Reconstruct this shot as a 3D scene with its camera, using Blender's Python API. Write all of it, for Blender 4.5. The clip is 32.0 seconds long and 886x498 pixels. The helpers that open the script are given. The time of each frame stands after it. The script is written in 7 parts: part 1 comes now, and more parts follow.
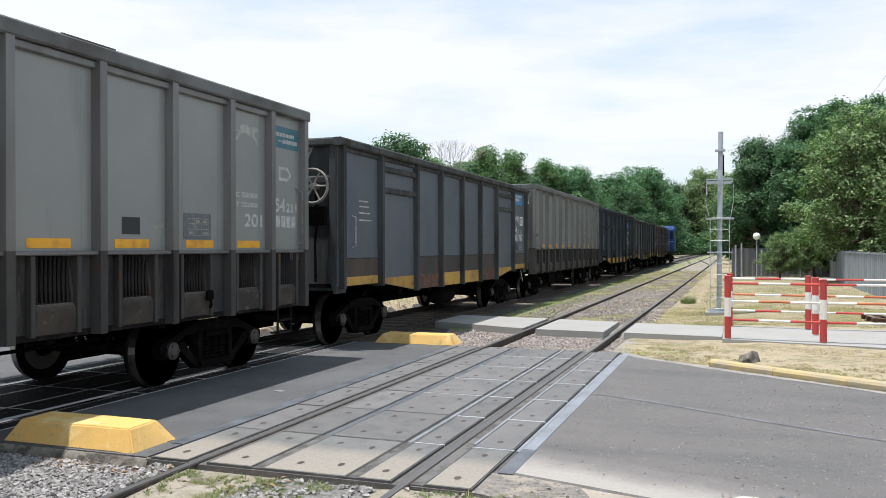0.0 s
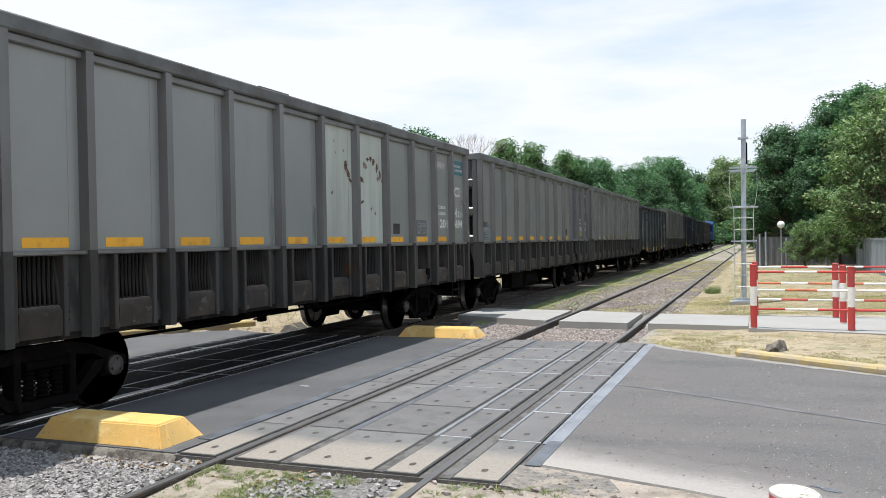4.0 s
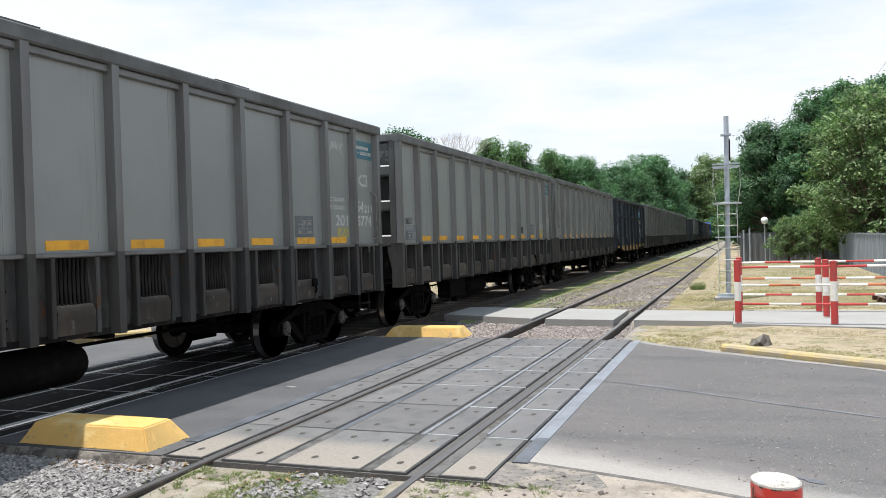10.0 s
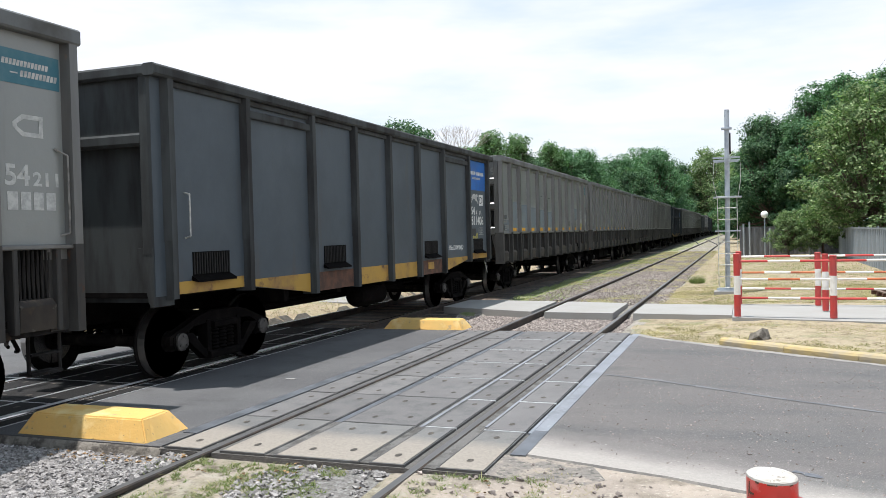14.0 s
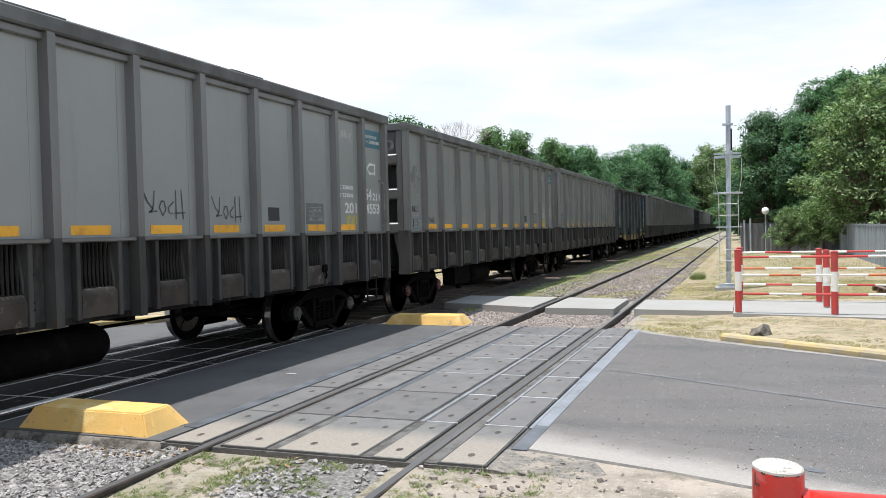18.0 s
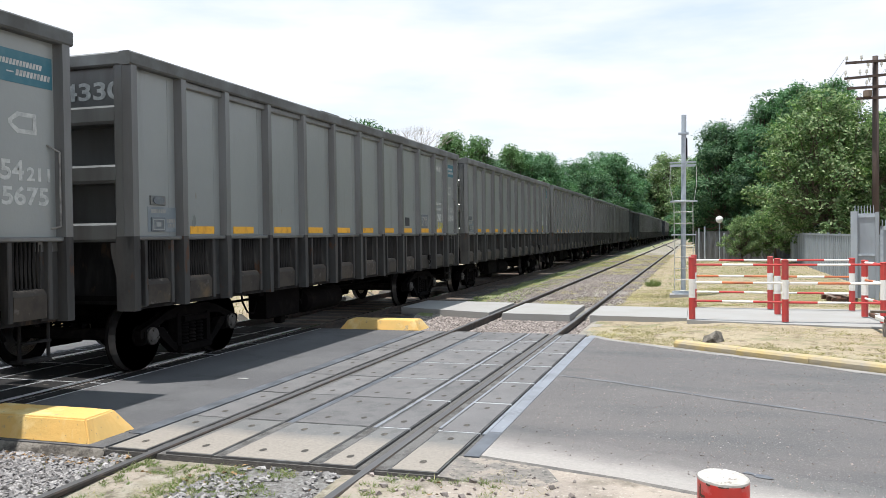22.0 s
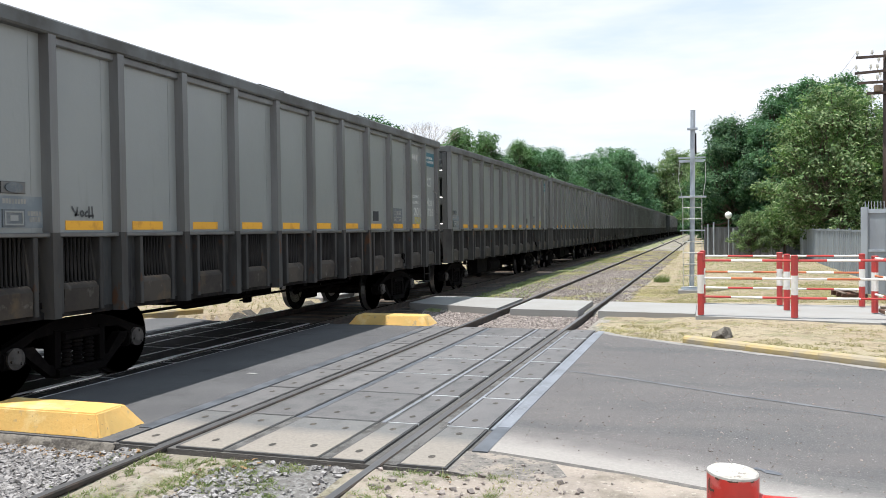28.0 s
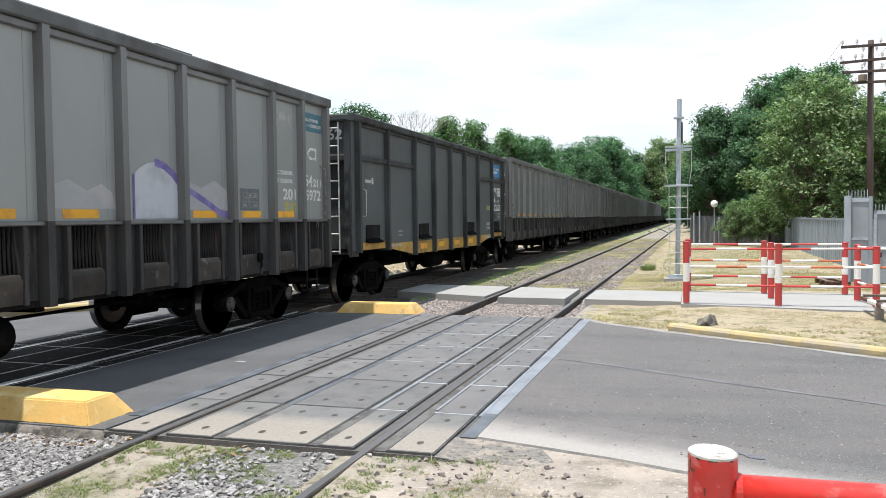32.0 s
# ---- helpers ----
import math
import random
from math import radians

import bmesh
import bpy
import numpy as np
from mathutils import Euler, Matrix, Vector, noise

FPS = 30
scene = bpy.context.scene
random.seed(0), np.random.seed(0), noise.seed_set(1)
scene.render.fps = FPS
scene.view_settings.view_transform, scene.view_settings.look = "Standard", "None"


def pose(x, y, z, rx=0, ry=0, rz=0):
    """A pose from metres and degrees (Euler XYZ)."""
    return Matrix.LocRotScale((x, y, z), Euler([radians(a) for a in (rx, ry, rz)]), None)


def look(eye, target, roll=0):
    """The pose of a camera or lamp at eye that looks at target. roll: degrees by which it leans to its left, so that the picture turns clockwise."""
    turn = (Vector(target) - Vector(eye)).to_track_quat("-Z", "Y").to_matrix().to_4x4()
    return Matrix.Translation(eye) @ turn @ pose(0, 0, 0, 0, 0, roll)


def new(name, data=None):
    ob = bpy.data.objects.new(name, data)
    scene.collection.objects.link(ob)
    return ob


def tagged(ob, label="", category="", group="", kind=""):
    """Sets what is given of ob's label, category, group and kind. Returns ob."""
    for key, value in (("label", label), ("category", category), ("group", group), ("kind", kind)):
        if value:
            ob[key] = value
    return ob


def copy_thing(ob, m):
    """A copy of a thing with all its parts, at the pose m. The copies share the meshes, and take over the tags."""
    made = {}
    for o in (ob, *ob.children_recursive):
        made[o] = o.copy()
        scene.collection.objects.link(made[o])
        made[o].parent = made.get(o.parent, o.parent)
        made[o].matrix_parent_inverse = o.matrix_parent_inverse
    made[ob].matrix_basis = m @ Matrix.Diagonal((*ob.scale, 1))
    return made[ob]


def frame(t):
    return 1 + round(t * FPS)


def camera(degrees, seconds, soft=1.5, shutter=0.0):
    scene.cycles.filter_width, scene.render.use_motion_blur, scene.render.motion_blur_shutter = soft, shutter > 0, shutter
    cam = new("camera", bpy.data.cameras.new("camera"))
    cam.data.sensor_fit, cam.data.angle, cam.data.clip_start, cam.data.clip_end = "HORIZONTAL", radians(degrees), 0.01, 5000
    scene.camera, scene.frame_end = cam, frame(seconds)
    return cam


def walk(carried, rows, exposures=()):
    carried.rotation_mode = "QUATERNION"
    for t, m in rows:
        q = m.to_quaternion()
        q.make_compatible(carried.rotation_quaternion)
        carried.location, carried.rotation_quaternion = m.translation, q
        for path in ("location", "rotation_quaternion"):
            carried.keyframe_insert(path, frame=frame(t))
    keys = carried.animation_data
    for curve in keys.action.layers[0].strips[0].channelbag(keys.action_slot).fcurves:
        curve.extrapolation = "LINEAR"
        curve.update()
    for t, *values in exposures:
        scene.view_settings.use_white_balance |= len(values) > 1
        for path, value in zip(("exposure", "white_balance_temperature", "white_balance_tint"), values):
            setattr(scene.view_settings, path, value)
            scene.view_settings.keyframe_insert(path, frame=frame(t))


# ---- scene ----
PATH = [
    (0.0, 0.020, -0.117, 1.646, 89.89, 0.10, 19.67),
    (0.5, 0.019, -0.102, 1.645, 89.51, 0.62, 19.59),
    (1.0, 0.010, -0.110, 1.635, 89.32, 0.67, 20.17),
    (1.5, 0.006, -0.112, 1.636, 89.65, 0.45, 20.65),
    (2.0, 0.013, -0.119, 1.641, 89.83, 0.74, 20.37),
    (2.5, 0.005, -0.112, 1.635, 90.02, 1.28, 20.97),
    (3.0, -0.002, -0.109, 1.629, 89.36, 0.64, 20.79),
    (3.5, -0.002, -0.108, 1.631, 89.50, 0.56, 20.89),
    (4.0, -0.004, -0.103, 1.633, 89.50, 1.07, 21.12),
    (4.5, 0.000, -0.100, 1.639, 88.73, 0.59, 19.88),
    (6.5, 0.011, -0.092, 1.626, 89.32, 1.60, 19.26),
    (7.0, 0.006, -0.091, 1.628, 89.87, 1.67, 19.55),
    (7.5, 0.015, -0.082, 1.635, 89.85, 1.86, 19.59),
    (8.0, 0.009, -0.105, 1.621, 89.64, 1.87, 20.28),
    (8.5, 0.006, -0.110, 1.622, 89.57, 1.55, 20.43),
    (9.0, 0.005, -0.103, 1.630, 89.47, 1.67, 19.99),
    (9.5, 0.015, -0.096, 1.628, 89.45, 2.03, 20.14),
    (10.0, 0.006, -0.105, 1.621, 89.47, 1.74, 20.15),
    (10.5, 0.002, -0.102, 1.623, 89.35, 1.48, 20.34),
    (11.0, 0.003, -0.100, 1.628, 89.57, 1.67, 20.06),
    (11.5, 0.006, -0.103, 1.626, 89.90, 1.49, 20.13),
    (12.0, 0.004, -0.107, 1.623, 89.60, 1.93, 20.49),
    (12.5, 0.006, -0.105, 1.622, 89.62, 1.84, 20.29),
    (13.0, 0.000, -0.094, 1.627, 89.47, 1.70, 20.27),
    (13.5, 0.011, -0.095, 1.622, 89.01, 1.55, 20.22),
    (15.5, 0.004, -0.100, 1.624, 88.88, 1.35, 20.00),
    (16.0, 0.003, -0.095, 1.620, 89.49, 1.55, 18.95),
    (16.5, 0.009, -0.089, 1.612, 89.08, 1.81, 18.91),
    (17.0, 0.010, -0.088, 1.615, 89.70, 1.40, 19.27),
    (17.5, 0.007, -0.089, 1.611, 89.49, 1.48, 19.65),
    (18.0, -0.001, -0.087, 1.608, 88.68, 1.41, 20.18),
    (18.5, 0.001, -0.082, 1.597, 88.25, 1.39, 19.52),
    (19.0, 0.006, -0.058, 1.601, 89.01, 1.67, 19.31),
    (19.5, 0.012, -0.024, 1.610, 88.82, 1.76, 19.75),
    (20.0, 0.011, -0.016, 1.600, 89.05, 1.85, 19.43),
    (20.5, 0.006, -0.011, 1.612, 89.27, 1.56, 18.98),
    (21.0, 0.003, -0.010, 1.610, 89.43, 1.36, 18.56),
    (21.5, -0.000, -0.010, 1.608, 88.77, 0.61, 18.00),
    (22.0, 0.013, -0.011, 1.600, 88.97, 0.71, 17.35),
    (22.5, 0.023, -0.009, 1.613, 88.97, 1.03, 16.72),
    (23.0, 0.013, -0.054, 1.595, 89.05, 1.07, 16.84),
    (23.5, 0.013, -0.074, 1.597, 88.59, 1.19, 17.33),
    (24.0, 0.012, -0.084, 1.606, 88.33, 1.01, 17.52),
    (24.5, 0.019, -0.080, 1.606, 88.67, 0.73, 17.11),
    (25.0, 0.018, -0.076, 1.607, 89.19, 0.77, 17.12),
    (25.5, 0.013, -0.067, 1.598, 88.63, 0.97, 17.23),
    (27.5, 0.007, -0.024, 1.604, 88.60, 0.93, 17.95),
    (28.0, 0.011, -0.019, 1.598, 88.68, 0.71, 17.91),
    (28.5, 0.009, -0.011, 1.607, 88.77, 0.64, 18.13),
    (29.0, 0.015, -0.011, 1.596, 88.64, 1.13, 17.80),
    (29.5, 0.007, -0.009, 1.595, 88.26, 1.07, 18.22),
    (30.0, 0.009, -0.007, 1.590, 88.13, 0.99, 18.47),
    (30.5, 0.017, -0.005, 1.602, 88.63, 1.00, 17.68),
    (31.0, 0.017, -0.018, 1.595, 88.24, 1.19, 17.74),
    (31.5, 0.007, -0.058, 1.590, 88.12, 0.94, 17.94),
    (32.0, 0.019, -0.067, 1.600, 87.86, 0.70, 17.02),
]
cam = camera(56.94, 32.0, soft=0.75)
walk(cam, [(t, pose(*row)) for t, *row in PATH],
     [(0.0, 0.34), (5.0, 0.35), (10.0, 0.37), (16.0, 0.40), (25.0, 0.41), (30.0, 0.44), (32.0, 0.48)])

# ---- sky, sun, exposure ----
SUN_TO = Vector((-0.65, -0.48, 3.6)).normalized()
world = bpy.data.worlds.new("sky")
scene.world = world
world.use_nodes = True
wn, wl = world.node_tree.nodes, world.node_tree.links
wn.clear()
sky = wn.new("ShaderNodeTexSky")
sky.sky_type, sky.sun_disc = "NISHITA", False
sky.sun_elevation = math.asin(SUN_TO.z)
sky.sun_rotation = math.atan2(SUN_TO.x, SUN_TO.y)
sky.air_density, sky.dust_density = 1.0, 2.0
wtc = wn.new("ShaderNodeTexCoord")
wmap = wn.new("ShaderNodeMapping")
wmap.inputs["Scale"].default_value = (1.1, 1.1, 5.0)
wno = wn.new("ShaderNodeTexNoise")
wno.inputs["Scale"].default_value, wno.inputs["Detail"].default_value = 2.3, 5.0
wno.inputs["Roughness"].default_value = 0.55
wramp = wn.new("ShaderNodeValToRGB")
wramp.color_ramp.elements[0].position, wramp.color_ramp.elements[1].position = 0.34, 0.54
wramp.color_ramp.elements[0].color = (0.64, 0.64, 0.64, 1)
wmix = wn.new("ShaderNodeMix")
wmix.data_type = "RGBA"
wmix.inputs["B"].default_value = (10.2, 10.6, 11.7, 1)
wbg = wn.new("ShaderNodeBackground")
wbg.inputs["Strength"].default_value = 0.075
wout = wn.new("ShaderNodeOutputWorld")
wl.new(wtc.outputs["Generated"], wmap.inputs["Vector"])
wl.new(wmap.outputs["Vector"], wno.inputs["Vector"])
wl.new(wno.outputs["Fac"], wramp.inputs["Fac"])
# the veil of cloud is thick towards the horizon and thins overhead
wsep = wn.new("ShaderNodeSeparateXYZ")
wl.new(wtc.outputs["Generated"], wsep.inputs[0])
wthin = wn.new("ShaderNodeMapRange")
for key, value in (("From Min", 0.34), ("From Max", 0.80), ("To Min", 1.0), ("To Max", 0.30)):
    wthin.inputs[key].default_value = value
wl.new(wsep.outputs["Z"], wthin.inputs["Value"])
wveil = wn.new("ShaderNodeMath")
wveil.operation = "MULTIPLY"
wl.new(wramp.outputs["Color"], wveil.inputs[0])
wl.new(wthin.outputs["Result"], wveil.inputs[1])
wl.new(wveil.outputs[0], wmix.inputs["Factor"])
wlift = wn.new("ShaderNodeMix")
wlift.data_type, wlift.blend_type = "RGBA", "MULTIPLY"
wlift.inputs["Factor"].default_value = 1.0
wlift.inputs["B"].default_value = (1.40, 1.95, 1.90, 1)
wl.new(sky.outputs["Color"], wlift.inputs["A"])
wl.new(wlift.outputs["Result"], wmix.inputs["A"])
wl.new(wmix.outputs["Result"], wbg.inputs["Color"])
wl.new(wbg.outputs["Background"], wout.inputs["Surface"])

sun = new("sun", bpy.data.lights.new("sun", "SUN"))
sun.data.energy, sun.data.angle, sun.data.color = 4.9, radians(0.6), (1.0, 0.975, 0.95)
sun.matrix_world = look((0, 0, 30), Vector((0, 0, 30)) - SUN_TO)


# ---- materials ----
def ramp_of(nt, fac, stops):
    r = nt.nodes.new("ShaderNodeValToRGB")
    while len(r.color_ramp.elements) < len(stops):
        r.color_ramp.elements.new(0.5)
    for e, (p, c) in zip(r.color_ramp.elements, stops):
        e.position = p
        e.color = (*c, 1) if not isinstance(c, (int, float)) else (c, c, c, 1)
    nt.links.new(fac, r.inputs["Fac"])
    return r.outputs["Color"]


def noise_of(nt, vec, scale, detail=4.0, rough=0.55, stretch=None):
    if stretch:
        m = nt.nodes.new("ShaderNodeMapping")
        m.inputs["Scale"].default_value = stretch
        nt.links.new(vec, m.inputs["Vector"])
        vec = m.outputs["Vector"]
    n = nt.nodes.new("ShaderNodeTexNoise")
    n.inputs["Scale"].default_value, n.inputs["Detail"].default_value = scale, detail
    n.inputs["Roughness"].default_value = rough
    nt.links.new(vec, n.inputs["Vector"])
    return n.outputs["Fac"]


def blend(nt, fac, a, b, mode="MIX"):
    m = nt.nodes.new("ShaderNodeMix")
    m.data_type, m.blend_type = "RGBA", mode
    for key, v in (("Factor", fac), ("A", a), ("B", b)):
        sock = [s for s in m.inputs if s.name == key and (s.type == "RGBA" or key == "Factor" and s.type == "VALUE")][0]
        if isinstance(v, (int, float)):
            sock.default_value = v
        elif isinstance(v, tuple):
            sock.default_value = (*v, 1)
        else:
            nt.links.new(v, sock)
    return [s for s in m.outputs if s.type == "RGBA"][0]


def surface(name, base, vary=(), rough=0.7, metal=0.0, bump=(), space="Object", spec=0.4, own=0.0, own_by="object"):
    """A material. vary: (colour, scale, low, high, stretch) layers laid over the base by noise; bump: (scale, height) pairs;
    own: how far whole pieces differ from each other in value."""
    m = bpy.data.materials.new(name)
    m.use_nodes = True
    nt = m.node_tree
    bsdf = nt.nodes["Principled BSDF"]
    tc = nt.nodes.new("ShaderNodeTexCoord")
    vec = tc.outputs[space]
    if own and own_by == "object":
        info = nt.nodes.new("ShaderNodeObjectInfo")
        add = nt.nodes.new("ShaderNodeVectorMath")
        add.operation = "MULTIPLY_ADD"
        nt.links.new(info.outputs["Random"], add.inputs[0])
        add.inputs[1].default_value = (37.0, 21.0, 13.0)
        nt.links.new(vec, add.inputs[2])
        vec = add.outputs[0]
        rnd = info.outputs["Random"]
    elif own:
        geo = nt.nodes.new("ShaderNodeNewGeometry")
        rnd = geo.outputs["Random Per Island"]
    col = base
    for colour, scale, low, high, stretch in vary:
        f = ramp_of(nt, noise_of(nt, vec, scale, 5.0, 0.6, stretch), [(low, 0.0), (high, 1.0)])
        col = blend(nt, f, col, colour)
    if own:
        f = ramp_of(nt, rnd, [(0.0, 1 - own), (1.0, 1 + own)])
        # values past one are kept by scaling twice
        half = ramp_of(nt, rnd, [(0.0, (1 - own) / (1 + own)), (1.0, 1.0)])
        col = blend(nt, 1.0, col, half, "MULTIPLY")
    if isinstance(col, tuple):
        bsdf.inputs["Base Color"].default_value = (*col, 1)
    else:
        nt.links.new(col, bsdf.inputs["Base Color"])
    bsdf.inputs["Roughness"].default_value = rough
    bsdf.inputs["Metallic"].default_value = metal
    bsdf.inputs["Specular IOR Level"].default_value = spec
    prev = None
    for scale, height in bump:
        b = nt.nodes.new("ShaderNodeBump")
        b.inputs["Distance"].default_value = height
        b.inputs["Strength"].default_value = 1.0
        nt.links.new(noise_of(nt, vec, scale, 4.0, 0.6), b.inputs["Height"])
        if prev:
            nt.links.new(prev, b.inputs["Normal"])
        prev = b.outputs["Normal"]
    if prev:
        nt.links.new(prev, bsdf.inputs["Normal"])
    return m


def foliage(name, a, b, c, gloss=0.62, clump=0.9, low=(0.60, 0.62, 0.62)):
    m = bpy.data.materials.new(name)
    m.use_nodes = True
    nt = m.node_tree
    bsdf = nt.nodes["Principled BSDF"]
    out = nt.nodes["Material Output"]
    geo = nt.nodes.new("ShaderNodeNewGeometry")
    col = ramp_of(nt, geo.outputs["Random Per Island"], [(0.0, a), (0.55, b), (1.0, c)])
    tc = nt.nodes.new("ShaderNodeTexCoord")
    tone = ramp_of(nt, noise_of(nt, tc.outputs["Object"], clump, 3.0, 0.6), [(0.34, low), (0.66, (1.0, 1.0, 1.0))])
    col = blend(nt, 1.0, col, tone, "MULTIPLY")
    nt.links.new(col, bsdf.inputs["Base Color"])
    bsdf.inputs["Roughness"].default_value = gloss
    bsdf.inputs["Specular IOR Level"].default_value = 0.22
    tr = nt.nodes.new("ShaderNodeBsdfTranslucent")
    nt.links.new(blend(nt, 1.0, col, (0.95, 1.2, 0.65), "MULTIPLY"), tr.inputs["Color"])
    mix = nt.nodes.new("ShaderNodeMixShader")
    mix.inputs["Fac"].default_value = 0.36
    nt.links.new(bsdf.outputs[0], mix.inputs[1])
    nt.links.new(tr.outputs[0], mix.inputs[2])
    nt.links.new(mix.outputs[0], out.inputs["Surface"])
    return m


M = {}
STREAK = (1.6, 1.6, 0.18)
M["grey_paint"] = surface("grey wagon paint", (0.231, 0.246, 0.235),
                          [((0.206, 0.220, 0.214), 0.7, 0.40, 0.66, None), ((0.15, 0.155, 0.15), 2.2, 0.60, 0.82, STREAK),
                           ((0.15, 0.11, 0.08), 5.0, 0.72, 0.80, (1, 1, 0.35))], 0.34, spec=0.75, bump=[(3.0, 0.006), (60, 0.0006)], own=0.10)
M["grey_post"] = surface("sooty grey wagon paint", (0.112, 0.117, 0.113),
                         [((0.066, 0.064, 0.060), 1.6, 0.38, 0.62, (1.5, 1.5, 0.25)), ((0.12, 0.085, 0.06), 6.0, 0.68, 0.76, None)],
                         0.36, spec=0.9, bump=[(40, 0.001)], own=0.08)
# Grime, plus the shade of the recessed lower wall put into the colour.
M["grey_low"] = surface("grimy grey wagon paint with shade mixed in", (0.030, 0.029, 0.028),
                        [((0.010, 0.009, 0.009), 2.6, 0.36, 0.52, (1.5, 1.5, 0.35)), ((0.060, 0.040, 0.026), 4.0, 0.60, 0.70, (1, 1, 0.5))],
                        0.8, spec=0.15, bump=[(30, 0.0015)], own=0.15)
# Grimy post, plate and apron paints, base darkened to hold under-waist shade.
M["low_post"] = surface("streaked grimy post paint with painted-in shade", (0.066, 0.066, 0.063),
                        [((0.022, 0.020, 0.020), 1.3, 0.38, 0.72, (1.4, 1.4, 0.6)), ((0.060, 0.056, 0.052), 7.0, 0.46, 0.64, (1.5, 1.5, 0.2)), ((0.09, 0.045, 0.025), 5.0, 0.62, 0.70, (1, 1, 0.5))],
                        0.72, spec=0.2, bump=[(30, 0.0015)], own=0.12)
M["low_plate"] = surface("sooty grey plate paint with painted-in shade", (0.060, 0.065, 0.066),
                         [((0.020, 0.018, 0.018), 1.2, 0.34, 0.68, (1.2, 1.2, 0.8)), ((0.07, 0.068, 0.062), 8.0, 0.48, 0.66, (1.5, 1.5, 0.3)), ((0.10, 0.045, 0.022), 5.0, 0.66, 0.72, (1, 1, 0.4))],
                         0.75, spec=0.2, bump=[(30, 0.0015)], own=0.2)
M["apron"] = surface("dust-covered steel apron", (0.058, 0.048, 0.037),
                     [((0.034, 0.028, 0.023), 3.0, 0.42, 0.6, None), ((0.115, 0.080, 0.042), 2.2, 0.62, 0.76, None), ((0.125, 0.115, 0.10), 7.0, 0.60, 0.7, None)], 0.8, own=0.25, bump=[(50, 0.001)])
M["slate_paint"] = surface("slate blue-grey wagon paint", (0.066, 0.084, 0.100),
                           [((0.052, 0.067, 0.080), 0.8, 0.42, 0.62, None), ((0.07, 0.07, 0.07), 2.0, 0.58, 0.75, STREAK)],
                           0.55, bump=[(2.2, 0.008), (60, 0.0005)], own=0.08)
M["slate_pale"] = surface("pale slate blue wagon paint", (0.092, 0.114, 0.136), [((0.074, 0.092, 0.112), 0.8, 0.42, 0.62, None), ((0.08, 0.082, 0.082), 2.0, 0.58, 0.75, STREAK)],
                          0.55, bump=[(2.2, 0.008)], own=0.08)
M["iron_paint"] = surface("greenish iron-grey wagon paint", (0.078, 0.089, 0.090),
                          [((0.062, 0.071, 0.073), 0.8, 0.42, 0.62, None), ((0.06, 0.06, 0.058), 2.0, 0.56, 0.72, STREAK)], 0.6, bump=[(2.2, 0.008), (60, 0.0005)], own=0.08)
M["slate_post"] = surface("sooty slate wagon paint", (0.062, 0.068, 0.069),
                          [((0.030, 0.030, 0.030), 2.0, 0.40, 0.62, (1.5, 1.5, 0.3))], 0.8, spec=0.2, bump=[(40, 0.001)], own=0.08)
M["navy_post"] = surface("sooty navy wagon paint", (0.034, 0.040, 0.050), [((0.022, 0.023, 0.026), 2.0, 0.42, 0.62, (1.5, 1.5, 0.3))], 0.75, spec=0.2, bump=[(40, 0.001)], own=0.08)
M["navy_blue"] = surface("navy blue wagon paint", (0.038, 0.050, 0.072), [((0.030, 0.040, 0.057), 0.8, 0.42, 0.62, None), ((0.04, 0.04, 0.042), 2.0, 0.58, 0.75, STREAK)], 0.55, spec=0.25, bump=[(2.2, 0.008)], own=0.08)
# Near-black base: the shade under the train is put into the panel colour.
M["panel_shaded"] = surface("concrete panel blackened for the train's shade", (0.017, 0.0165, 0.0165), [((0.027, 0.026, 0.026), 1.3, 0.42, 0.62, None)], 0.85, spec=0.15, bump=[(80, 0.0025)], own=0.1)
M["dark_paint"] = surface("dark weathered wagon paint", (0.042, 0.037, 0.035),
                          [((0.075, 0.052, 0.040), 1.5, 0.45, 0.65, STREAK)], 0.7, bump=[(30, 0.001)], own=0.1)
M["navy_paint"] = surface("dark slate repaint", (0.068, 0.082, 0.107), [((0.058, 0.064, 0.076), 2.0, 0.45, 0.65, STREAK)], 0.6, bump=[(3, 0.006)])
M["mint_paint"] = surface("faded pale green repaint", (0.40, 0.44, 0.40),
                          [((0.30, 0.32, 0.29), 1.1, 0.45, 0.62, STREAK), ((0.13, 0.08, 0.055), 4.0, 0.66, 0.70, None)], 0.65, bump=[(3, 0.006)])
M["orange"] = surface("orange yellow paint", (0.80, 0.40, 0.03), [((0.55, 0.26, 0.03), 6.0, 0.5, 0.7, None)], 0.55, own=0.12)
M["sill_yellow"] = surface("dirty yellow sill paint", (0.44, 0.265, 0.05),
                           [((0.28, 0.16, 0.055), 2.5, 0.44, 0.64, None), ((0.12, 0.06, 0.035), 5.0, 0.6, 0.72, None)], 0.6, own=0.1)
M["rust"] = surface("rusted steel", (0.13, 0.065, 0.04), [((0.07, 0.04, 0.03), 6.0, 0.4, 0.6, None)], 0.85, bump=[(60, 0.002)])
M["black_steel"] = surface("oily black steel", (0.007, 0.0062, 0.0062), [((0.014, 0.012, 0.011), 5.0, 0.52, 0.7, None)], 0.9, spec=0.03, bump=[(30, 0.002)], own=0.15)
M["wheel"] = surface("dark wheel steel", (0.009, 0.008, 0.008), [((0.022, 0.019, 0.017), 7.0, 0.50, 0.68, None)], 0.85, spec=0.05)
M["tread"] = surface("polished wheel tread", (0.32, 0.31, 0.30), [], 0.3, metal=0.9)
M["cap"] = surface("greasy axle cap", (0.075, 0.07, 0.066), [((0.04, 0.036, 0.033), 9.0, 0.45, 0.6, None)], 0.65)
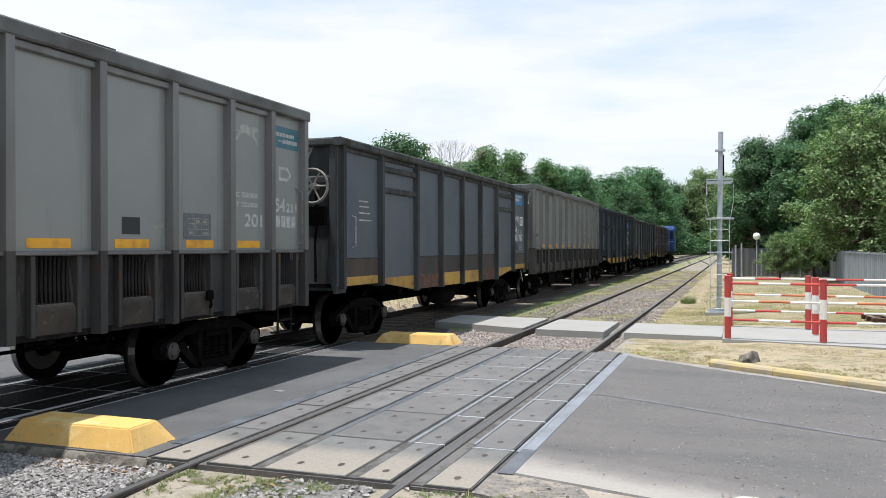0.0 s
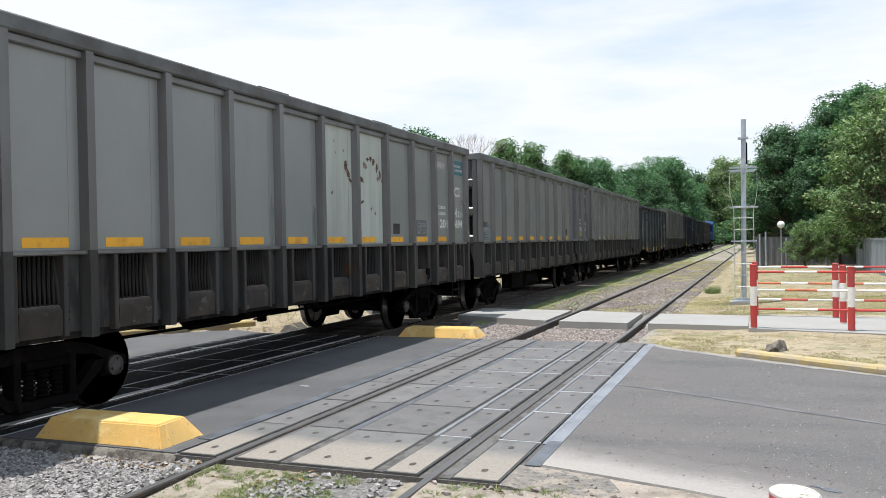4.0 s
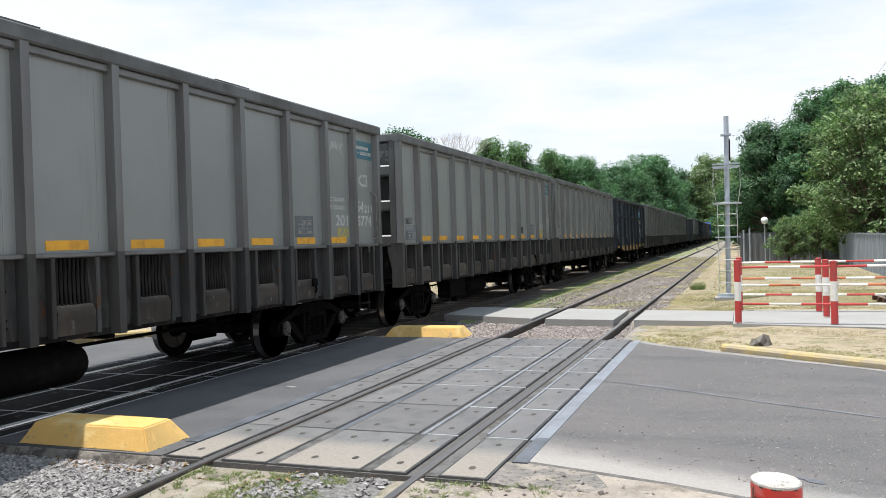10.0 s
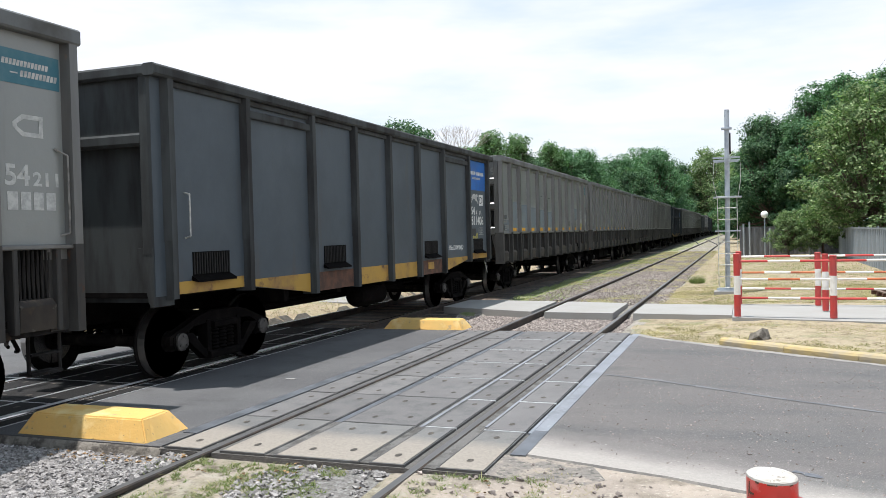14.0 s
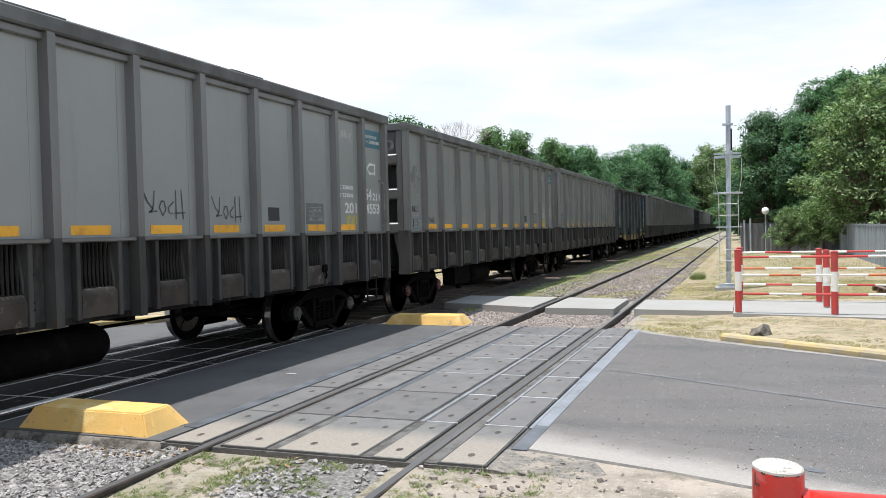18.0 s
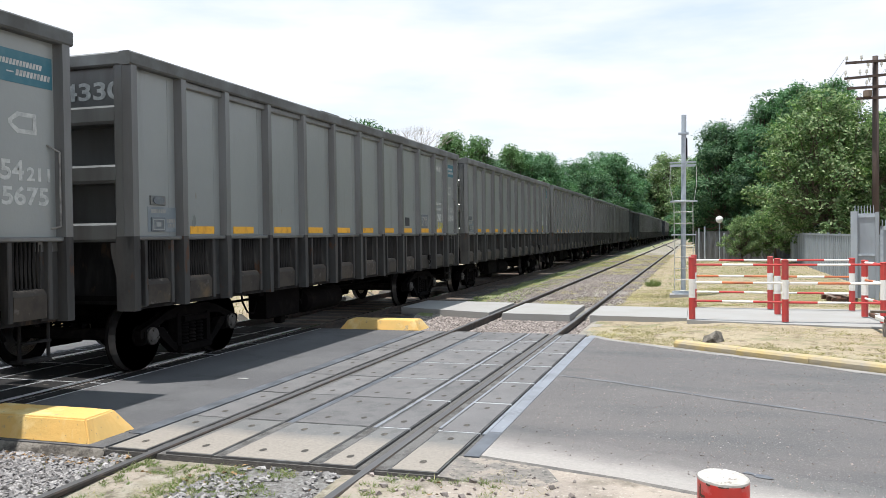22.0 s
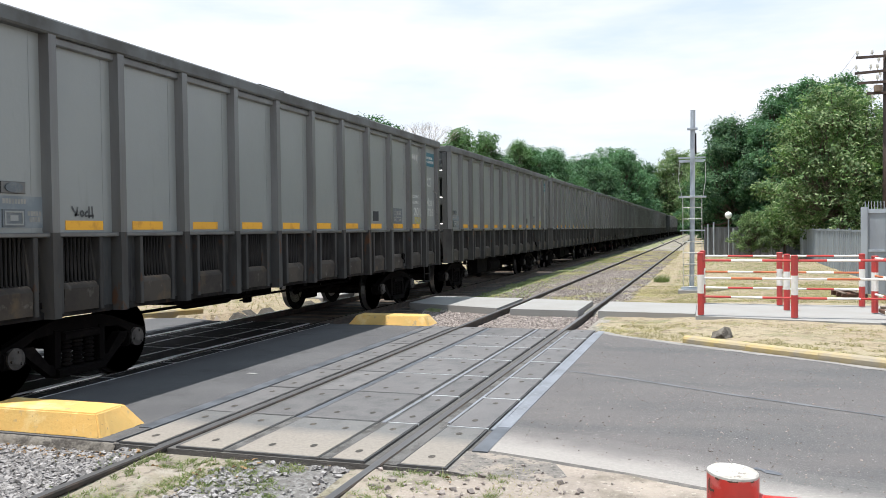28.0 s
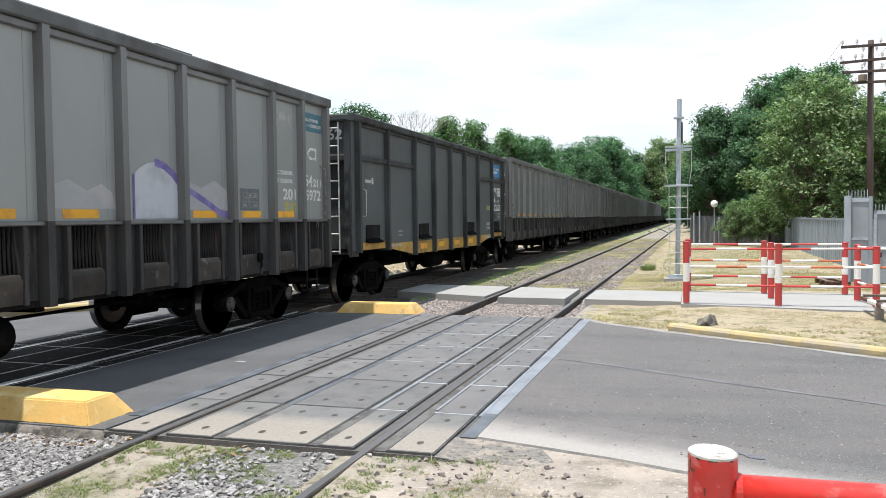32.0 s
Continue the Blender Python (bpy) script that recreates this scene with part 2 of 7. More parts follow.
M["cap_red"] = surface("axle cap in worn red paint", (0.13, 0.035, 0.035), [((0.05, 0.03, 0.03), 9.0, 0.45, 0.6, None)], 0.6)
M["top_rail"] = surface("sooty dark top rail paint", (0.125, 0.134, 0.135), [((0.07, 0.07, 0.066), 1.6, 0.40, 0.62, None)], 0.65, bump=[(40, 0.001)], own=0.06)
M["filler"] = surface("gritty asphalt filling", (0.12, 0.115, 0.11), [((0.06, 0.056, 0.052), 6.0, 0.45, 0.6, None), ((0.20, 0.19, 0.18), 60.0, 0.58, 0.7, None)], 0.9, bump=[(60, 0.006)])
M["grille"] = surface("dark grille bars", (0.024, 0.023, 0.022), [((0.015, 0.014, 0.014), 3.0, 0.46, 0.62, (1, 1, 0.5))], 0.75, spec=0.2)
# Black sheet set behind vent bars to paint the shade of a recess.
M["recess_shade"] = surface("black sheet for recess shade", (0.006, 0.006, 0.006), [], 0.95, spec=0.02)
M["white_mark"] = surface("faded white stencil paint", (0.62, 0.63, 0.61), [((0.42, 0.43, 0.42), 14.0, 0.45, 0.62, None)], 0.7)
M["pale_mark"] = surface("worn pale stencil paint", (0.46, 0.47, 0.45), [((0.32, 0.33, 0.32), 12.0, 0.42, 0.6, None)], 0.7)
M["faded_mark"] = surface("half worn pale stencil paint", (0.36, 0.365, 0.35), [((0.25, 0.26, 0.25), 9.0, 0.42, 0.6, None)], 0.7)
M["ghost_mark"] = surface("almost worn-off stencil paint", (0.28, 0.275, 0.245), [((0.20, 0.20, 0.19), 12.0, 0.42, 0.6, None)], 0.7)
M["yellow_mark"] = surface("yellow stencil paint", (0.44, 0.39, 0.07), [((0.32, 0.29, 0.08), 12.0, 0.45, 0.6, None)], 0.7)
M["teal"] = surface("faded teal label", (0.030, 0.125, 0.165), [((0.055, 0.15, 0.185), 5.0, 0.45, 0.65, None)], 0.5)
M["blue_label"] = surface("bright blue label", (0.012, 0.12, 0.42), [((0.02, 0.10, 0.33), 3.0, 0.45, 0.65, None)], 0.45)
M["cyan_label"] = surface("light blue label", (0.03, 0.19, 0.44), [((0.04, 0.16, 0.36), 3.0, 0.45, 0.65, None)], 0.45)
M["blue_grey"] = surface("blue-grey repainted band", (0.148, 0.182, 0.204), [((0.150, 0.178, 0.192), 0.9, 0.42, 0.66, None)], 0.6, bump=[(3, 0.006)])
M["soot"] = surface("soot stain", (0.135, 0.142, 0.138), [((0.20, 0.22, 0.21), 3.0, 0.42, 0.62, STREAK)], 0.8)
M["plate_faint"] = surface("faded blue-grey data field", (0.150, 0.178, 0.196), [((0.215, 0.235, 0.24), 4.0, 0.46, 0.62, None)], 0.6)
M["plate"] = surface("dark slate data plate", (0.10, 0.115, 0.125), [((0.15, 0.16, 0.165), 8.0, 0.5, 0.65, None)], 0.6)
M["black_plate"] = surface("black stencil field", (0.02, 0.022, 0.026), [], 0.6)
M["purple"] = surface("purple spray paint", (0.13, 0.10, 0.28), [((0.20, 0.17, 0.36), 5.0, 0.45, 0.62, None)], 0.6)
M["spray_dark"] = surface("dark sprayed line", (0.065, 0.07, 0.072), [((0.13, 0.14, 0.14), 12.0, 0.50, 0.66, None)], 0.7)
M["spray_faint"] = surface("faint pinkish overspray", (0.30, 0.315, 0.32), [((0.36, 0.345, 0.34), 3.0, 0.45, 0.62, None)], 0.6)
M["spray_white"] = surface("white spray paint", (0.44, 0.455, 0.48), [((0.35, 0.365, 0.38), 4.0, 0.48, 0.66, None)], 0.6)
M["bare_rust"] = surface("flaked rust patch", (0.085, 0.05, 0.035), [((0.15, 0.09, 0.06), 9.0, 0.45, 0.6, None)], 0.9)
M["pale_steel"] = surface("worn bare steel edge", (0.50, 0.50, 0.47), [((0.30, 0.30, 0.28), 9.0, 0.45, 0.6, None)], 0.5)
M["loco_blue"] = surface("blue locomotive paint", (0.012, 0.055, 0.18), [((0.008, 0.03, 0.10), 2.0, 0.45, 0.65, None)], 0.7, spec=0.2)
M["loco_white"] = surface("pale blue locomotive trim", (0.06, 0.10, 0.20), [], 0.45)
M["glass"] = surface("dark cab glass", (0.02, 0.025, 0.03), [], 0.08, spec=0.6)

M["asphalt"] = surface("worn asphalt", (0.103, 0.094, 0.093),
                       [((0.120, 0.109, 0.106), 0.55, 0.38, 0.64, None), ((0.075, 0.075, 0.076), 1.1, 0.46, 0.66, (0.35, 1.3, 1)), ((0.100, 0.094, 0.090), 9.0, 0.50, 0.70, None),
                        ((0.40, 0.38, 0.36), 40.0, 0.655, 0.675, None), ((0.21, 0.20, 0.195), 85.0, 0.56, 0.64, None), ((0.058, 0.056, 0.056), 120.0, 0.56, 0.68, None)],
                       0.86, bump=[(140, 0.003)])
def dusty_margin(m, foot, along, wide, pale=(0.36, 0.332, 0.306), deep=(0.29, 0.268, 0.248), soft=0.36):
    """Lays pale dust over a road surface, from its edge line inwards, with a wavering limit."""
    nt = m.node_tree
    bsdf = nt.nodes["Principled BSDF"]
    old = bsdf.inputs["Base Color"].links[0].from_socket
    tc = nt.nodes.new("ShaderNodeTexCoord")
    n = Vector((-along[1], along[0], 0)).normalized()
    dot = nt.nodes.new("ShaderNodeVectorMath")
    dot.operation = "DOT_PRODUCT"
    nt.links.new(tc.outputs["Object"], dot.inputs[0])
    dot.inputs[1].default_value = n
    off = nt.nodes.new("ShaderNodeMath")
    off.operation = "SUBTRACT"
    nt.links.new(dot.outputs["Value"], off.inputs[0])
    off.inputs[1].default_value = n.x * foot[0] + n.y * foot[1]
    jit = nt.nodes.new("ShaderNodeMath")
    jit.operation = "MULTIPLY_ADD"
    nt.links.new(noise_of(nt, tc.outputs["Object"], 1.5, 8.0, 0.75), jit.inputs[0])
    jit.inputs[1].default_value = 0.45
    nt.links.new(off.outputs[0], jit.inputs[2])
    f = ramp_of(nt, jit.outputs[0], [(0.0, 0.92), (wide + 0.35 * soft, 0.80), (wide + 1.2 * soft, 0.16), (wide + 3.0 * soft, 0.06), (wide + 7 * soft, 0.0)])
    grain = ramp_of(nt, noise_of(nt, tc.outputs["Object"], 34.0, 4.0, 0.7), [(0.30, deep), (0.62, pale)])
    nt.links.new(blend(nt, f, old, grain), bsdf.inputs["Base Color"])


dusty_margin(M["asphalt"], (-0.99, 5.50), (1.5, -0.56), 0.31)
M["asphalt_mid"] = surface("greyed asphalt between tracks", (0.076, 0.075, 0.078),
                           [((0.096, 0.095, 0.097), 0.9, 0.40, 0.62, None), ((0.056, 0.055, 0.056), 2.4, 0.54, 0.72, None),
                            ((0.19, 0.185, 0.18), 90.0, 0.60, 0.70, None)], 0.88, bump=[(110, 0.004)])
M["tar"] = surface("smooth tar seam", (0.070, 0.076, 0.086), [((0.115, 0.124, 0.140), 3.0, 0.42, 0.62, None)], 0.5)
M["road_dust"] = surface("pale road dust", (0.26, 0.243, 0.226), [((0.20, 0.188, 0.176), 3.0, 0.45, 0.62, None), ((0.22, 0.21, 0.20), 30.0, 0.60, 0.70, None)], 0.92, bump=[(90, 0.003)])
M["lip"] = surface("crumbling asphalt lip", (0.105, 0.099, 0.094), [((0.17, 0.155, 0.142), 5.0, 0.45, 0.60, None), ((0.10, 0.095, 0.09), 30.0, 0.56, 0.68, None)], 0.92, bump=[(60, 0.008)])
M["broken"] = surface("broken asphalt and soil", (0.185, 0.168, 0.152), [((0.29, 0.25, 0.212), 4.0, 0.46, 0.58, None), ((0.10, 0.095, 0.088), 22.0, 0.52, 0.64, None), ((0.36, 0.33, 0.29), 50.0, 0.60, 0.68, None)], 0.95, bump=[(40, 0.02)])
M["tar_spot"] = surface("bluish dark spot", (0.088, 0.094, 0.108), [((0.12, 0.125, 0.135), 30.0, 0.45, 0.6, None)], 0.6)
M["tar_blue"] = surface("worn bluish tar", (0.108, 0.112, 0.119), [((0.150, 0.155, 0.163), 2.2, 0.40, 0.58, None), ((0.080, 0.084, 0.09), 9.0, 0.55, 0.68, None)], 0.85)
M["strip"] = surface("pale sealed strip", (0.20, 0.213, 0.238), [((0.145, 0.153, 0.17), 2.5, 0.42, 0.64, None), ((0.26, 0.272, 0.29), 20.0, 0.55, 0.7, None)], 0.6, bump=[(60, 0.002)])
M["panel"] = surface("tyre-darkened concrete panel", (0.132, 0.126, 0.126),
                     [((0.155, 0.149, 0.148), 1.3, 0.40, 0.62, None), ((0.096, 0.096, 0.096), 4.0, 0.48, 0.70, None),
                      ((0.24, 0.23, 0.215), 70.0, 0.60, 0.72, None)], 0.75, bump=[(80, 0.0025)], own=0.08)
M["panel_clean"] = surface("dusty concrete panel", (0.128, 0.127, 0.127),
                           [((0.150, 0.147, 0.142), 1.8, 0.40, 0.58, None), ((0.105, 0.102, 0.100), 4.0, 0.52, 0.70, None),
                            ((0.25, 0.235, 0.215), 60.0, 0.60, 0.72, None)], 0.9, bump=[(80, 0.0025)], own=0.06)
dusty_margin(M["panel_clean"], (0, 0), (1, 0), 0.62, (0.285, 0.252, 0.216), (0.215, 0.190, 0.162), 0.46)
M["edge_dark"] = surface("dirty steel edging", (0.075, 0.073, 0.072), [((0.14, 0.14, 0.14), 3.0, 0.50, 0.66, None)], 0.6, metal=0.1)
M["edge_steel"] = surface("worn pale steel edging", (0.52, 0.53, 0.54), [((0.22, 0.22, 0.22), 2.0, 0.54, 0.68, None)], 0.4, metal=0.3)
M["rail_top"] = surface("polished rail head", (0.42, 0.41, 0.40), [((0.26, 0.24, 0.22), 5.0, 0.5, 0.7, (1, 0.1, 1))], 0.22, metal=0.9)
M["rail_side"] = surface("dark rusty rail web", (0.042, 0.036, 0.032), [((0.075, 0.055, 0.043), 6.0, 0.45, 0.62, None)], 0.8, bump=[(50, 0.001)])
M["rail_dull"] = surface("dull seldom-used rail head", (0.088, 0.086, 0.087), [((0.15, 0.147, 0.147), 3.0, 0.5, 0.7, (1, 0.1, 1))], 0.55, metal=0.2)
M["gap"] = surface("grit in the flangeway", (0.095, 0.089, 0.084), [((0.13, 0.12, 0.11), 20.0, 0.5, 0.66, None)], 0.95, bump=[(60, 0.01)])
M["hole"] = surface("dark lifting socket", (0.05, 0.045, 0.04), [((0.10, 0.085, 0.07), 30.0, 0.5, 0.6, None)], 0.9)
M["kerb_yellow"] = surface("yellow road paint on concrete", (0.68, 0.415, 0.130),
                           [((0.57, 0.38, 0.13), 1.6, 0.44, 0.64, None), ((0.40, 0.30, 0.16), 9.0, 0.60, 0.70, None), ((0.72, 0.54, 0.25), 3.5, 0.54, 0.68, None), ((0.20, 0.15, 0.10), 30.0, 0.66, 0.70, None)],
                           0.6, bump=[(14, 0.006), (90, 0.001)])
M["kerb_old"] = surface("faded yellow kerb", (0.44, 0.335, 0.155),
                        [((0.34, 0.29, 0.21), 2.2, 0.46, 0.62, None), ((0.30, 0.27, 0.22), 8.0, 0.58, 0.70, None)], 0.85, bump=[(20, 0.008)], own=0.04)
M["concrete"] = surface("pale concrete", (0.285, 0.278, 0.266),
                        [((0.27, 0.26, 0.245), 1.2, 0.42, 0.62, None), ((0.27, 0.26, 0.24), 5.0, 0.60, 0.74, None)], 0.88, bump=[(60, 0.002)])
M["concrete_old"] = surface("old dark concrete", (0.21, 0.19, 0.165), [((0.075, 0.066, 0.058), 9.0, 0.42, 0.60, None), ((0.20, 0.18, 0.155), 26.0, 0.58, 0.68, None)], 0.92, bump=[(25, 0.012)])
M["stone"] = surface("crushed ballast stone", (0.39, 0.368, 0.358), [((0.22, 0.205, 0.196), 30.0, 0.45, 0.62, None)], 0.9, own=0.4, own_by="island")
M["stone_pink"] = surface("pinkish ballast stone", (0.37, 0.318, 0.29), [((0.25, 0.21, 0.19), 30.0, 0.45, 0.62, None)], 0.9, own=0.4, own_by="island")
M["ballast_bed"] = surface("ballast bed", (0.17, 0.16, 0.15),
                           [((0.26, 0.25, 0.24), 22.0, 0.46, 0.60, None), ((0.07, 0.065, 0.06), 30.0, 0.52, 0.66, None)], 0.95, bump=[(26, 0.05)])
M["ballast_old"] = surface("dusty pinkish ballast", (0.235, 0.212, 0.186),
                           [((0.30, 0.275, 0.24), 0.8, 0.42, 0.6, None), ((0.20, 0.20, 0.10), 0.5, 0.50, 0.62, None),
                            ((0.13, 0.105, 0.085), 16.0, 0.52, 0.66, None), ((0.40, 0.36, 0.31), 22.0, 0.56, 0.68, None)], 0.95, bump=[(20, 0.05)])
M["weedy"] = surface("weedy trackside soil", (0.31, 0.264, 0.215),
                     [((0.19, 0.175, 0.115), 1.8, 0.50, 0.66, None), ((0.33, 0.30, 0.25), 3.5, 0.54, 0.68, None), ((0.125, 0.105, 0.080), 9.0, 0.54, 0.66, None),
                      ((0.30, 0.28, 0.23), 40.0, 0.58, 0.68, None), ((0.11, 0.12, 0.06), 28.0, 0.60, 0.70, None)], 0.95, bump=[(18, 0.03), (80, 0.008)])
M["dirt"] = surface("dusty trodden soil", (0.285, 0.243, 0.207),
                    [((0.36, 0.306, 0.256), 0.9, 0.42, 0.60, None), ((0.185, 0.158, 0.126), 2.5, 0.50, 0.66, None),
                     ((0.42, 0.38, 0.32), 30.0, 0.58, 0.68, None), ((0.14, 0.12, 0.10), 24.0, 0.60, 0.72, None)], 0.95, bump=[(18, 0.03), (90, 0.006)])
M["lawn"] = surface("parched lawn soil", (0.33, 0.262, 0.182),
                    [((0.355, 0.30, 0.20), 0.5, 0.42, 0.60, None), ((0.200, 0.190, 0.100), 0.9, 0.54, 0.64, None), ((0.195, 0.150, 0.095), 4.0, 0.52, 0.64, None),
                     ((0.46, 0.40, 0.30), 24.0, 0.58, 0.66, None), ((0.14, 0.115, 0.075), 16.0, 0.58, 0.68, None)], 0.95, bump=[(14, 0.05), (60, 0.012)])
M["verge"] = surface("green verge soil", (0.18, 0.20, 0.095),
                     [((0.29, 0.27, 0.18), 0.5, 0.46, 0.62, None), ((0.12, 0.15, 0.05), 3.0, 0.50, 0.66, None)], 0.95, bump=[(14, 0.05)])
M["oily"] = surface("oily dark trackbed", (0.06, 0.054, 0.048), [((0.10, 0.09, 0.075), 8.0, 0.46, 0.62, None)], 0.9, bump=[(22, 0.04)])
M["dry_grass"] = foliage("dry grass blades", (0.45, 0.355, 0.21), (0.55, 0.455, 0.30), (0.33, 0.29, 0.15), 0.7)
M["green_grass"] = foliage("green grass blades", (0.16, 0.22, 0.075), (0.25, 0.30, 0.12), (0.42, 0.38, 0.21), 0.6)
M["dead_leaf"] = surface("dead leaves", (0.34, 0.21, 0.10), [], 0.8, own=0.5, own_by="island")
M["red_paint"] = surface("glossy red enamel", (0.52, 0.030, 0.022), [((0.40, 0.026, 0.02), 7.0, 0.42, 0.62, None), ((0.50, 0.10, 0.09), 26.0, 0.56, 0.66, None), ((0.26, 0.09, 0.06), 45.0, 0.66, 0.70, None)], 0.34, bump=[(25, 0.002)], spec=0.6)
M["red_rail"] = surface("chalky red paint", (0.46, 0.050, 0.045), [((0.36, 0.06, 0.055), 6.0, 0.45, 0.65, None)], 0.55)
M["fleck"] = surface("trodden paint fleck", (0.30, 0.295, 0.285), [((0.18, 0.175, 0.17), 20.0, 0.45, 0.6, None)], 0.8)
M["white_rail"] = surface("chalky white paint", (0.74, 0.72, 0.68), [((0.58, 0.54, 0.48), 6.0, 0.5, 0.7, None)], 0.6)
M["rust_rail"] = surface("worn orange-red paint", (0.50, 0.15, 0.06), [((0.34, 0.10, 0.05), 6.0, 0.45, 0.65, None)], 0.65)
M["cap_white"] = surface("chipped white cap paint", (0.44, 0.425, 0.395), [((0.36, 0.335, 0.30), 22.0, 0.46, 0.62, None), ((0.22, 0.19, 0.16), 70.0, 0.60, 0.65, None)], 0.75, bump=[(40, 0.004)])
M["galv_old"] = surface("dusty grey steel", (0.21, 0.205, 0.19), [((0.12, 0.115, 0.105), 6.0, 0.44, 0.62, None)], 0.7)
M["galv"] = surface("galvanised steel", (0.40, 0.44, 0.48), [((0.31, 0.34, 0.38), 5.0, 0.44, 0.62, None)], 0.5, metal=0.35)
M["fence_grey"] = surface("grey painted sheet fence", (0.33, 0.36, 0.39), [((0.25, 0.27, 0.30), 1.6, 0.44, 0.62, (1, 1, 0.3))], 0.55, own=0.12)
M["fence_dark"] = surface("dark fence boards", (0.165, 0.17, 0.18), [((0.11, 0.112, 0.118), 2.0, 0.44, 0.62, (1, 1, 0.3))], 0.8, own=0.2)
M["fence_pale"] = surface("pale corrugated fence", (0.25, 0.285, 0.31), [((0.19, 0.215, 0.235), 1.4, 0.44, 0.62, (1, 1, 0.3))], 0.6, own=0.1)
M["concrete_leg"] = surface("weathered concrete leg", (0.24, 0.22, 0.20), [((0.14, 0.125, 0.11), 8.0, 0.45, 0.62, None)], 0.9, bump=[(40, 0.004)])
M["timber"] = surface("weathered timber", (0.21, 0.16, 0.12), [((0.12, 0.09, 0.07), 4.0, 0.42, 0.62, (1, 1, 0.15))], 0.85, bump=[(40, 0.004)], own=0.15)
M["pole"] = surface("creosoted pole timber", (0.075, 0.052, 0.044), [((0.05, 0.037, 0.032), 4.0, 0.42, 0.62, (1, 1, 0.1))], 0.8, bump=[(40, 0.003)])
M["ceramic"] = surface("pale ceramic insulator", (0.55, 0.54, 0.50), [], 0.3)
M["globe"] = surface("white opal globe", (0.82, 0.82, 0.80), [], 0.25)
M["bark"] = surface("tree bark", (0.13, 0.10, 0.075), [((0.075, 0.06, 0.045), 5.0, 0.42, 0.62, (1, 1, 0.25))], 0.9, bump=[(20, 0.02)])
M["leaf_mid"] = foliage("mid green leaves", (0.056, 0.140, 0.068), (0.112, 0.235, 0.115), (0.21, 0.345, 0.195))
M["leaf_fresh"] = foliage("fresh yellowish green leaves", (0.075, 0.158, 0.060), (0.145, 0.262, 0.105), (0.26, 0.385, 0.19))
M["leaf_dark"] = foliage("dark green leaves", (0.036, 0.098, 0.046), (0.082, 0.175, 0.086), (0.24, 0.36, 0.20), low=(0.42, 0.44, 0.48))
M["leaf_light"] = foliage("light olive leaves", (0.085, 0.168, 0.062), (0.195, 0.305, 0.120), (0.50, 0.58, 0.34), clump=1.5, low=(0.38, 0.38, 0.38))
M["twig"] = surface("bare grey twigs", (0.36, 0.32, 0.28), [], 0.9)


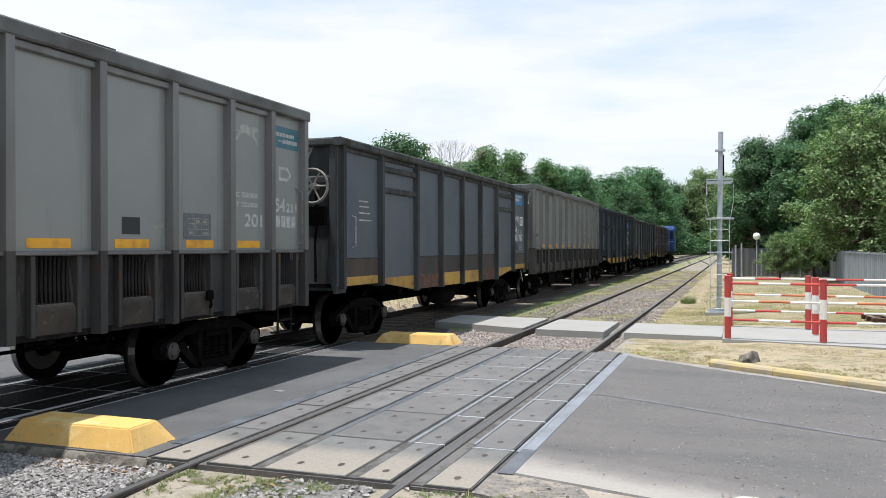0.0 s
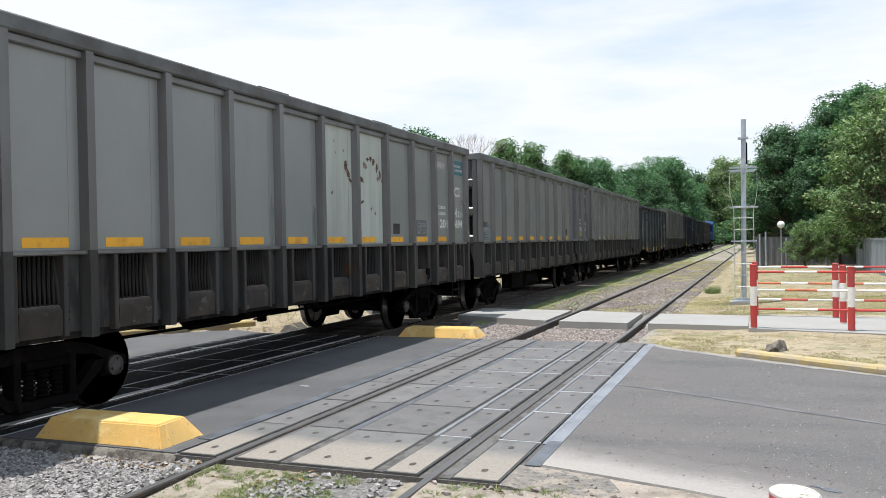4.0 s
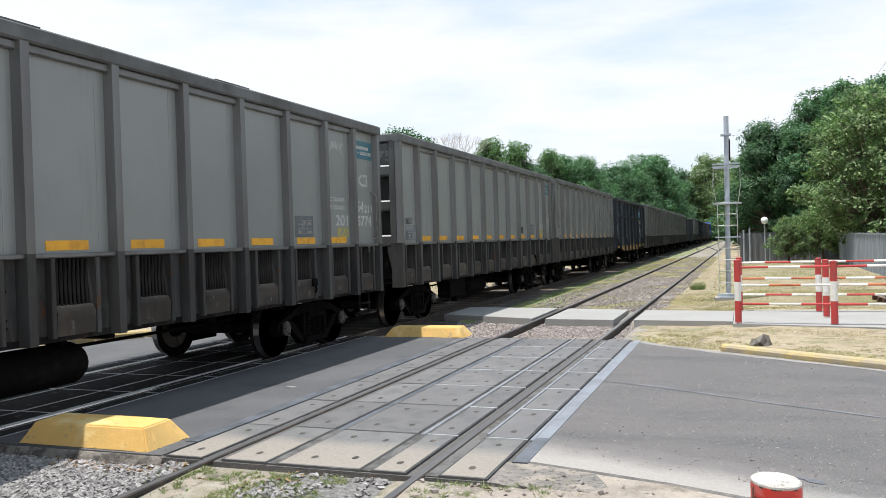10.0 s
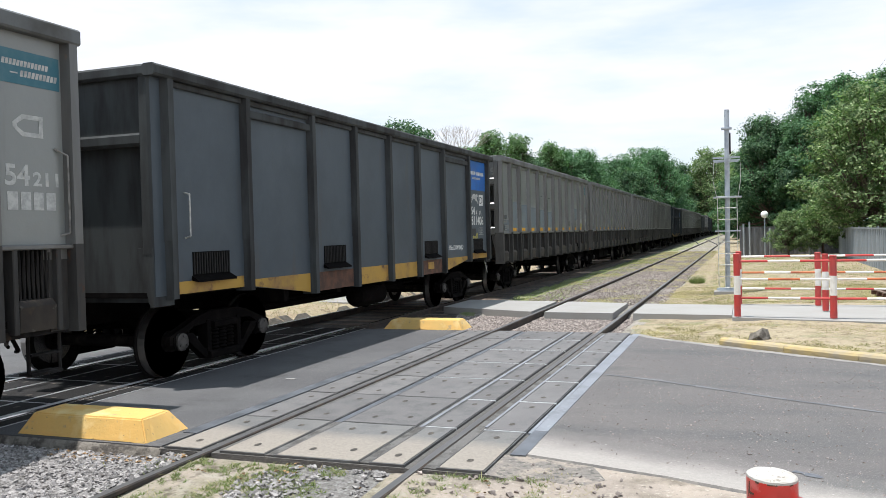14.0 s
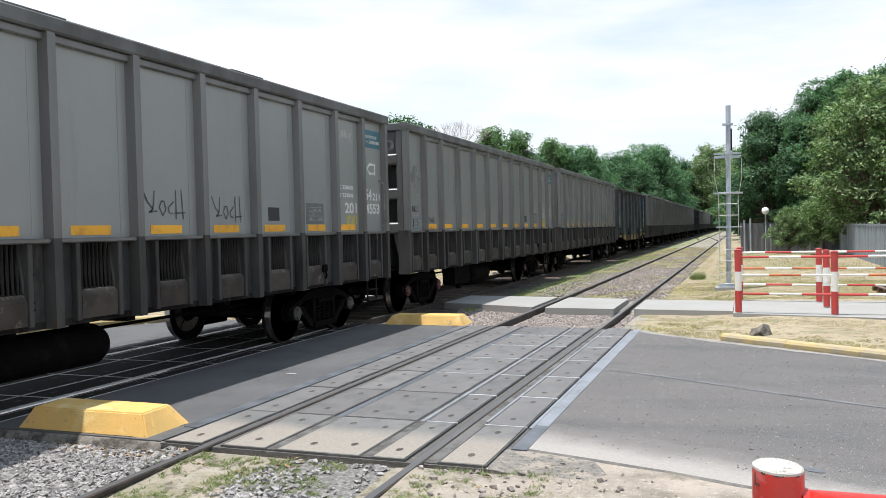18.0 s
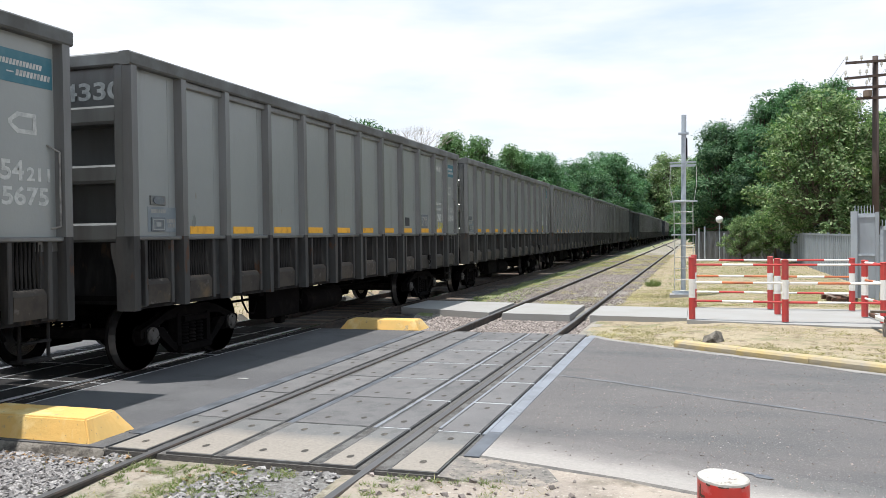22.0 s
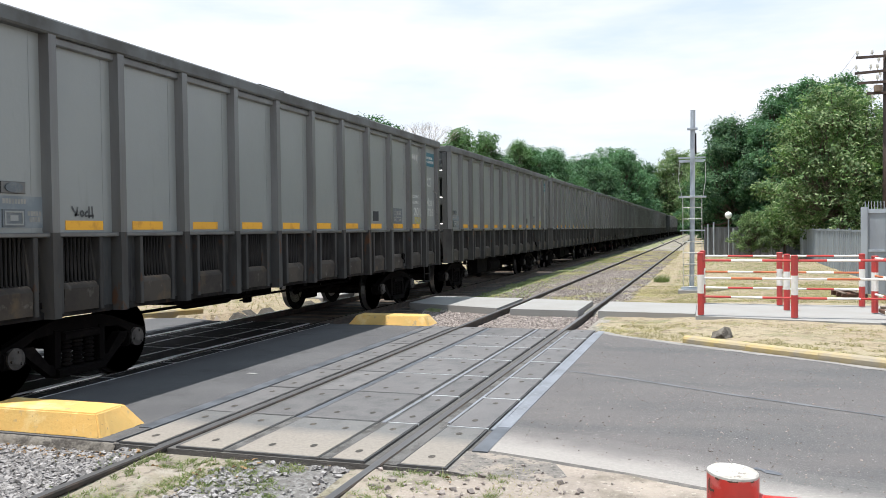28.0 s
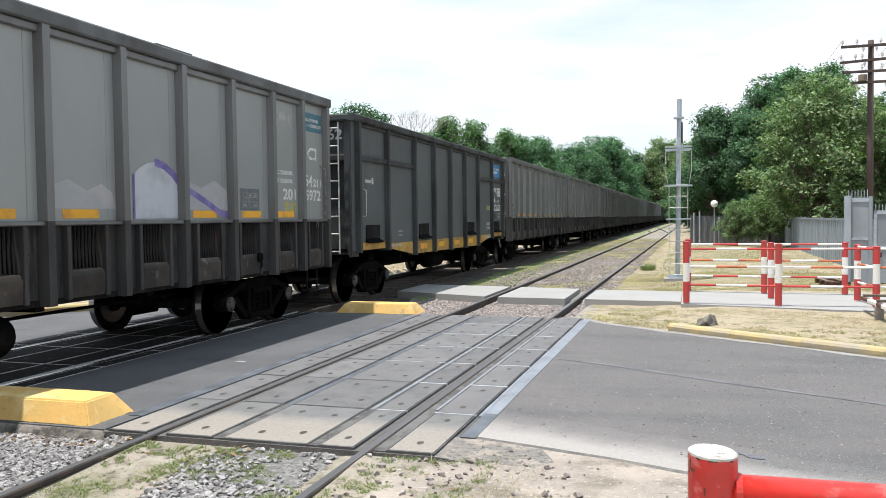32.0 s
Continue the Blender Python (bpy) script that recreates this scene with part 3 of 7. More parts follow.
# ---- mesh building ----
class Build:
    """Collects faces of one mesh, each with a material slot."""

    def __init__(self):
        self.v, self.f, self.m = [], [], []

    def add(self, verts, faces, slot=0):
        n = len(self.v)
        self.v += [tuple(p) for p in verts]
        self.f += [tuple(i + n for i in q) for q in faces]
        self.m += [slot] * len(faces)
        return self

    def box(self, x0, x1, y0, y1, z0, z1, slot=0, c=0.0):
        """A box; c: chamfer of its four long edges (along its longest side)."""
        if c <= 0:
            p = [(x, y, z) for z in (z0, z1) for y in (y0, y1) for x in (x0, x1)]
            return self.add(p, [(0, 2, 3, 1), (4, 5, 7, 6), (0, 1, 5, 4), (2, 6, 7, 3), (0, 4, 6, 2), (1, 3, 7, 5)], slot)
        d = (x1 - x0, y1 - y0, z1 - z0)
        ax = max(range(3), key=lambda i: d[i])
        lo, hi = (x0, y0, z0), (x1, y1, z1)
        u, w = [i for i in range(3) if i != ax]
        ring = [(lo[u] + c, lo[w]), (hi[u] - c, lo[w]), (hi[u], lo[w] + c), (hi[u], hi[w] - c),
                (hi[u] - c, hi[w]), (lo[u] + c, hi[w]), (lo[u], hi[w] - c), (lo[u], lo[w] + c)]
        return self.prism(ring, lo[ax], hi[ax], ax, slot)

    def prism(self, ring, a, b, axis=2, slot=0):
        """A ring of two coordinates drawn out along an axis from a to b."""
        u, w = [i for i in range(3) if i != axis]
        pts = []
        for h in (a, b):
            for p in ring:
                q = [0.0, 0.0, 0.0]
                q[u], q[w], q[axis] = p[0], p[1], h
                pts.append(q)
        n = len(ring)
        fs = [tuple(range(n - 1, -1, -1)), tuple(range(n, 2 * n))]
        fs += [(i, (i + 1) % n, n + (i + 1) % n, n + i) for i in range(n)]
        if axis == 1:
            fs = [tuple(reversed(q)) for q in fs]
        return self.add(pts, fs, slot)

    def tube(self, a, b, r0, r1=None, n=10, slot=0, caps=True):
        """A round bar from a to b."""
        a, b = Vector(a), Vector(b)
        r1 = r0 if r1 is None else r1
        d = (b - a).normalized()
        s = d.orthogonal().normalized()
        t = d.cross(s)
        pts = []
        for c, r in ((a, r0), (b, r1)):
            pts += [c + (s * math.cos(k * math.tau / n) + t * math.sin(k * math.tau / n)) * r for k in range(n)]
        fs = [(i, (i + 1) % n, n + (i + 1) % n, n + i) for i in range(n)]
        if caps:
            fs += [tuple(range(n - 1, -1, -1)), tuple(range(n, 2 * n))]
        return self.add(pts, fs, slot)

    def path(self, pts, r, n=8, slot=0):
        for a, b in zip(pts, pts[1:]):
            self.tube(a, b, r, r, n, slot)
        return self

    def lathe(self, profile, axis, at=(0, 0, 0), n=24, slot=0):
        """Turn (radius, height) pairs about an axis through at."""
        pts = []
        for r, h in profile:
            for k in range(n):
                c, s = r * math.cos(k * math.tau / n), r * math.sin(k * math.tau / n)
                p = {0: (h, c, s), 1: (s, h, c), 2: (c, s, h)}[axis]
                pts.append((p[0] + at[0], p[1] + at[1], p[2] + at[2]))
        fs = []
        for j in range(len(profile) - 1):
            fs += [(j * n + i, j * n + (i + 1) % n, (j + 1) * n + (i + 1) % n, (j + 1) * n + i) for i in range(n)]
        fs += [tuple(range(n - 1, -1, -1)), tuple((len(profile) - 1) * n + i for i in range(n))]
        return self.add(pts, fs, slot)

    def mesh(self, name, mats, smooth=False):
        me = bpy.data.meshes.new(name)
        me.from_pydata(self.v, [], self.f)
        for m in (mats if isinstance(mats, (list, tuple)) else [mats]):
            me.materials.append(M[m])
        me.polygons.foreach_set("material_index", self.m)
        if smooth:
            me.polygons.foreach_set("use_smooth", [True] * len(me.polygons))
        me.update()
        return me


def part(name, b, mats, parent=None, label="", at=None, smooth=False, kind=""):
    """One mesh object, under a thing or a part if parent is given."""
    me = b if isinstance(b, bpy.types.Mesh) else b.mesh(name, mats, smooth)
    ob = new(name, me)
    if parent:
        ob.parent = parent
    if at is not None:
        ob.matrix_basis = at
    if label:
        ob["label"] = label
    if kind:
        tagged(ob, label, "", "", kind)
    return ob


def thing(name, label, category, group="", at=None, kind=""):
    ob = new(name)
    ob.empty_display_size = 0.3
    if at is not None:
        ob.matrix_basis = at
    return tagged(ob, label, category, group, kind)


def solid(name, b, mats, label, category, group="", kind="", at=None, smooth=False):
    return tagged(part(name, b, mats, None, "", at, smooth), label, category, group, kind)


def sheet(polys, z0, z1, slot=0, b=None):
    """Flat polygons (x, y) as slabs from z0 to z1."""
    b = b or Build()
    for ring in polys:
        area = sum(p[0] * q[1] - q[0] * p[1] for p, q in zip(ring, ring[1:] + ring[:1]))
        b.prism(ring if area > 0 else ring[::-1], z0, z1, 2, slot)
    return b


def words(text, height, mat, parent, y, z, x, width=None, name="lettering", label=""):
    """Raised lettering on a wall that faces +x, read towards +y."""
    cu = bpy.data.curves.new(name, "FONT")
    cu.body, cu.size, cu.extrude = text, height * 1.38, 0.001
    cu.offset = 0.034 * height
    tmp = bpy.data.objects.new(name, cu)
    me = bpy.data.meshes.new_from_object(tmp)
    bpy.data.objects.remove(tmp)
    if width:
        co = np.empty(len(me.vertices) * 3, np.float32)
        me.vertices.foreach_get("co", co)
        co = co.reshape(-1, 3)
        co[:, 0] = (co[:, 0] - co[:, 0].min()) / max(1e-6, np.ptp(co[:, 0])) * width
        me.vertices.foreach_set("co", co.ravel())
    me.materials.clear()
    me.materials.append(M[mat])
    return part(name, me, None, parent, label, pose(x, y, z, 90, 0, 90), kind="stuff" if len(text) > 1 else "")


# ---- ground ----
NEAR_RAIL, FAR_RAIL = -2.194, -3.870          # gauge faces of the empty track
TRACK_X = -7.40                               # centre of the track with the train
ROWS = [5.17, 6.29, 7.45, 8.55, 9.66, 10.77, 11.87, 12.86]


def wobble(x, y, s, a):
    return noise.noise((x * s, y * s, 3.1)) * a


def zone(x, y):
    """Which soil lies at a place, and how high."""
    far = 12.72 - 0.72 * (x + 1.5)
    near = 5.66 - 0.33 * (x + 1.5)
    if x > -1.5 and near + 0.35 < y < far - 0.2:
        return 3, -0.22
    if x < -8.6 and y < 13.0 + 1.3 * (x + 9.8) and y > 4.6 + 1.3 * (x + 8.6):
        return 3, -0.22
    if -8.75 < x < -1.45 and 5.05 < y < 12.95:
        return 3, -0.22
    j = wobble(x, y, 1.3, 0.28) + wobble(x, y, 0.35, 0.30)
    drop = 0.05 * max(0, min(1, (4.9 - y) / 1.2))
    if y < 5.7:
        if x < -4.15 + 0.4 * j:
            return 0, -0.07 - drop
        if x < -3.0 + j and x > -3.9:
            return 6, -0.022 - drop
        if x < -2.25:
            return (0 if y < 5.0 + 0.3 * j else 6), -0.026 - drop
        return (6 if x < -1.75 + 0.5 * j else 3), -0.008 - 0.8 * drop * max(0, min(1, (-1.2 - x) / 0.8))
    if x < -8.9 + j:
        return 1, -0.02 + 0.05 * max(0, min(1, (-9.2 - x) / 1.0))
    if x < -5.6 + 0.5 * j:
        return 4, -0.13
    if y < 16.3 + j and x < -1.9 + 0.5 * j:
        return 2, -0.135
    if x < -4.35 + j:
        return 5, -0.07
    if x < -1.75 + 0.6 * j:
        return 2, -0.085
    return 1, -0.08 + 0.085 * max(0, min(1, (x + 0.9) / 1.4))


def make_ground():
    xs = np.concatenate([[-600, -300, -150, -80, -50, -35, -26, -20, -16], np.arange(-13, -9.5, 0.5), np.arange(-9.5, 5.0, 0.16),
                         np.arange(5, 10, 0.5), [12, 15, 19, 25, 35, 50, 80, 150, 300, 600]])
    ys = np.concatenate([[-300, -100, -40, -20, -10, -5, -2], np.arange(0, 32, 0.18), np.arange(32, 60, 0.6), np.arange(60, 120, 2.5),
                         [125, 135, 150, 170, 200, 250, 350, 500, 900, 1500]])
    v, f, m = [], [], []
    for y in ys:
        for x in xs:
            z = zone(x, y)[1]
            k = 0.35 if 1 < y < 5.8 and -5 < x < 4 else 1.0
            v.append((x, y, z + k * (wobble(x, y, 2.1, 0.012) + wobble(x, y, 0.5, 0.02))))
    n = len(xs)
    for j in range(len(ys) - 1):
        for i in range(n - 1):
            f.append((j * n + i, j * n + i + 1, (j + 1) * n + i + 1, (j + 1) * n + i))
            m.append(zone((xs[i] + xs[i + 1]) / 2, (ys[j] + ys[j + 1]) / 2)[0])
    b = Build()
    b.v, b.f, b.m = v, f, m
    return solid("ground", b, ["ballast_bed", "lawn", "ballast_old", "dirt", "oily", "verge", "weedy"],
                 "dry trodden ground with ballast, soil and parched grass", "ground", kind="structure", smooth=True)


make_ground()

# ---- road ----
FAR_EDGE = [(-1.50, 12.72), (-1.18, 12.30), (-0.30, 11.64), (2.05, 9.94), (8.0, 5.7), (40.0, -17.0)]
NEAR_EDGE = [(-1.50, 5.66), (-0.99, 5.52), (-0.48, 5.37), (0.0, 5.19), (1.5, 4.58), (8.0, 1.7), (40.0, -13.0)]
solid("road", sheet([FAR_EDGE[::-1] + NEAR_EDGE], -0.3, 0.0), ["asphalt"],
      "grey worn asphalt road leading up to the crossing", "road", kind="structure")
solid("road_middle", sheet([[(-6.24, 5.17), (-4.36, 5.17), (-4.36, 12.86), (-6.24, 12.86)]], -0.3, -0.004), ["asphalt_mid"],
      "greyed asphalt between the two tracks", "road", kind="structure")
solid("road_beyond", sheet([[(-8.62, 12.86), (-9.4, 13.2), (-10.0, 12.9), (-10.9, 11.6), (-14, 7.5), (-40, -22), (-40, -50), (-14, -2.5), (-8.62, 4.6)]],
                           -0.3, 0.0), ["asphalt_mid"], "pale asphalt road on the far side of the tracks", "road", kind="structure")


def offset_line(line, d):
    out = []
    for i, p in enumerate(line):
        a, c = Vector(line[max(0, i - 1)]), Vector(line[min(len(line) - 1, i + 1)])
        t = (c - a).normalized()
        out.append((p[0] - t.y * d, p[1] + t.x * d))
    return out


def ragged(line, d, amp, step=0.12, fall=0.0):
    """The line and a wavering line beside it, as one band."""
    pts = []
    for a, c in zip(line, line[1:]):
        n = max(1, int((Vector(c) - Vector(a)).length / step))
        pts += [tuple(Vector(a).lerp(Vector(c), k / n)) for k in range(n)]
    pts.append(line[-1])
    inner = offset_line(pts, d)
    inner = [(p[0], p[1] + wobble(p[0], p[1], 2.2, amp) + wobble(p[0], p[1], 11, 0.35 * amp)) for p in inner]
    b = Build()
    for i in range(len(pts) - 1):
        q = [(*pts[i], 0.004), (*pts[i + 1], 0.004), (*inner[i + 1], 0.004 - fall), (*inner[i], 0.004 - fall)]
        b.add(q, [(0, 1, 2, 3)] if d > 0 else [(3, 2, 1, 0)])
    return b


solid("pale_road_edge_far", ragged(FAR_EDGE[:5], -0.14, 0.11), ["road_dust"], "pale dusty band below the kerb", "road edge", kind="structure")
solid("road_lip", ragged(NEAR_EDGE[:5], -0.085, 0.05, 0.05, 0.045), ["lip"], "grey crumbling lip at the road edge", "road edge", kind="structure")
solid("road_seam", ragged([(-1.49, 9.07), (-0.85, 8.79), (0.26, 8.12), (1.42, 7.52), (6.0, 4.9)], 0.05, 0.03), ["tar_blue"],
      "faint bluish tar seam across the asphalt", "road seam", kind="structure")
solid("strip_beside_track", Build().box(-1.605, -1.498, 6.35, 12.72, -0.2, 0.006).box(-1.652, -1.620, 6.3, 12.6, -0.2, -0.006).box(-1.612, -1.495, 5.62, 6.35, -0.2, 0.004, 1), ["strip", "tar"],
      "pale sealed strip between panels and asphalt", "road seam", kind="structure")
solid("strip_left_of_track", Build().box(-4.47, -4.335, 5.6, 12.80, -0.2, 0.003), ["tar"], "dark tarred strip beside the panels", "road seam", kind="structure")
fill = Build()
for x0, x1 in ((-3.400, -3.320), (-2.615, -2.535)):
    fill.box(x0, x1, 5.18, 6.29, -0.1, -0.006, 2).box(x0, x1, 6.29, 12.85, -0.1, -0.008, 2 if x0 > -3 else 1)
fill.box(-2.590, -2.558, 6.29, 12.85, -0.1, -0.003, 0)
for x0, x1 in ((-3.975, -3.944), (-2.12, -2.02)):
    fill.box(x0, x1, 5.18, 12.85, -0.1, -0.010, 2)
fill.box(-2.045, -2.02, 6.4, 12.6, -0.1, 0.0, 0)
solid("broken_asphalt", sheet([[(-1.655, 5.13), (-1.42, 5.06), (-1.22, 5.10), (-1.0, 5.02), (-0.86, 5.22), (-0.92, 5.36), (-0.99, 5.50), (-1.50, 5.64), (-1.655, 5.64)]], -0.2, -0.006), ["broken"],
      "rough grey patch of broken asphalt by the panels", "road edge", kind="structure")
solid("joint_filling", fill, ["strip", "tar", "filler"], "sealed joints between the crossing panels", "road seam", kind="structure")
solid("crossing_bed", Build().box(-4.36, -1.50, 5.16, 12.87, -0.3, -0.018).box(-8.62, -6.24, 5.16, 12.87, -0.3, -0.018), ["gap"],
      "grit-filled bed under the crossing panels", "track bed", kind="structure")
def crumble(b, x0, x1, y0, y1, top, drop):
    """A broken edge: a slope from the top at y1 down to y0, uneven all over."""
    nx, ny = int((x1 - x0) / 0.035), 7
    v, f = [], []
    for i in range(nx + 1):
        x = x0 + (x1 - x0) * i / nx
        lip = 0.25 * noise.noise((x * 5.0, 2.0, 0)) + 0.15 * noise.noise((x * 14.0, 7.0, 0))
        for j in range(ny + 1):
            u = j / ny
            y = y1 + (y0 - y1) * u * (1 + 2 * lip)
            z = top - drop * u ** 1.7 + 0.022 * u * noise.noise((x * 16, y * 16, 1.0)) + 0.012 * u * noise.noise((x * 40, y * 40, 4.0))
            v.append((x, y, z))
    for i in range(nx):
        for j in range(ny):
            k = i * (ny + 1) + j
            f.append((k, k + 1, k + ny + 2, k + ny + 1))
    b.add(v, f)
    return b


ew = crumble(Build(), -6.9, -4.34, 5.115, 5.18, -0.008, 0.14)
crumble(ew, -8.7, -6.9, 5.115, 5.18, -0.02, 0.14)
solid("road_end_wall", ew.box(-8.7, -4.34, 5.13, 5.165, -0.4, -0.08).box(-6.3, -4.4, 12.86, 13.0, -0.4, -0.02),
      ["concrete_old"], "dark crumbling concrete edge of the roadway", "road edge", kind="structure")


def make_track(name, left, right, head, label, spans):
    t = thing(name, label, "railway track", kind="structure")
    for g, sgn in ((left, -1), (right, 1)):
        b = Build()
        c = g + sgn * 0.036
        ring = [(c - 0.065, -0.155), (c + 0.065, -0.155), (c + 0.065, -0.142), (c + 0.011, -0.125), (c + 0.011, -0.045), (c + 0.036, -0.035),
                (c + 0.036, -0.010), (c + 0.028, 0.0), (c - 0.028, 0.0), (c - 0.036, -0.010), (c - 0.036, -0.035), (c - 0.011, -0.045),
                (c - 0.011, -0.125), (c - 0.065, -0.142)]
        b.prism(ring, -60, 420, 1, 0)
        # the running surface is polished
        b.m[2 + 7] = 1
        part("rail", b, ["rail_side", head], t)
    sl = Build().box(left - 0.55, right + 0.55, -0.12, 0.12, -0.28, -0.122, 0, 0.02).mesh("sleeper", ["timber"])
    for a, e in spans:
        y = a
        while y < e:
            part("sleeper", sl, None, t, at=pose(0, y, 0.01 * wobble(0, y, 3, 1.0), 0, 0, 0.8 * wobble(1, y, 3, 1.0)))
            y += 0.66
    return t


make_track("track_near", FAR_RAIL, NEAR_RAIL, "rail_dull", "empty broad-gauge track with dull rails", [(18.4, 62)])
make_track("track_train", TRACK_X - 0.838, TRACK_X + 0.838, "rail_top", "broad-gauge track with polished rails under the train", [(13.2, 62)])
solid("turnout_rails", Build().prism([(-6.5, 118), (-6.43, 118), (-3.9, 82), (-3.97, 82)], -0.1, -0.002, 2, 0)
      .prism([(-4.86, 118), (-4.79, 118), (-2.3, 82), (-2.37, 82)], -0.1, -0.002, 2, 0), ["rail_dull"],
      "rails of a turnout linking the two tracks", "railway track", kind="structure")


# ---- crossing panels ----
def crossing_panel(w, d, mat, holes, pale, shiny=False):
    b = Build()
    e = 0.017
    b.box(e, w - e, e, d - e, -0.06, 0.002, 0)
    for k, (x0, x1, y0, y1) in enumerate(((0, w, 0, e), (0, w, d - e, d), (0, e * 0.6, e, d - e), (w - e * 0.6, w, e, d - e))):
        b.box(x0, x1, y0, y1, -0.06, 0.0, 1 if shiny or k < 2 and pale else 3)
    for hx, hy in holes:
        n = 10
        b.add([(hx + 0.026 * math.cos(k * math.tau / n), hy + 0.042 * math.sin(k * math.tau / n), 0.0045) for k in range(n)], [tuple(range(n))], 2)
    return b.mesh("crossing_panel", [mat, "edge_steel", "hole", "edge_dark"])


def make_crossing(name, columns, label, worn="panel", ends="panel_clean", shiny=False):
    t = thing(name, label, "level crossing", kind="structure")
    for ci, (x0, x1) in enumerate(columns):
        for ri in range(len(ROWS) - 1):
            y0, y1 = ROWS[ri] + 0.003, ROWS[ri + 1] - 0.003
            w, d = x1 - x0, y1 - y0
            holes = [(w * 0.5, d * 0.2), (w * 0.5, d * 0.8)] if w < 0.6 else [(w * 0.3, d * 0.2), (w * 0.75, d * 0.25), (w * 0.3, d * 0.8), (w * 0.75, d * 0.75)]
            mat = ends if ri == 0 else worn
            part("crossing_panel", crossing_panel(w, d, mat, holes, shiny or ri > 0 and (ci > 2 or ci == 2 and ri > 2), shiny), None, t,
                 at=pose(x0, y0, 0.003 * wobble(ci * 7.7, ri * 3.3, 1, 1), 0.12 * wobble(ci, ri, 2.3, 1.0), 0, 0))
    return t


make_crossing("crossing_near", [(-4.32, -3.975), (-3.80, -3.400), (-3.320, -2.615), (-2.535, -2.262), (-2.02, -1.665)],
              "concrete crossing panels with steel edges, dusty at the ends")
c0 = TRACK_X
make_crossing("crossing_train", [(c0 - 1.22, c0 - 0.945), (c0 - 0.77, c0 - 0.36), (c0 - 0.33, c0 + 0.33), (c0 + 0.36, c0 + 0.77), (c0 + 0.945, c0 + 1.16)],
              "concrete crossing panels with steel edges under the train", "panel_shaded", "panel_shaded", True)

# ---- walkway slabs ----
WALK = [("walkway_slab", [(-6.2, 16.75), (-4.0, 15.86), (-4.0, 18.25), (-6.2, 18.6)]),
        ("walkway_slab", [(-3.72, 15.80), (-2.36, 15.68), (-2.36, 17.88), (-3.72, 18.2)]),
        ("walkway_slab", [(-1.98, 15.68), (-0.2, 15.50), (-0.2, 17.6), (-1.98, 17.78)]),
        ("walkway_slab", [(-0.19, 15.0), (2.62, 14.42), (3.6, 14.3), (3.6, 17.55), (-0.19, 17.6)]),
        ("walkway_slab", [(-12.0, 18.4), (-8.7, 17.6), (-8.7, 19.4), (-12.0, 20.2)])]
for nm, ring in WALK:
    solid(nm, sheet([ring], -0.14, 0.034 if ring[0][0] == -0.19 else 0.020), ["concrete"], "pale concrete walkway slab across the tracks", "slab", "walkway slabs", kind="structure")


# ---- painted blocks and kerbs ----
def end_block(x0, x1, y0, y1, h, seed):
    """A long tapered block with rounded edges and a cracked corner."""
    bm = bmesh.new()
    base = [(x0, y0), (x1, y0), (x1, y1), (x0, y1)]
    top = [(x0 + 0.15, y0 + 0.06), (x1 - 0.09, y0 + 0.06), (x1 - 0.12, y1 - 0.13), (x0 + 0.12, y1 - 0.13)]
    vs = [bm.verts.new((x, y, -0.012)) for x, y in base] + [bm.verts.new((x, y, h)) for x, y in top]
    for k in range(4):
        bm.faces.new((vs[k], vs[(k + 1) % 4], vs[4 + (k + 1) % 4], vs[4 + k]))
    bm.faces.new(vs[4:])
    bm.faces.new(vs[3::-1])
    bmesh.ops.bevel(bm, geom=bm.edges[:], offset=0.013, segments=2, affect="EDGES")
    bmesh.ops.subdivide_edges(bm, edges=[e for e in bm.edges if e.calc_length() > 0.3], cuts=8, use_grid_fill=True)
    for v in bm.verts:
        v.co += Vector((1, 1, 0.6)) * noise.noise(v.co * 5 + Vector((seed, 0, 0))) * 0.005
        if v.co.z < 0:
            v.co.z = -0.012
    me = bpy.data.meshes.new("end_block")
    bm.to_mesh(me)
    bm.free()
    me.materials.append(M["kerb_yellow"])
    return me


for x0, x1, y0, y1, h, s in ((-5.91, -4.52, 5.205, 5.77, 0.178, 0.0), (-5.90, -4.44, 12.84, 13.42, 0.155, 7.0)):
    solid("traffic_block", end_block(x0, x1, y0, y1, h, s), None, "yellow painted tapered concrete block beside the crossing", "block", "traffic blocks")


def kerb_line(name, pts, h, w, mat, label):
    t = thing(name, label, "kerb", kind="structure")
    for a, c in zip(pts, pts[1:]):
        a, c = Vector(a), Vector(c)
        n = max(1, round((c - a).length / 0.95))
        d = (c - a) / n
        ang = math.degrees(math.atan2(d.y, d.x))
        b = Build().prism([(0.0, -0.2), (w, -0.2), (w, h - 0.025), (w - 0.02, h - 0.007), (w - 0.045, h), (0.05, h), (0.02, h - 0.012), (0.0, h - 0.04)], 0.0015, d.length - 0.0015, 0)
        me = b.mesh("kerbstone", [mat])
        for k in range(n):
            p = a + d * k
            part("kerbstone", me, None, t, at=pose(p.x, p.y, 0.006 * wobble(p.x, p.y, 2, 1), 0, 0, ang + 0.5 * wobble(p.x, p.y, 3, 1)))
    return t


kerb_line("kerb_right", [(-0.32, 11.70), (2.05, 10.0), (8.0, 5.76), (16.0, 0.05)], 0.095, 0.16, "kerb_old", "yellow painted kerb, faded and chipped")
kerb_line("kerb_beyond", [(-9.5, 13.9), (-10.0, 12.95), (-10.9, 11.65), (-14.0, 7.55), (-20, 0.7)][::-1], 0.13, 0.17, "kerb_old", "yellow painted kerb beyond the tracks")


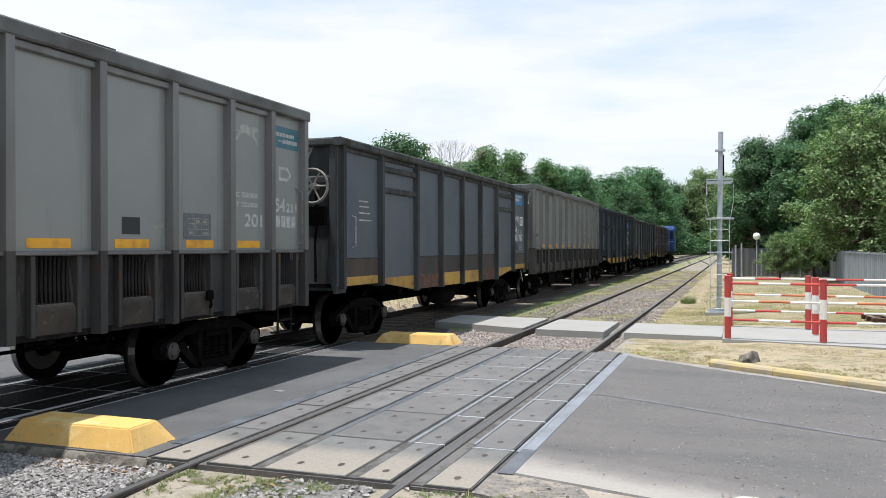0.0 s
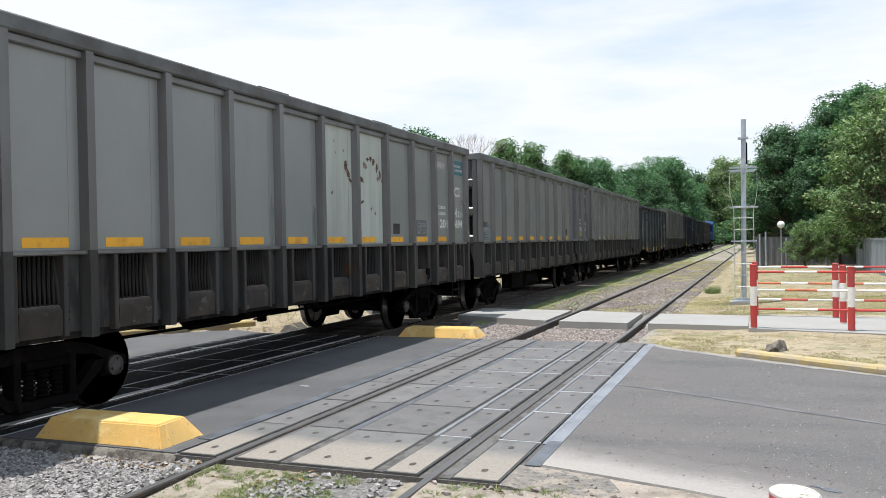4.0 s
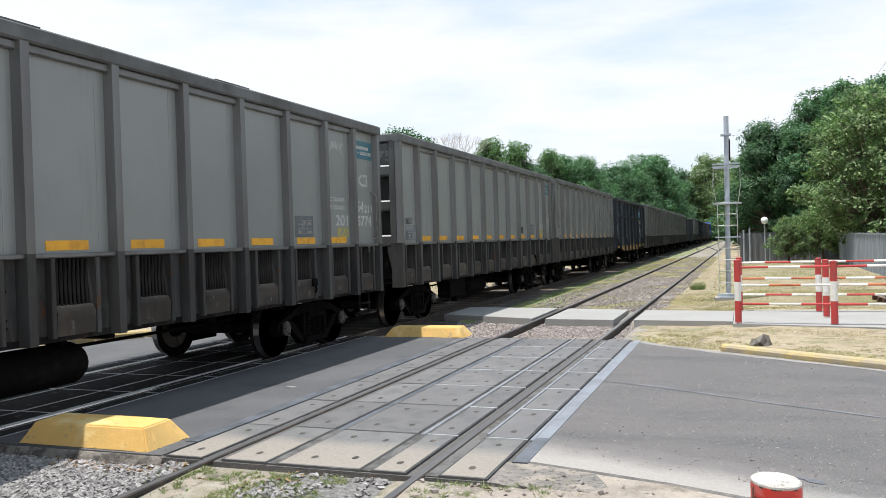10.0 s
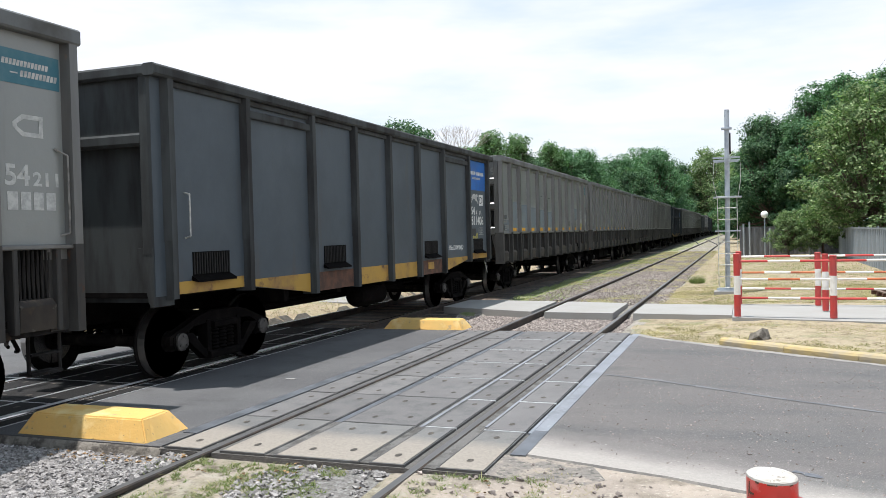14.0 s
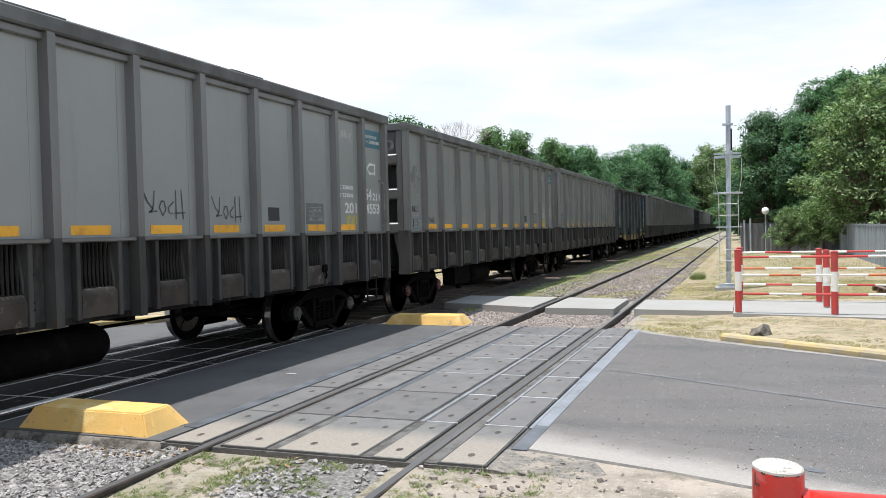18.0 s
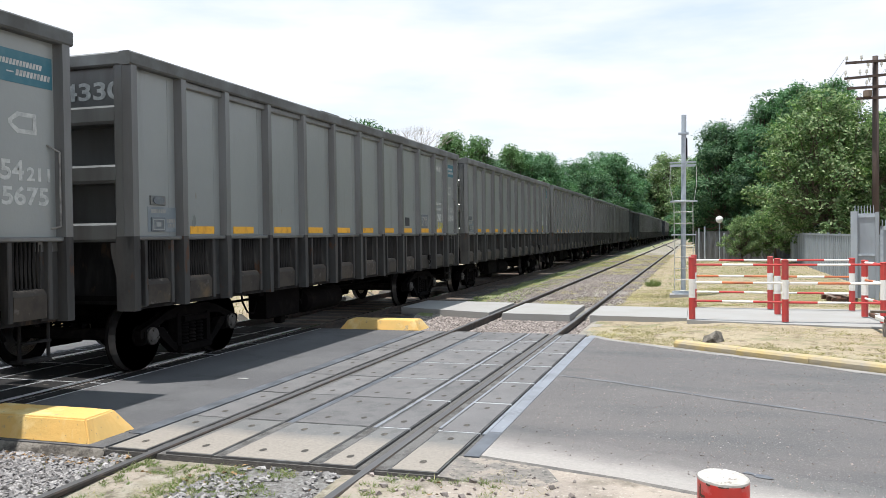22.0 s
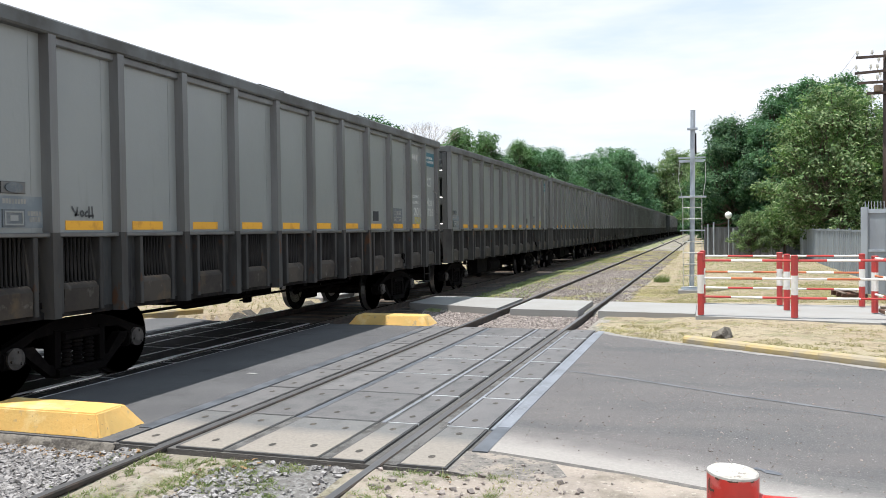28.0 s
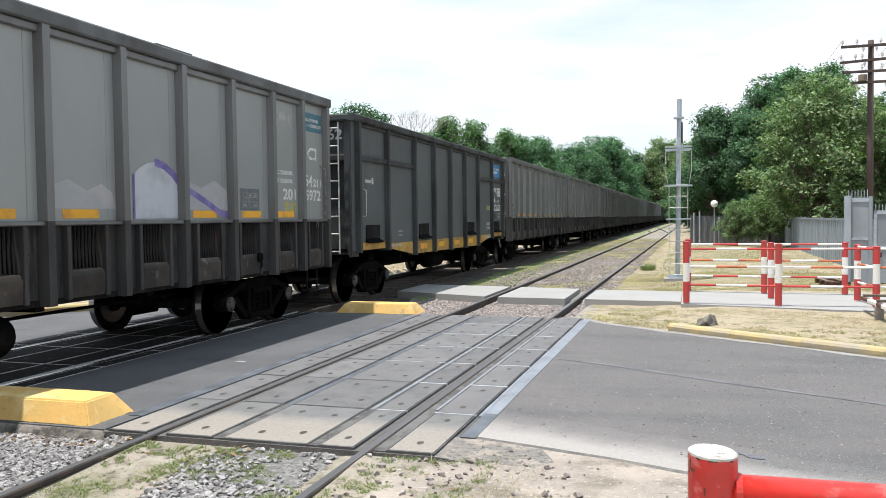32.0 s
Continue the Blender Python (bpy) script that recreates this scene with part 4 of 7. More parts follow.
# ---- loose stones and grass, as stuff ----
def rocks(name, mat, spots, size, label, seed):
    """Many small angular stones, each a squashed, jittered eight-corner body."""
    rng = np.random.default_rng(seed)
    n = len(spots)
    base = np.array([(0, 0, 1), (1, 0, 0.2), (0.3, 1, 0.1), (-1, 0.3, 0.15), (-0.2, -1, 0.2), (0.5, -0.6, -0.7), (-0.3, 0.7, -0.8)], float)
    tri = np.array([(0, 1, 2), (0, 2, 3), (0, 3, 4), (0, 4, 1), (1, 5, 2), (5, 6, 2), (2, 6, 3), (3, 6, 4), (4, 6, 5), (4, 5, 1)])
    v = base[None] * (0.7 + 0.6 * rng.random((n, 7, 1))) + rng.normal(0, 0.12, (n, 7, 3))
    q = rng.normal(size=(n, 4))
    q /= np.linalg.norm(q, axis=1, keepdims=True)
    w, x, y, z = q.T
    R = np.array([[1 - 2 * (y * y + z * z), 2 * (x * y - z * w), 2 * (x * z + y * w)], [2 * (x * y + z * w), 1 - 2 * (x * x + z * z), 2 * (y * z - x * w)],
                  [2 * (x * z - y * w), 2 * (y * z + x * w), 1 - 2 * (x * x + y * y)]]).transpose(2, 0, 1)
    s = size * (0.55 + 0.9 * rng.random((n, 1, 1)) ** 1.6)
    v = np.einsum("nij,nkj->nki", R, v) * s * np.array([1, 1, 0.72]) + np.array(spots)[:, None]
    f = tri[None] + (np.arange(n) * 7)[:, None, None]
    me = bpy.data.meshes.new(name)
    me.from_pydata(v.reshape(-1, 3).tolist(), [], f.reshape(-1, 3).tolist())
    me.materials.append(M[mat])
    return tagged(part(name, me, None), label, "gravel", kind="stuff")


def scatter(n, x0, x1, y0, y1, keep, lift, seed):
    rng = np.random.default_rng(seed)
    out = []
    for x, y in zip(rng.uniform(x0, x1, n), rng.uniform(y0, y1, n)):
        if keep(x, y):
            out.append((x, y, zone(x, y)[1] + lift))
    return out


def off_rails(x, y):
    return all(abs(x - r) > 0.06 for r in (NEAR_RAIL + 0.036, FAR_RAIL - 0.036, TRACK_X - 0.874, TRACK_X + 0.874))


def bedded(x, y):
    n = wobble(x, y, 0.9, 1.0) + wobble(x, y, 2.5, 0.5)
    if x < -4.0:
        return off_rails(x, y) and n > -0.55
    n += wobble(x, y, 7, 0.5) + wobble(x, y, 19, 0.7)
    return off_rails(x, y) and x > -3.25 + 0.25 * n and n > -0.05


rocks("ballast_stones", "stone", scatter(36000, -7.6, -2.3, 1.8, 5.12, bedded, 0.008, 5), 0.020, "grey crushed ballast stones", 1)
rocks("ballast_stones_far", "stone_pink", scatter(16000, -5.6, -1.95, 12.95, 16.2, lambda x, y: off_rails(x, y) and wobble(x, y, 1.1, 1) > -0.8, 0.012, 6),
      0.024, "pinkish grey ballast stones", 2)
rocks("ballast_stones_between_rails", "stone_pink", scatter(34000, -5.0, -1.7, 18.3, 62, lambda x, y: off_rails(x, y) and wobble(x, y, 0.5, 1) + wobble(x, y, 1.7, 0.7) > -0.5 + (y - 22) * 0.025, 0.010, 16),
      0.022, "dusty ballast stones between the rails", 12)
rocks("loose_stones", "stone_pink", scatter(650, -2.1, 1.2, 2.0, 5.6, lambda x, y: y < 5.5 - 0.35 * (x + 1.5) and wobble(x, y, 1.4, 1) > -0.05, 0.006, 7), 0.012,
      "loose pale stones on trodden soil", 3)
rocks("road_chippings", "stone_pink", scatter(5200, -1.4, 5.0, 3.0, 13.0, lambda x, y: zone(x, y)[1] < -0.2 and wobble(x, y, 0.8, 1) > -0.6, 0.222, 9), 0.0075,
      "pale stone chippings strewn over the asphalt", 10)
rocks("rubble_stones", "stone_pink", scatter(70, -2.1, -0.6, 3.6, 5.1, lambda x, y: True, 0.010, 8), 0.022, "small rubble pieces by the rail", 4)


def blades(name, mat, spots, h, w, label, seed, droop=0.5):
    rng = np.random.default_rng(seed)
    n = len(spots)
    p = np.array(spots)
    a = rng.uniform(0, math.tau, n)
    hh = h * (0.4 + 0.9 * rng.random(n))
    lean = rng.normal(0, droop, (n, 2)) * hh[:, None]
    d = np.stack([np.cos(a), np.sin(a)], 1) * (w * (0.6 + 0.8 * rng.random(n)))[:, None]
    v = np.zeros((n, 3, 3))
    v[:, 0] = p
    v[:, 1] = p
    v[:, 2] = p
    v[:, 0, :2] -= d
    v[:, 1, :2] += d
    v[:, 2, :2] += lean
    v[:, 2, 2] += hh
    me = bpy.data.meshes.new(name)
    me.from_pydata(v.reshape(-1, 3).tolist(), [], np.arange(3 * n).reshape(-1, 3).tolist())
    me.materials.append(M[mat])
    return tagged(part(name, me, None), label, "grass", kind="stuff")


def road_at(x):
    return 12.75 + (x + 1.5) * -0.72 if x > -1.5 else 12.9


def on_walk(x, y):
    return x > -6.3 and 15.1 - 0.23 * (x + 0.2) - 0.5 < y < 18.3


def lawn_ok(x, y):
    bare = 0.5 if y < 14.6 - 0.23 * (x + 0.2) else 0.0
    return y > road_at(x) + 0.25 and not on_walk(x, y) and zone(x, y)[0] in (1, 5) and wobble(x, y, 0.7, 1) + wobble(x, y, 3, 0.8) + wobble(x, y, 9, 0.5) > -0.5 + bare


blades("dry_grass", "dry_grass", scatter(150000, -1.9, 6.0, 10.5, 24, lawn_ok, -0.004, 21) + scatter(50000, -1.9, 9.0, 24, 47, lawn_ok, -0.004, 22), 0.030, 0.007,
       "parched yellowish grass", 31, 1.5)
blades("green_grass", "green_grass", scatter(40000, -6.2, -3.8, 18.4, 46, lambda x, y: zone(x, y)[0] == 5 and wobble(x, y, 0.5, 1) > -0.35, -0.004, 23)
       + scatter(70000, -1.0, 8, 13.5, 46, lambda x, y: lawn_ok(x, y) and (wobble(x, y, 0.33, 1) + wobble(x, y, 1.3, 0.6) > (-0.1 if y > 18 else 0.3)), -0.004, 24), 0.036, 0.005, "short green grass", 32, 0.9)
blades("dry_grass_between_rails", "dry_grass", scatter(60000, -5.2, -1.6, 18.4, 60, lambda x, y: off_rails(x, y) and wobble(x, y, 0.5, 1) + wobble(x, y, 1.7, 0.7) < -0.3 + (y - 22) * 0.025, -0.004, 28), 0.045, 0.007,
       "parched grass between the old rails", 37, 1.2)
blades("weeds", "green_grass", scatter(90000, -4.1, -1.2, 2.4, 5.14, lambda x, y: off_rails(x, y) and wobble(x, y, 1.5, 1) + wobble(x, y, 4, 0.6) + wobble(x, y, 15, 0.8) > (0.05 if x < -2.9 else 0.26), -0.006, 25),
       0.026, 0.0044, "sparse green weeds between the stones", 33, 1.1)
blades("dry_weeds", "dry_grass", scatter(22000, -5.2, 1.0, 2.4, 5.6, lambda x, y: off_rails(x, y) and y < 5.4 - 0.3 * max(0, x + 1.5) and not (y > 5.0 and x < -1.6)
       and wobble(x, y, 1.2, 1) + wobble(x, y, 4, 0.5) > 0.22, -0.01, 26), 0.032, 0.004, "dry grass litter", 34, 1.3)
blades("dry_grass_beyond", "dry_grass", scatter(9000, -16, -8.9, 13.5, 34, lambda x, y: zone(x, y)[0] == 1, -0.004, 27), 0.08, 0.01, "parched grass beyond the tracks", 35)
tuft = []
for k in range(420):
    a, r = k * 2.4, 0.22 * (k / 420) ** 0.5
    tuft.append((-1.31 + r * math.cos(a), 25.9 + 1.6 * r * math.sin(a), zone(-1.31, 25.9)[1]))
blades("grass_tuft", "green_grass", tuft, 0.20, 0.008, "taller tuft of grass beside the track", 36)

b = Build()
b.add([(0.0, 0, -0.03), (0.25, 0.02, -0.03), (0.27, 0.20, -0.03), (0.02, 0.22, -0.03), (0.02, 0.03, 0.08), (0.10, 0.02, 0.11), (0.19, 0.05, 0.17), (0.23, 0.16, 0.14), (0.06, 0.18, 0.09), (0.16, -0.015, 0.06)],
      [(3, 2, 1, 0), (4, 5, 8), (5, 6, 7, 8), (0, 9, 5, 4), (0, 1, 9), (1, 6, 9), (9, 6, 5), (1, 2, 7, 6), (2, 3, 8, 7), (3, 0, 4, 8)])
solid("rock", b, ["concrete_old"], "brownish lump of broken concrete on the grass", "rock", at=pose(0.05, 12.35, 0.0, 0, 0, -20))
b = Build()
b.add([(0.0, 0, 0), (0.2, -0.02, 0), (0.22, 0.10, 0), (0.02, 0.12, 0), (0.04, 0.02, 0.05), (0.16, 0.0, 0.07), (0.18, 0.08, 0.06), (0.05, 0.10, 0.05)],
      [(3, 2, 1, 0), (4, 5, 6, 7), (0, 1, 5, 4), (1, 2, 6, 5), (2, 3, 7, 6), (3, 0, 4, 7)])
solid("rock", b, ["stone_pink"], "pale broken piece of concrete by the rail", "rock", at=pose(-1.95, 4.86, -0.09, 0, 0, 15))


# ---- litter ----
def dry_leaves(spots, seed):
    """Curled dead leaves, each a folded diamond."""
    rng = np.random.default_rng(seed)
    v, f = [], []
    for x, y, z in spots:
        a, r, tip = rng.uniform(0, math.tau), rng.uniform(0.012, 0.03), rng.uniform(0.004, 0.02)
        c, s = math.cos(a) * r, math.sin(a) * r
        k = len(v)
        v += [(x - c, y - s, z), (x + 0.5 * s, y - 0.5 * c, z + tip), (x + c, y + s, z + 0.004), (x - 0.5 * s, y + 0.5 * c, z + tip * 0.7)]
        f += [(k, k + 1, k + 2), (k, k + 2, k + 3)]
    me = bpy.data.meshes.new("dry_leaves")
    me.from_pydata(v, [], f)
    me.materials.append(M["dead_leaf"])
    return tagged(part("dry_leaves", me, None), "curled dry brown leaves lying by the road edge", "leaf litter", kind="stuff")


dry_leaves(scatter(130, -5.3, -3.95, 4.86, 5.08, lambda x, y: off_rails(x, y), 0.012, 61) + scatter(120, -3.7, -2.3, 4.6, 5.14, lambda x, y: wobble(x, y, 2.5, 1) > 0, 0.01, 62)
           + scatter(120, -2.0, 0.4, 3.6, 5.3, lambda x, y: y < 5.2 - 0.36 * (x + 1.5) and wobble(x, y, 2.0, 1) > 0.1, 0.01, 63), 64)
b = Build()
b.add([(-4.97, 8.07, 0.002), (-4.87, 8.05, 0.002), (-4.83, 8.09, 0.002), (-4.90, 8.13, 0.002), (-4.98, 8.11, 0.002)], [(0, 1, 2, 3, 4)])
solid("paint_fleck", b, ["fleck"], "pale fleck of paint on the asphalt", "paint mark", kind="structure")


# ---- wagons (origin: leading end, on the centre line at rail height; the train runs towards +y) ----
WHEEL_R, AXLES = 0.42, (0.87, -0.87)
GREY_POSTS = [-0.06, -0.965, -1.91] + [-1.91 - 1.105 * k for k in range(1, 9)] + [-11.695, -12.60]
VENT_SHIFT = {1: -0.05, 2: -0.11, 9: 0.05, 10: -0.10}
SLATE_POSTS = [-0.13, -1.65, -3.37, -4.80, -6.24, -7.68, -9.11, -10.83, -12.35]


def wheelset_mesh(cap="cap"):
    b = Build()
    b.tube((-1.08, 0, 0), (1.08, 0, 0), 0.075, n=12)
    for s in (1, -1):
        prof = [(0.075, 0.79 * s), (0.13, 0.79 * s), (0.14, 0.84 * s), (0.30, 0.845 * s), (0.345, 0.80 * s), (0.445, 0.80 * s), (0.445, 0.825 * s), (0.424, 0.84 * s)]
        b.lathe(prof, 0, n=32)
        b.lathe([(0.424, 0.84 * s), (0.418, 0.935 * s)], 0, n=32, slot=1)
        b.lathe([(0.418, 0.935 * s), (0.345, 0.935 * s), (0.32, 0.88 * s), (0.14, 0.90 * s), (0.12, 0.96 * s), (0.075, 0.96 * s)], 0, n=32)
        b.lathe([(0.105, 1.06 * s), (0.105, 1.15 * s), (0.05, 1.165 * s)], 0, n=14, slot=2)
        for k in range(3):
            a = k * math.tau / 3
            b.tube((1.15 * s, 0.068 * math.cos(a), 0.068 * math.sin(a)), (1.178 * s, 0.068 * math.cos(a), 0.068 * math.sin(a)), 0.016, n=6, slot=2)
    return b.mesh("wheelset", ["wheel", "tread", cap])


WHEELSET = wheelset_mesh()
WHEELSET_RED = wheelset_mesh("cap_red")


def side_frame_mesh():
    b = Build()
    x0, x1 = 1.00, 1.11
    arch = [(-1.06, 0.50), (-0.80, 0.585), (-0.52, 0.69), (-0.30, 0.735), (0.30, 0.735), (0.52, 0.69), (0.80, 0.585), (1.06, 0.50),
            (1.06, 0.40), (0.98, 0.40), (0.95, 0.50), (0.78, 0.49), (0.60, 0.575), (0.28, 0.60), (-0.28, 0.60), (-0.60, 0.575), (-0.78, 0.49), (-0.95, 0.50),
            (-0.98, 0.40), (-1.06, 0.40)]
    b.prism(arch[::-1], x0, x1, 0)
    for s in (1, -1):
        b.prism([(s * 0.78, 0.50), (s * 0.70, 0.40), (s * 0.40, 0.17), (s * 0.30, 0.17), (s * 0.30, 0.26), (s * 0.42, 0.29), (s * 0.62, 0.50)][::s], x0, x1, 0)
        b.prism([(s * 0.36, 0.24), (s * 0.36, 0.63), (s * 0.28, 0.63), (s * 0.28, 0.24)][::s], x0 - 0.02, x1 + 0.015, 0)
        b.box(0.98, 1.13, s * 0.87 - 0.13, s * 0.87 + 0.13, 0.32, 0.50, 0, 0.03)
    b.box(x0 - 0.05, x1 + 0.05, -0.34, 0.34, 0.14, 0.235, 0, 0.02)
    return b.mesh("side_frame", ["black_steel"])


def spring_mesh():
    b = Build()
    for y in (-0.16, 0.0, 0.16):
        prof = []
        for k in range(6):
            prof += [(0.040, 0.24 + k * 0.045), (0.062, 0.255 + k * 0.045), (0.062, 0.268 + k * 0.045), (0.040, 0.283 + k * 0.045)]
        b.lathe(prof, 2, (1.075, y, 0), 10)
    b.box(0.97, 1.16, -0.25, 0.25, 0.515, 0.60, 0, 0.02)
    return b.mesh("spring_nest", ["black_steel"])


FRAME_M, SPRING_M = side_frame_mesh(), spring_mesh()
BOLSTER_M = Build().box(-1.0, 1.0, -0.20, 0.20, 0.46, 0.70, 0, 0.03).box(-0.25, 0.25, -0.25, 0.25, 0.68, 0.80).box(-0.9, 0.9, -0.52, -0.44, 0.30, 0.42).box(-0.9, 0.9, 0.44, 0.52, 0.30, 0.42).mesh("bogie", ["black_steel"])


def bogie(wagon, y, axles=AXLES):
    bo = part("bogie", BOLSTER_M, None, wagon, at=pose(0, y, 0))
    for rz in (0, 180):
        part("side_frame", FRAME_M, None, bo, at=pose(0, 0, 0, 0, 0, rz))
        part("spring_nest", SPRING_M, None, bo, at=pose(0, 0, 0, 0, 0, rz))
    for a in axles:
        part("wheelset", WHEELSET, None, wagon, "dark steel wheels with a bright tread", pose(0, y + a, WHEEL_R))
    return bo


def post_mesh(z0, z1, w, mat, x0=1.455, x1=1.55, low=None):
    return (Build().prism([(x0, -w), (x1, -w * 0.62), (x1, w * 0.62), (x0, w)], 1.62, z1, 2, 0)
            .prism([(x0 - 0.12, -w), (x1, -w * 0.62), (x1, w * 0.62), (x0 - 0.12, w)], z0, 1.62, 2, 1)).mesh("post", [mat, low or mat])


def both_sides(name, me, wagon, y=0.0, z=0.0, label="", far=None):
    for rz in (0, 180):
        part(name, me, None, wagon, label, pose(0, far if far is not None and rz else y, z, 0, 0, rz))


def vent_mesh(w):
    """Grille bay of a grey wagon: two thin posts, round bars before a black sheet that paints the recess shade, a dusty
    apron below.
    """
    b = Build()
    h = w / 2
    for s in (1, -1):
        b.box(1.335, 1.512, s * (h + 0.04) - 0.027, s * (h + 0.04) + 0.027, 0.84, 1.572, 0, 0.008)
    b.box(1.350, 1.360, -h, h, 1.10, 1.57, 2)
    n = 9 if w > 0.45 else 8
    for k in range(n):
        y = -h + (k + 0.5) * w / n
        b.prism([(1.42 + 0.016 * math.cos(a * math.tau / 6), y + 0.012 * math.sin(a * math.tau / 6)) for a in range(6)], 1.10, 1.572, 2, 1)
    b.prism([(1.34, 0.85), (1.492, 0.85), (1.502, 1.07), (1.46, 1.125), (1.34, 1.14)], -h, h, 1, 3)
    return b.mesh("vent_grille", ["low_post", "grille", "recess_shade", "apron"])


def end_wall(wagon, y, s, sheet_mat, post_mat, top, ribs, low=0.86, deep=0.30):
    """An end wall of deep ribs over set-back sheets; s: +1 at the leading end. Ribs and sheets are parts."""
    def slab(name, inset, z0, z1, mat):
        a, c = y - s * inset, y - s * (inset + 0.04)
        return part(name, Build().box(-1.33, 1.33, min(a, c), max(a, c), z0, z1), [mat], wagon if name == "end_wall" else e)

    e = slab("end_wall", 0.05, ribs[0][1] - 0.03, top, sheet_mat)
    for k in range(len(ribs) - 1):
        slab("end_sheet", 0.30, ribs[k + 1][1] - 0.02, ribs[k][0] + 0.02, sheet_mat)
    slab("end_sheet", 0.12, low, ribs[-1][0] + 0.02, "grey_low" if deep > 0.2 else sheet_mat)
    for z0, z1 in ribs:
        ring = [(y - s * 0.33, z0), (y - s * 0.03, z0), (y, z0 + 0.03), (y, z1 - 0.026), (y - s * 0.022, z1), (y - s * 0.33, z1)]
        part("rib", Build().prism(ring[::-1] if s < 0 else ring, -1.33, 1.33, 0), [post_mat], e)
    for q in (1, -1):
        a, c = (1.315, 1.455) if q > 0 else (-1.455, -1.315)
        part("corner_post", Build().box(a, c, min(y, y - s * 0.34), max(y, y - s * 0.34), 1.48, top, 0, 0.02), [post_mat], e)
        # the corner plate tapers outwards below the lowest rib
        ring = [(q * 1.25, 1.55), (q * 1.452, 1.55), (q * 1.452, low - 0.04), (q * 1.40, low - 0.04), (q * 1.25, 1.46)]
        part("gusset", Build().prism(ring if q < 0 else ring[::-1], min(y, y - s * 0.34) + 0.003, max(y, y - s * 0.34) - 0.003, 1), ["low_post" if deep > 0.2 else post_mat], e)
    return e


COUPLER_M = (Build().box(-0.07, 0.07, -0.1, 0.30, 0.80, 0.96, 0, 0.02).box(-0.13, 0.10, 0.24, 0.40, 0.76, 1.0, 0, 0.03)
             .box(-0.17, 0.17, -0.12, 0.02, 0.72, 1.04)).mesh("coupler", ["black_steel"])
HOSE_M = Build().path([(0.34, -0.05, 0.80), (0.34, 0.10, 0.78), (0.33, 0.24, 0.66), (0.30, 0.34, 0.52), (0.2, 0.40, 0.50)], 0.022, 6).mesh("air_hose", ["black_steel"])


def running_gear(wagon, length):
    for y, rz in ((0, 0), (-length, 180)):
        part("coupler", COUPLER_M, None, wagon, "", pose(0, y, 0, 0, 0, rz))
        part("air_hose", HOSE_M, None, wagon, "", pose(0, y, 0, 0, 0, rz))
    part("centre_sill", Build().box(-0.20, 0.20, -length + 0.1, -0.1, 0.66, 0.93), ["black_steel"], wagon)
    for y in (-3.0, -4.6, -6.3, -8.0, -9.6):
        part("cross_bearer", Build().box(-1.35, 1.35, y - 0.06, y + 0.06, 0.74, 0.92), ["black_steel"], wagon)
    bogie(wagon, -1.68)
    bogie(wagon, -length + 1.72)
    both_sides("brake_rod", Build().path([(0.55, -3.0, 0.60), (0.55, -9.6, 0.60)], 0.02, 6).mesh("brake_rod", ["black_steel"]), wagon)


def letters(y, z, n, w, h, x, lean=0.0, gaps=()):
    """A row of letter-sized plain bars on a wall that faces +x."""
    b = Build()
    for k in range(n):
        if k not in gaps:
            a = y + k * w * 1.3
            b.add([(x + 0.002, a, z), (x + 0.002, a + w, z), (x + 0.002, a + w + lean, z + h), (x + 0.002, a + lean, z + h)], [(0, 1, 2, 3)])
    return b


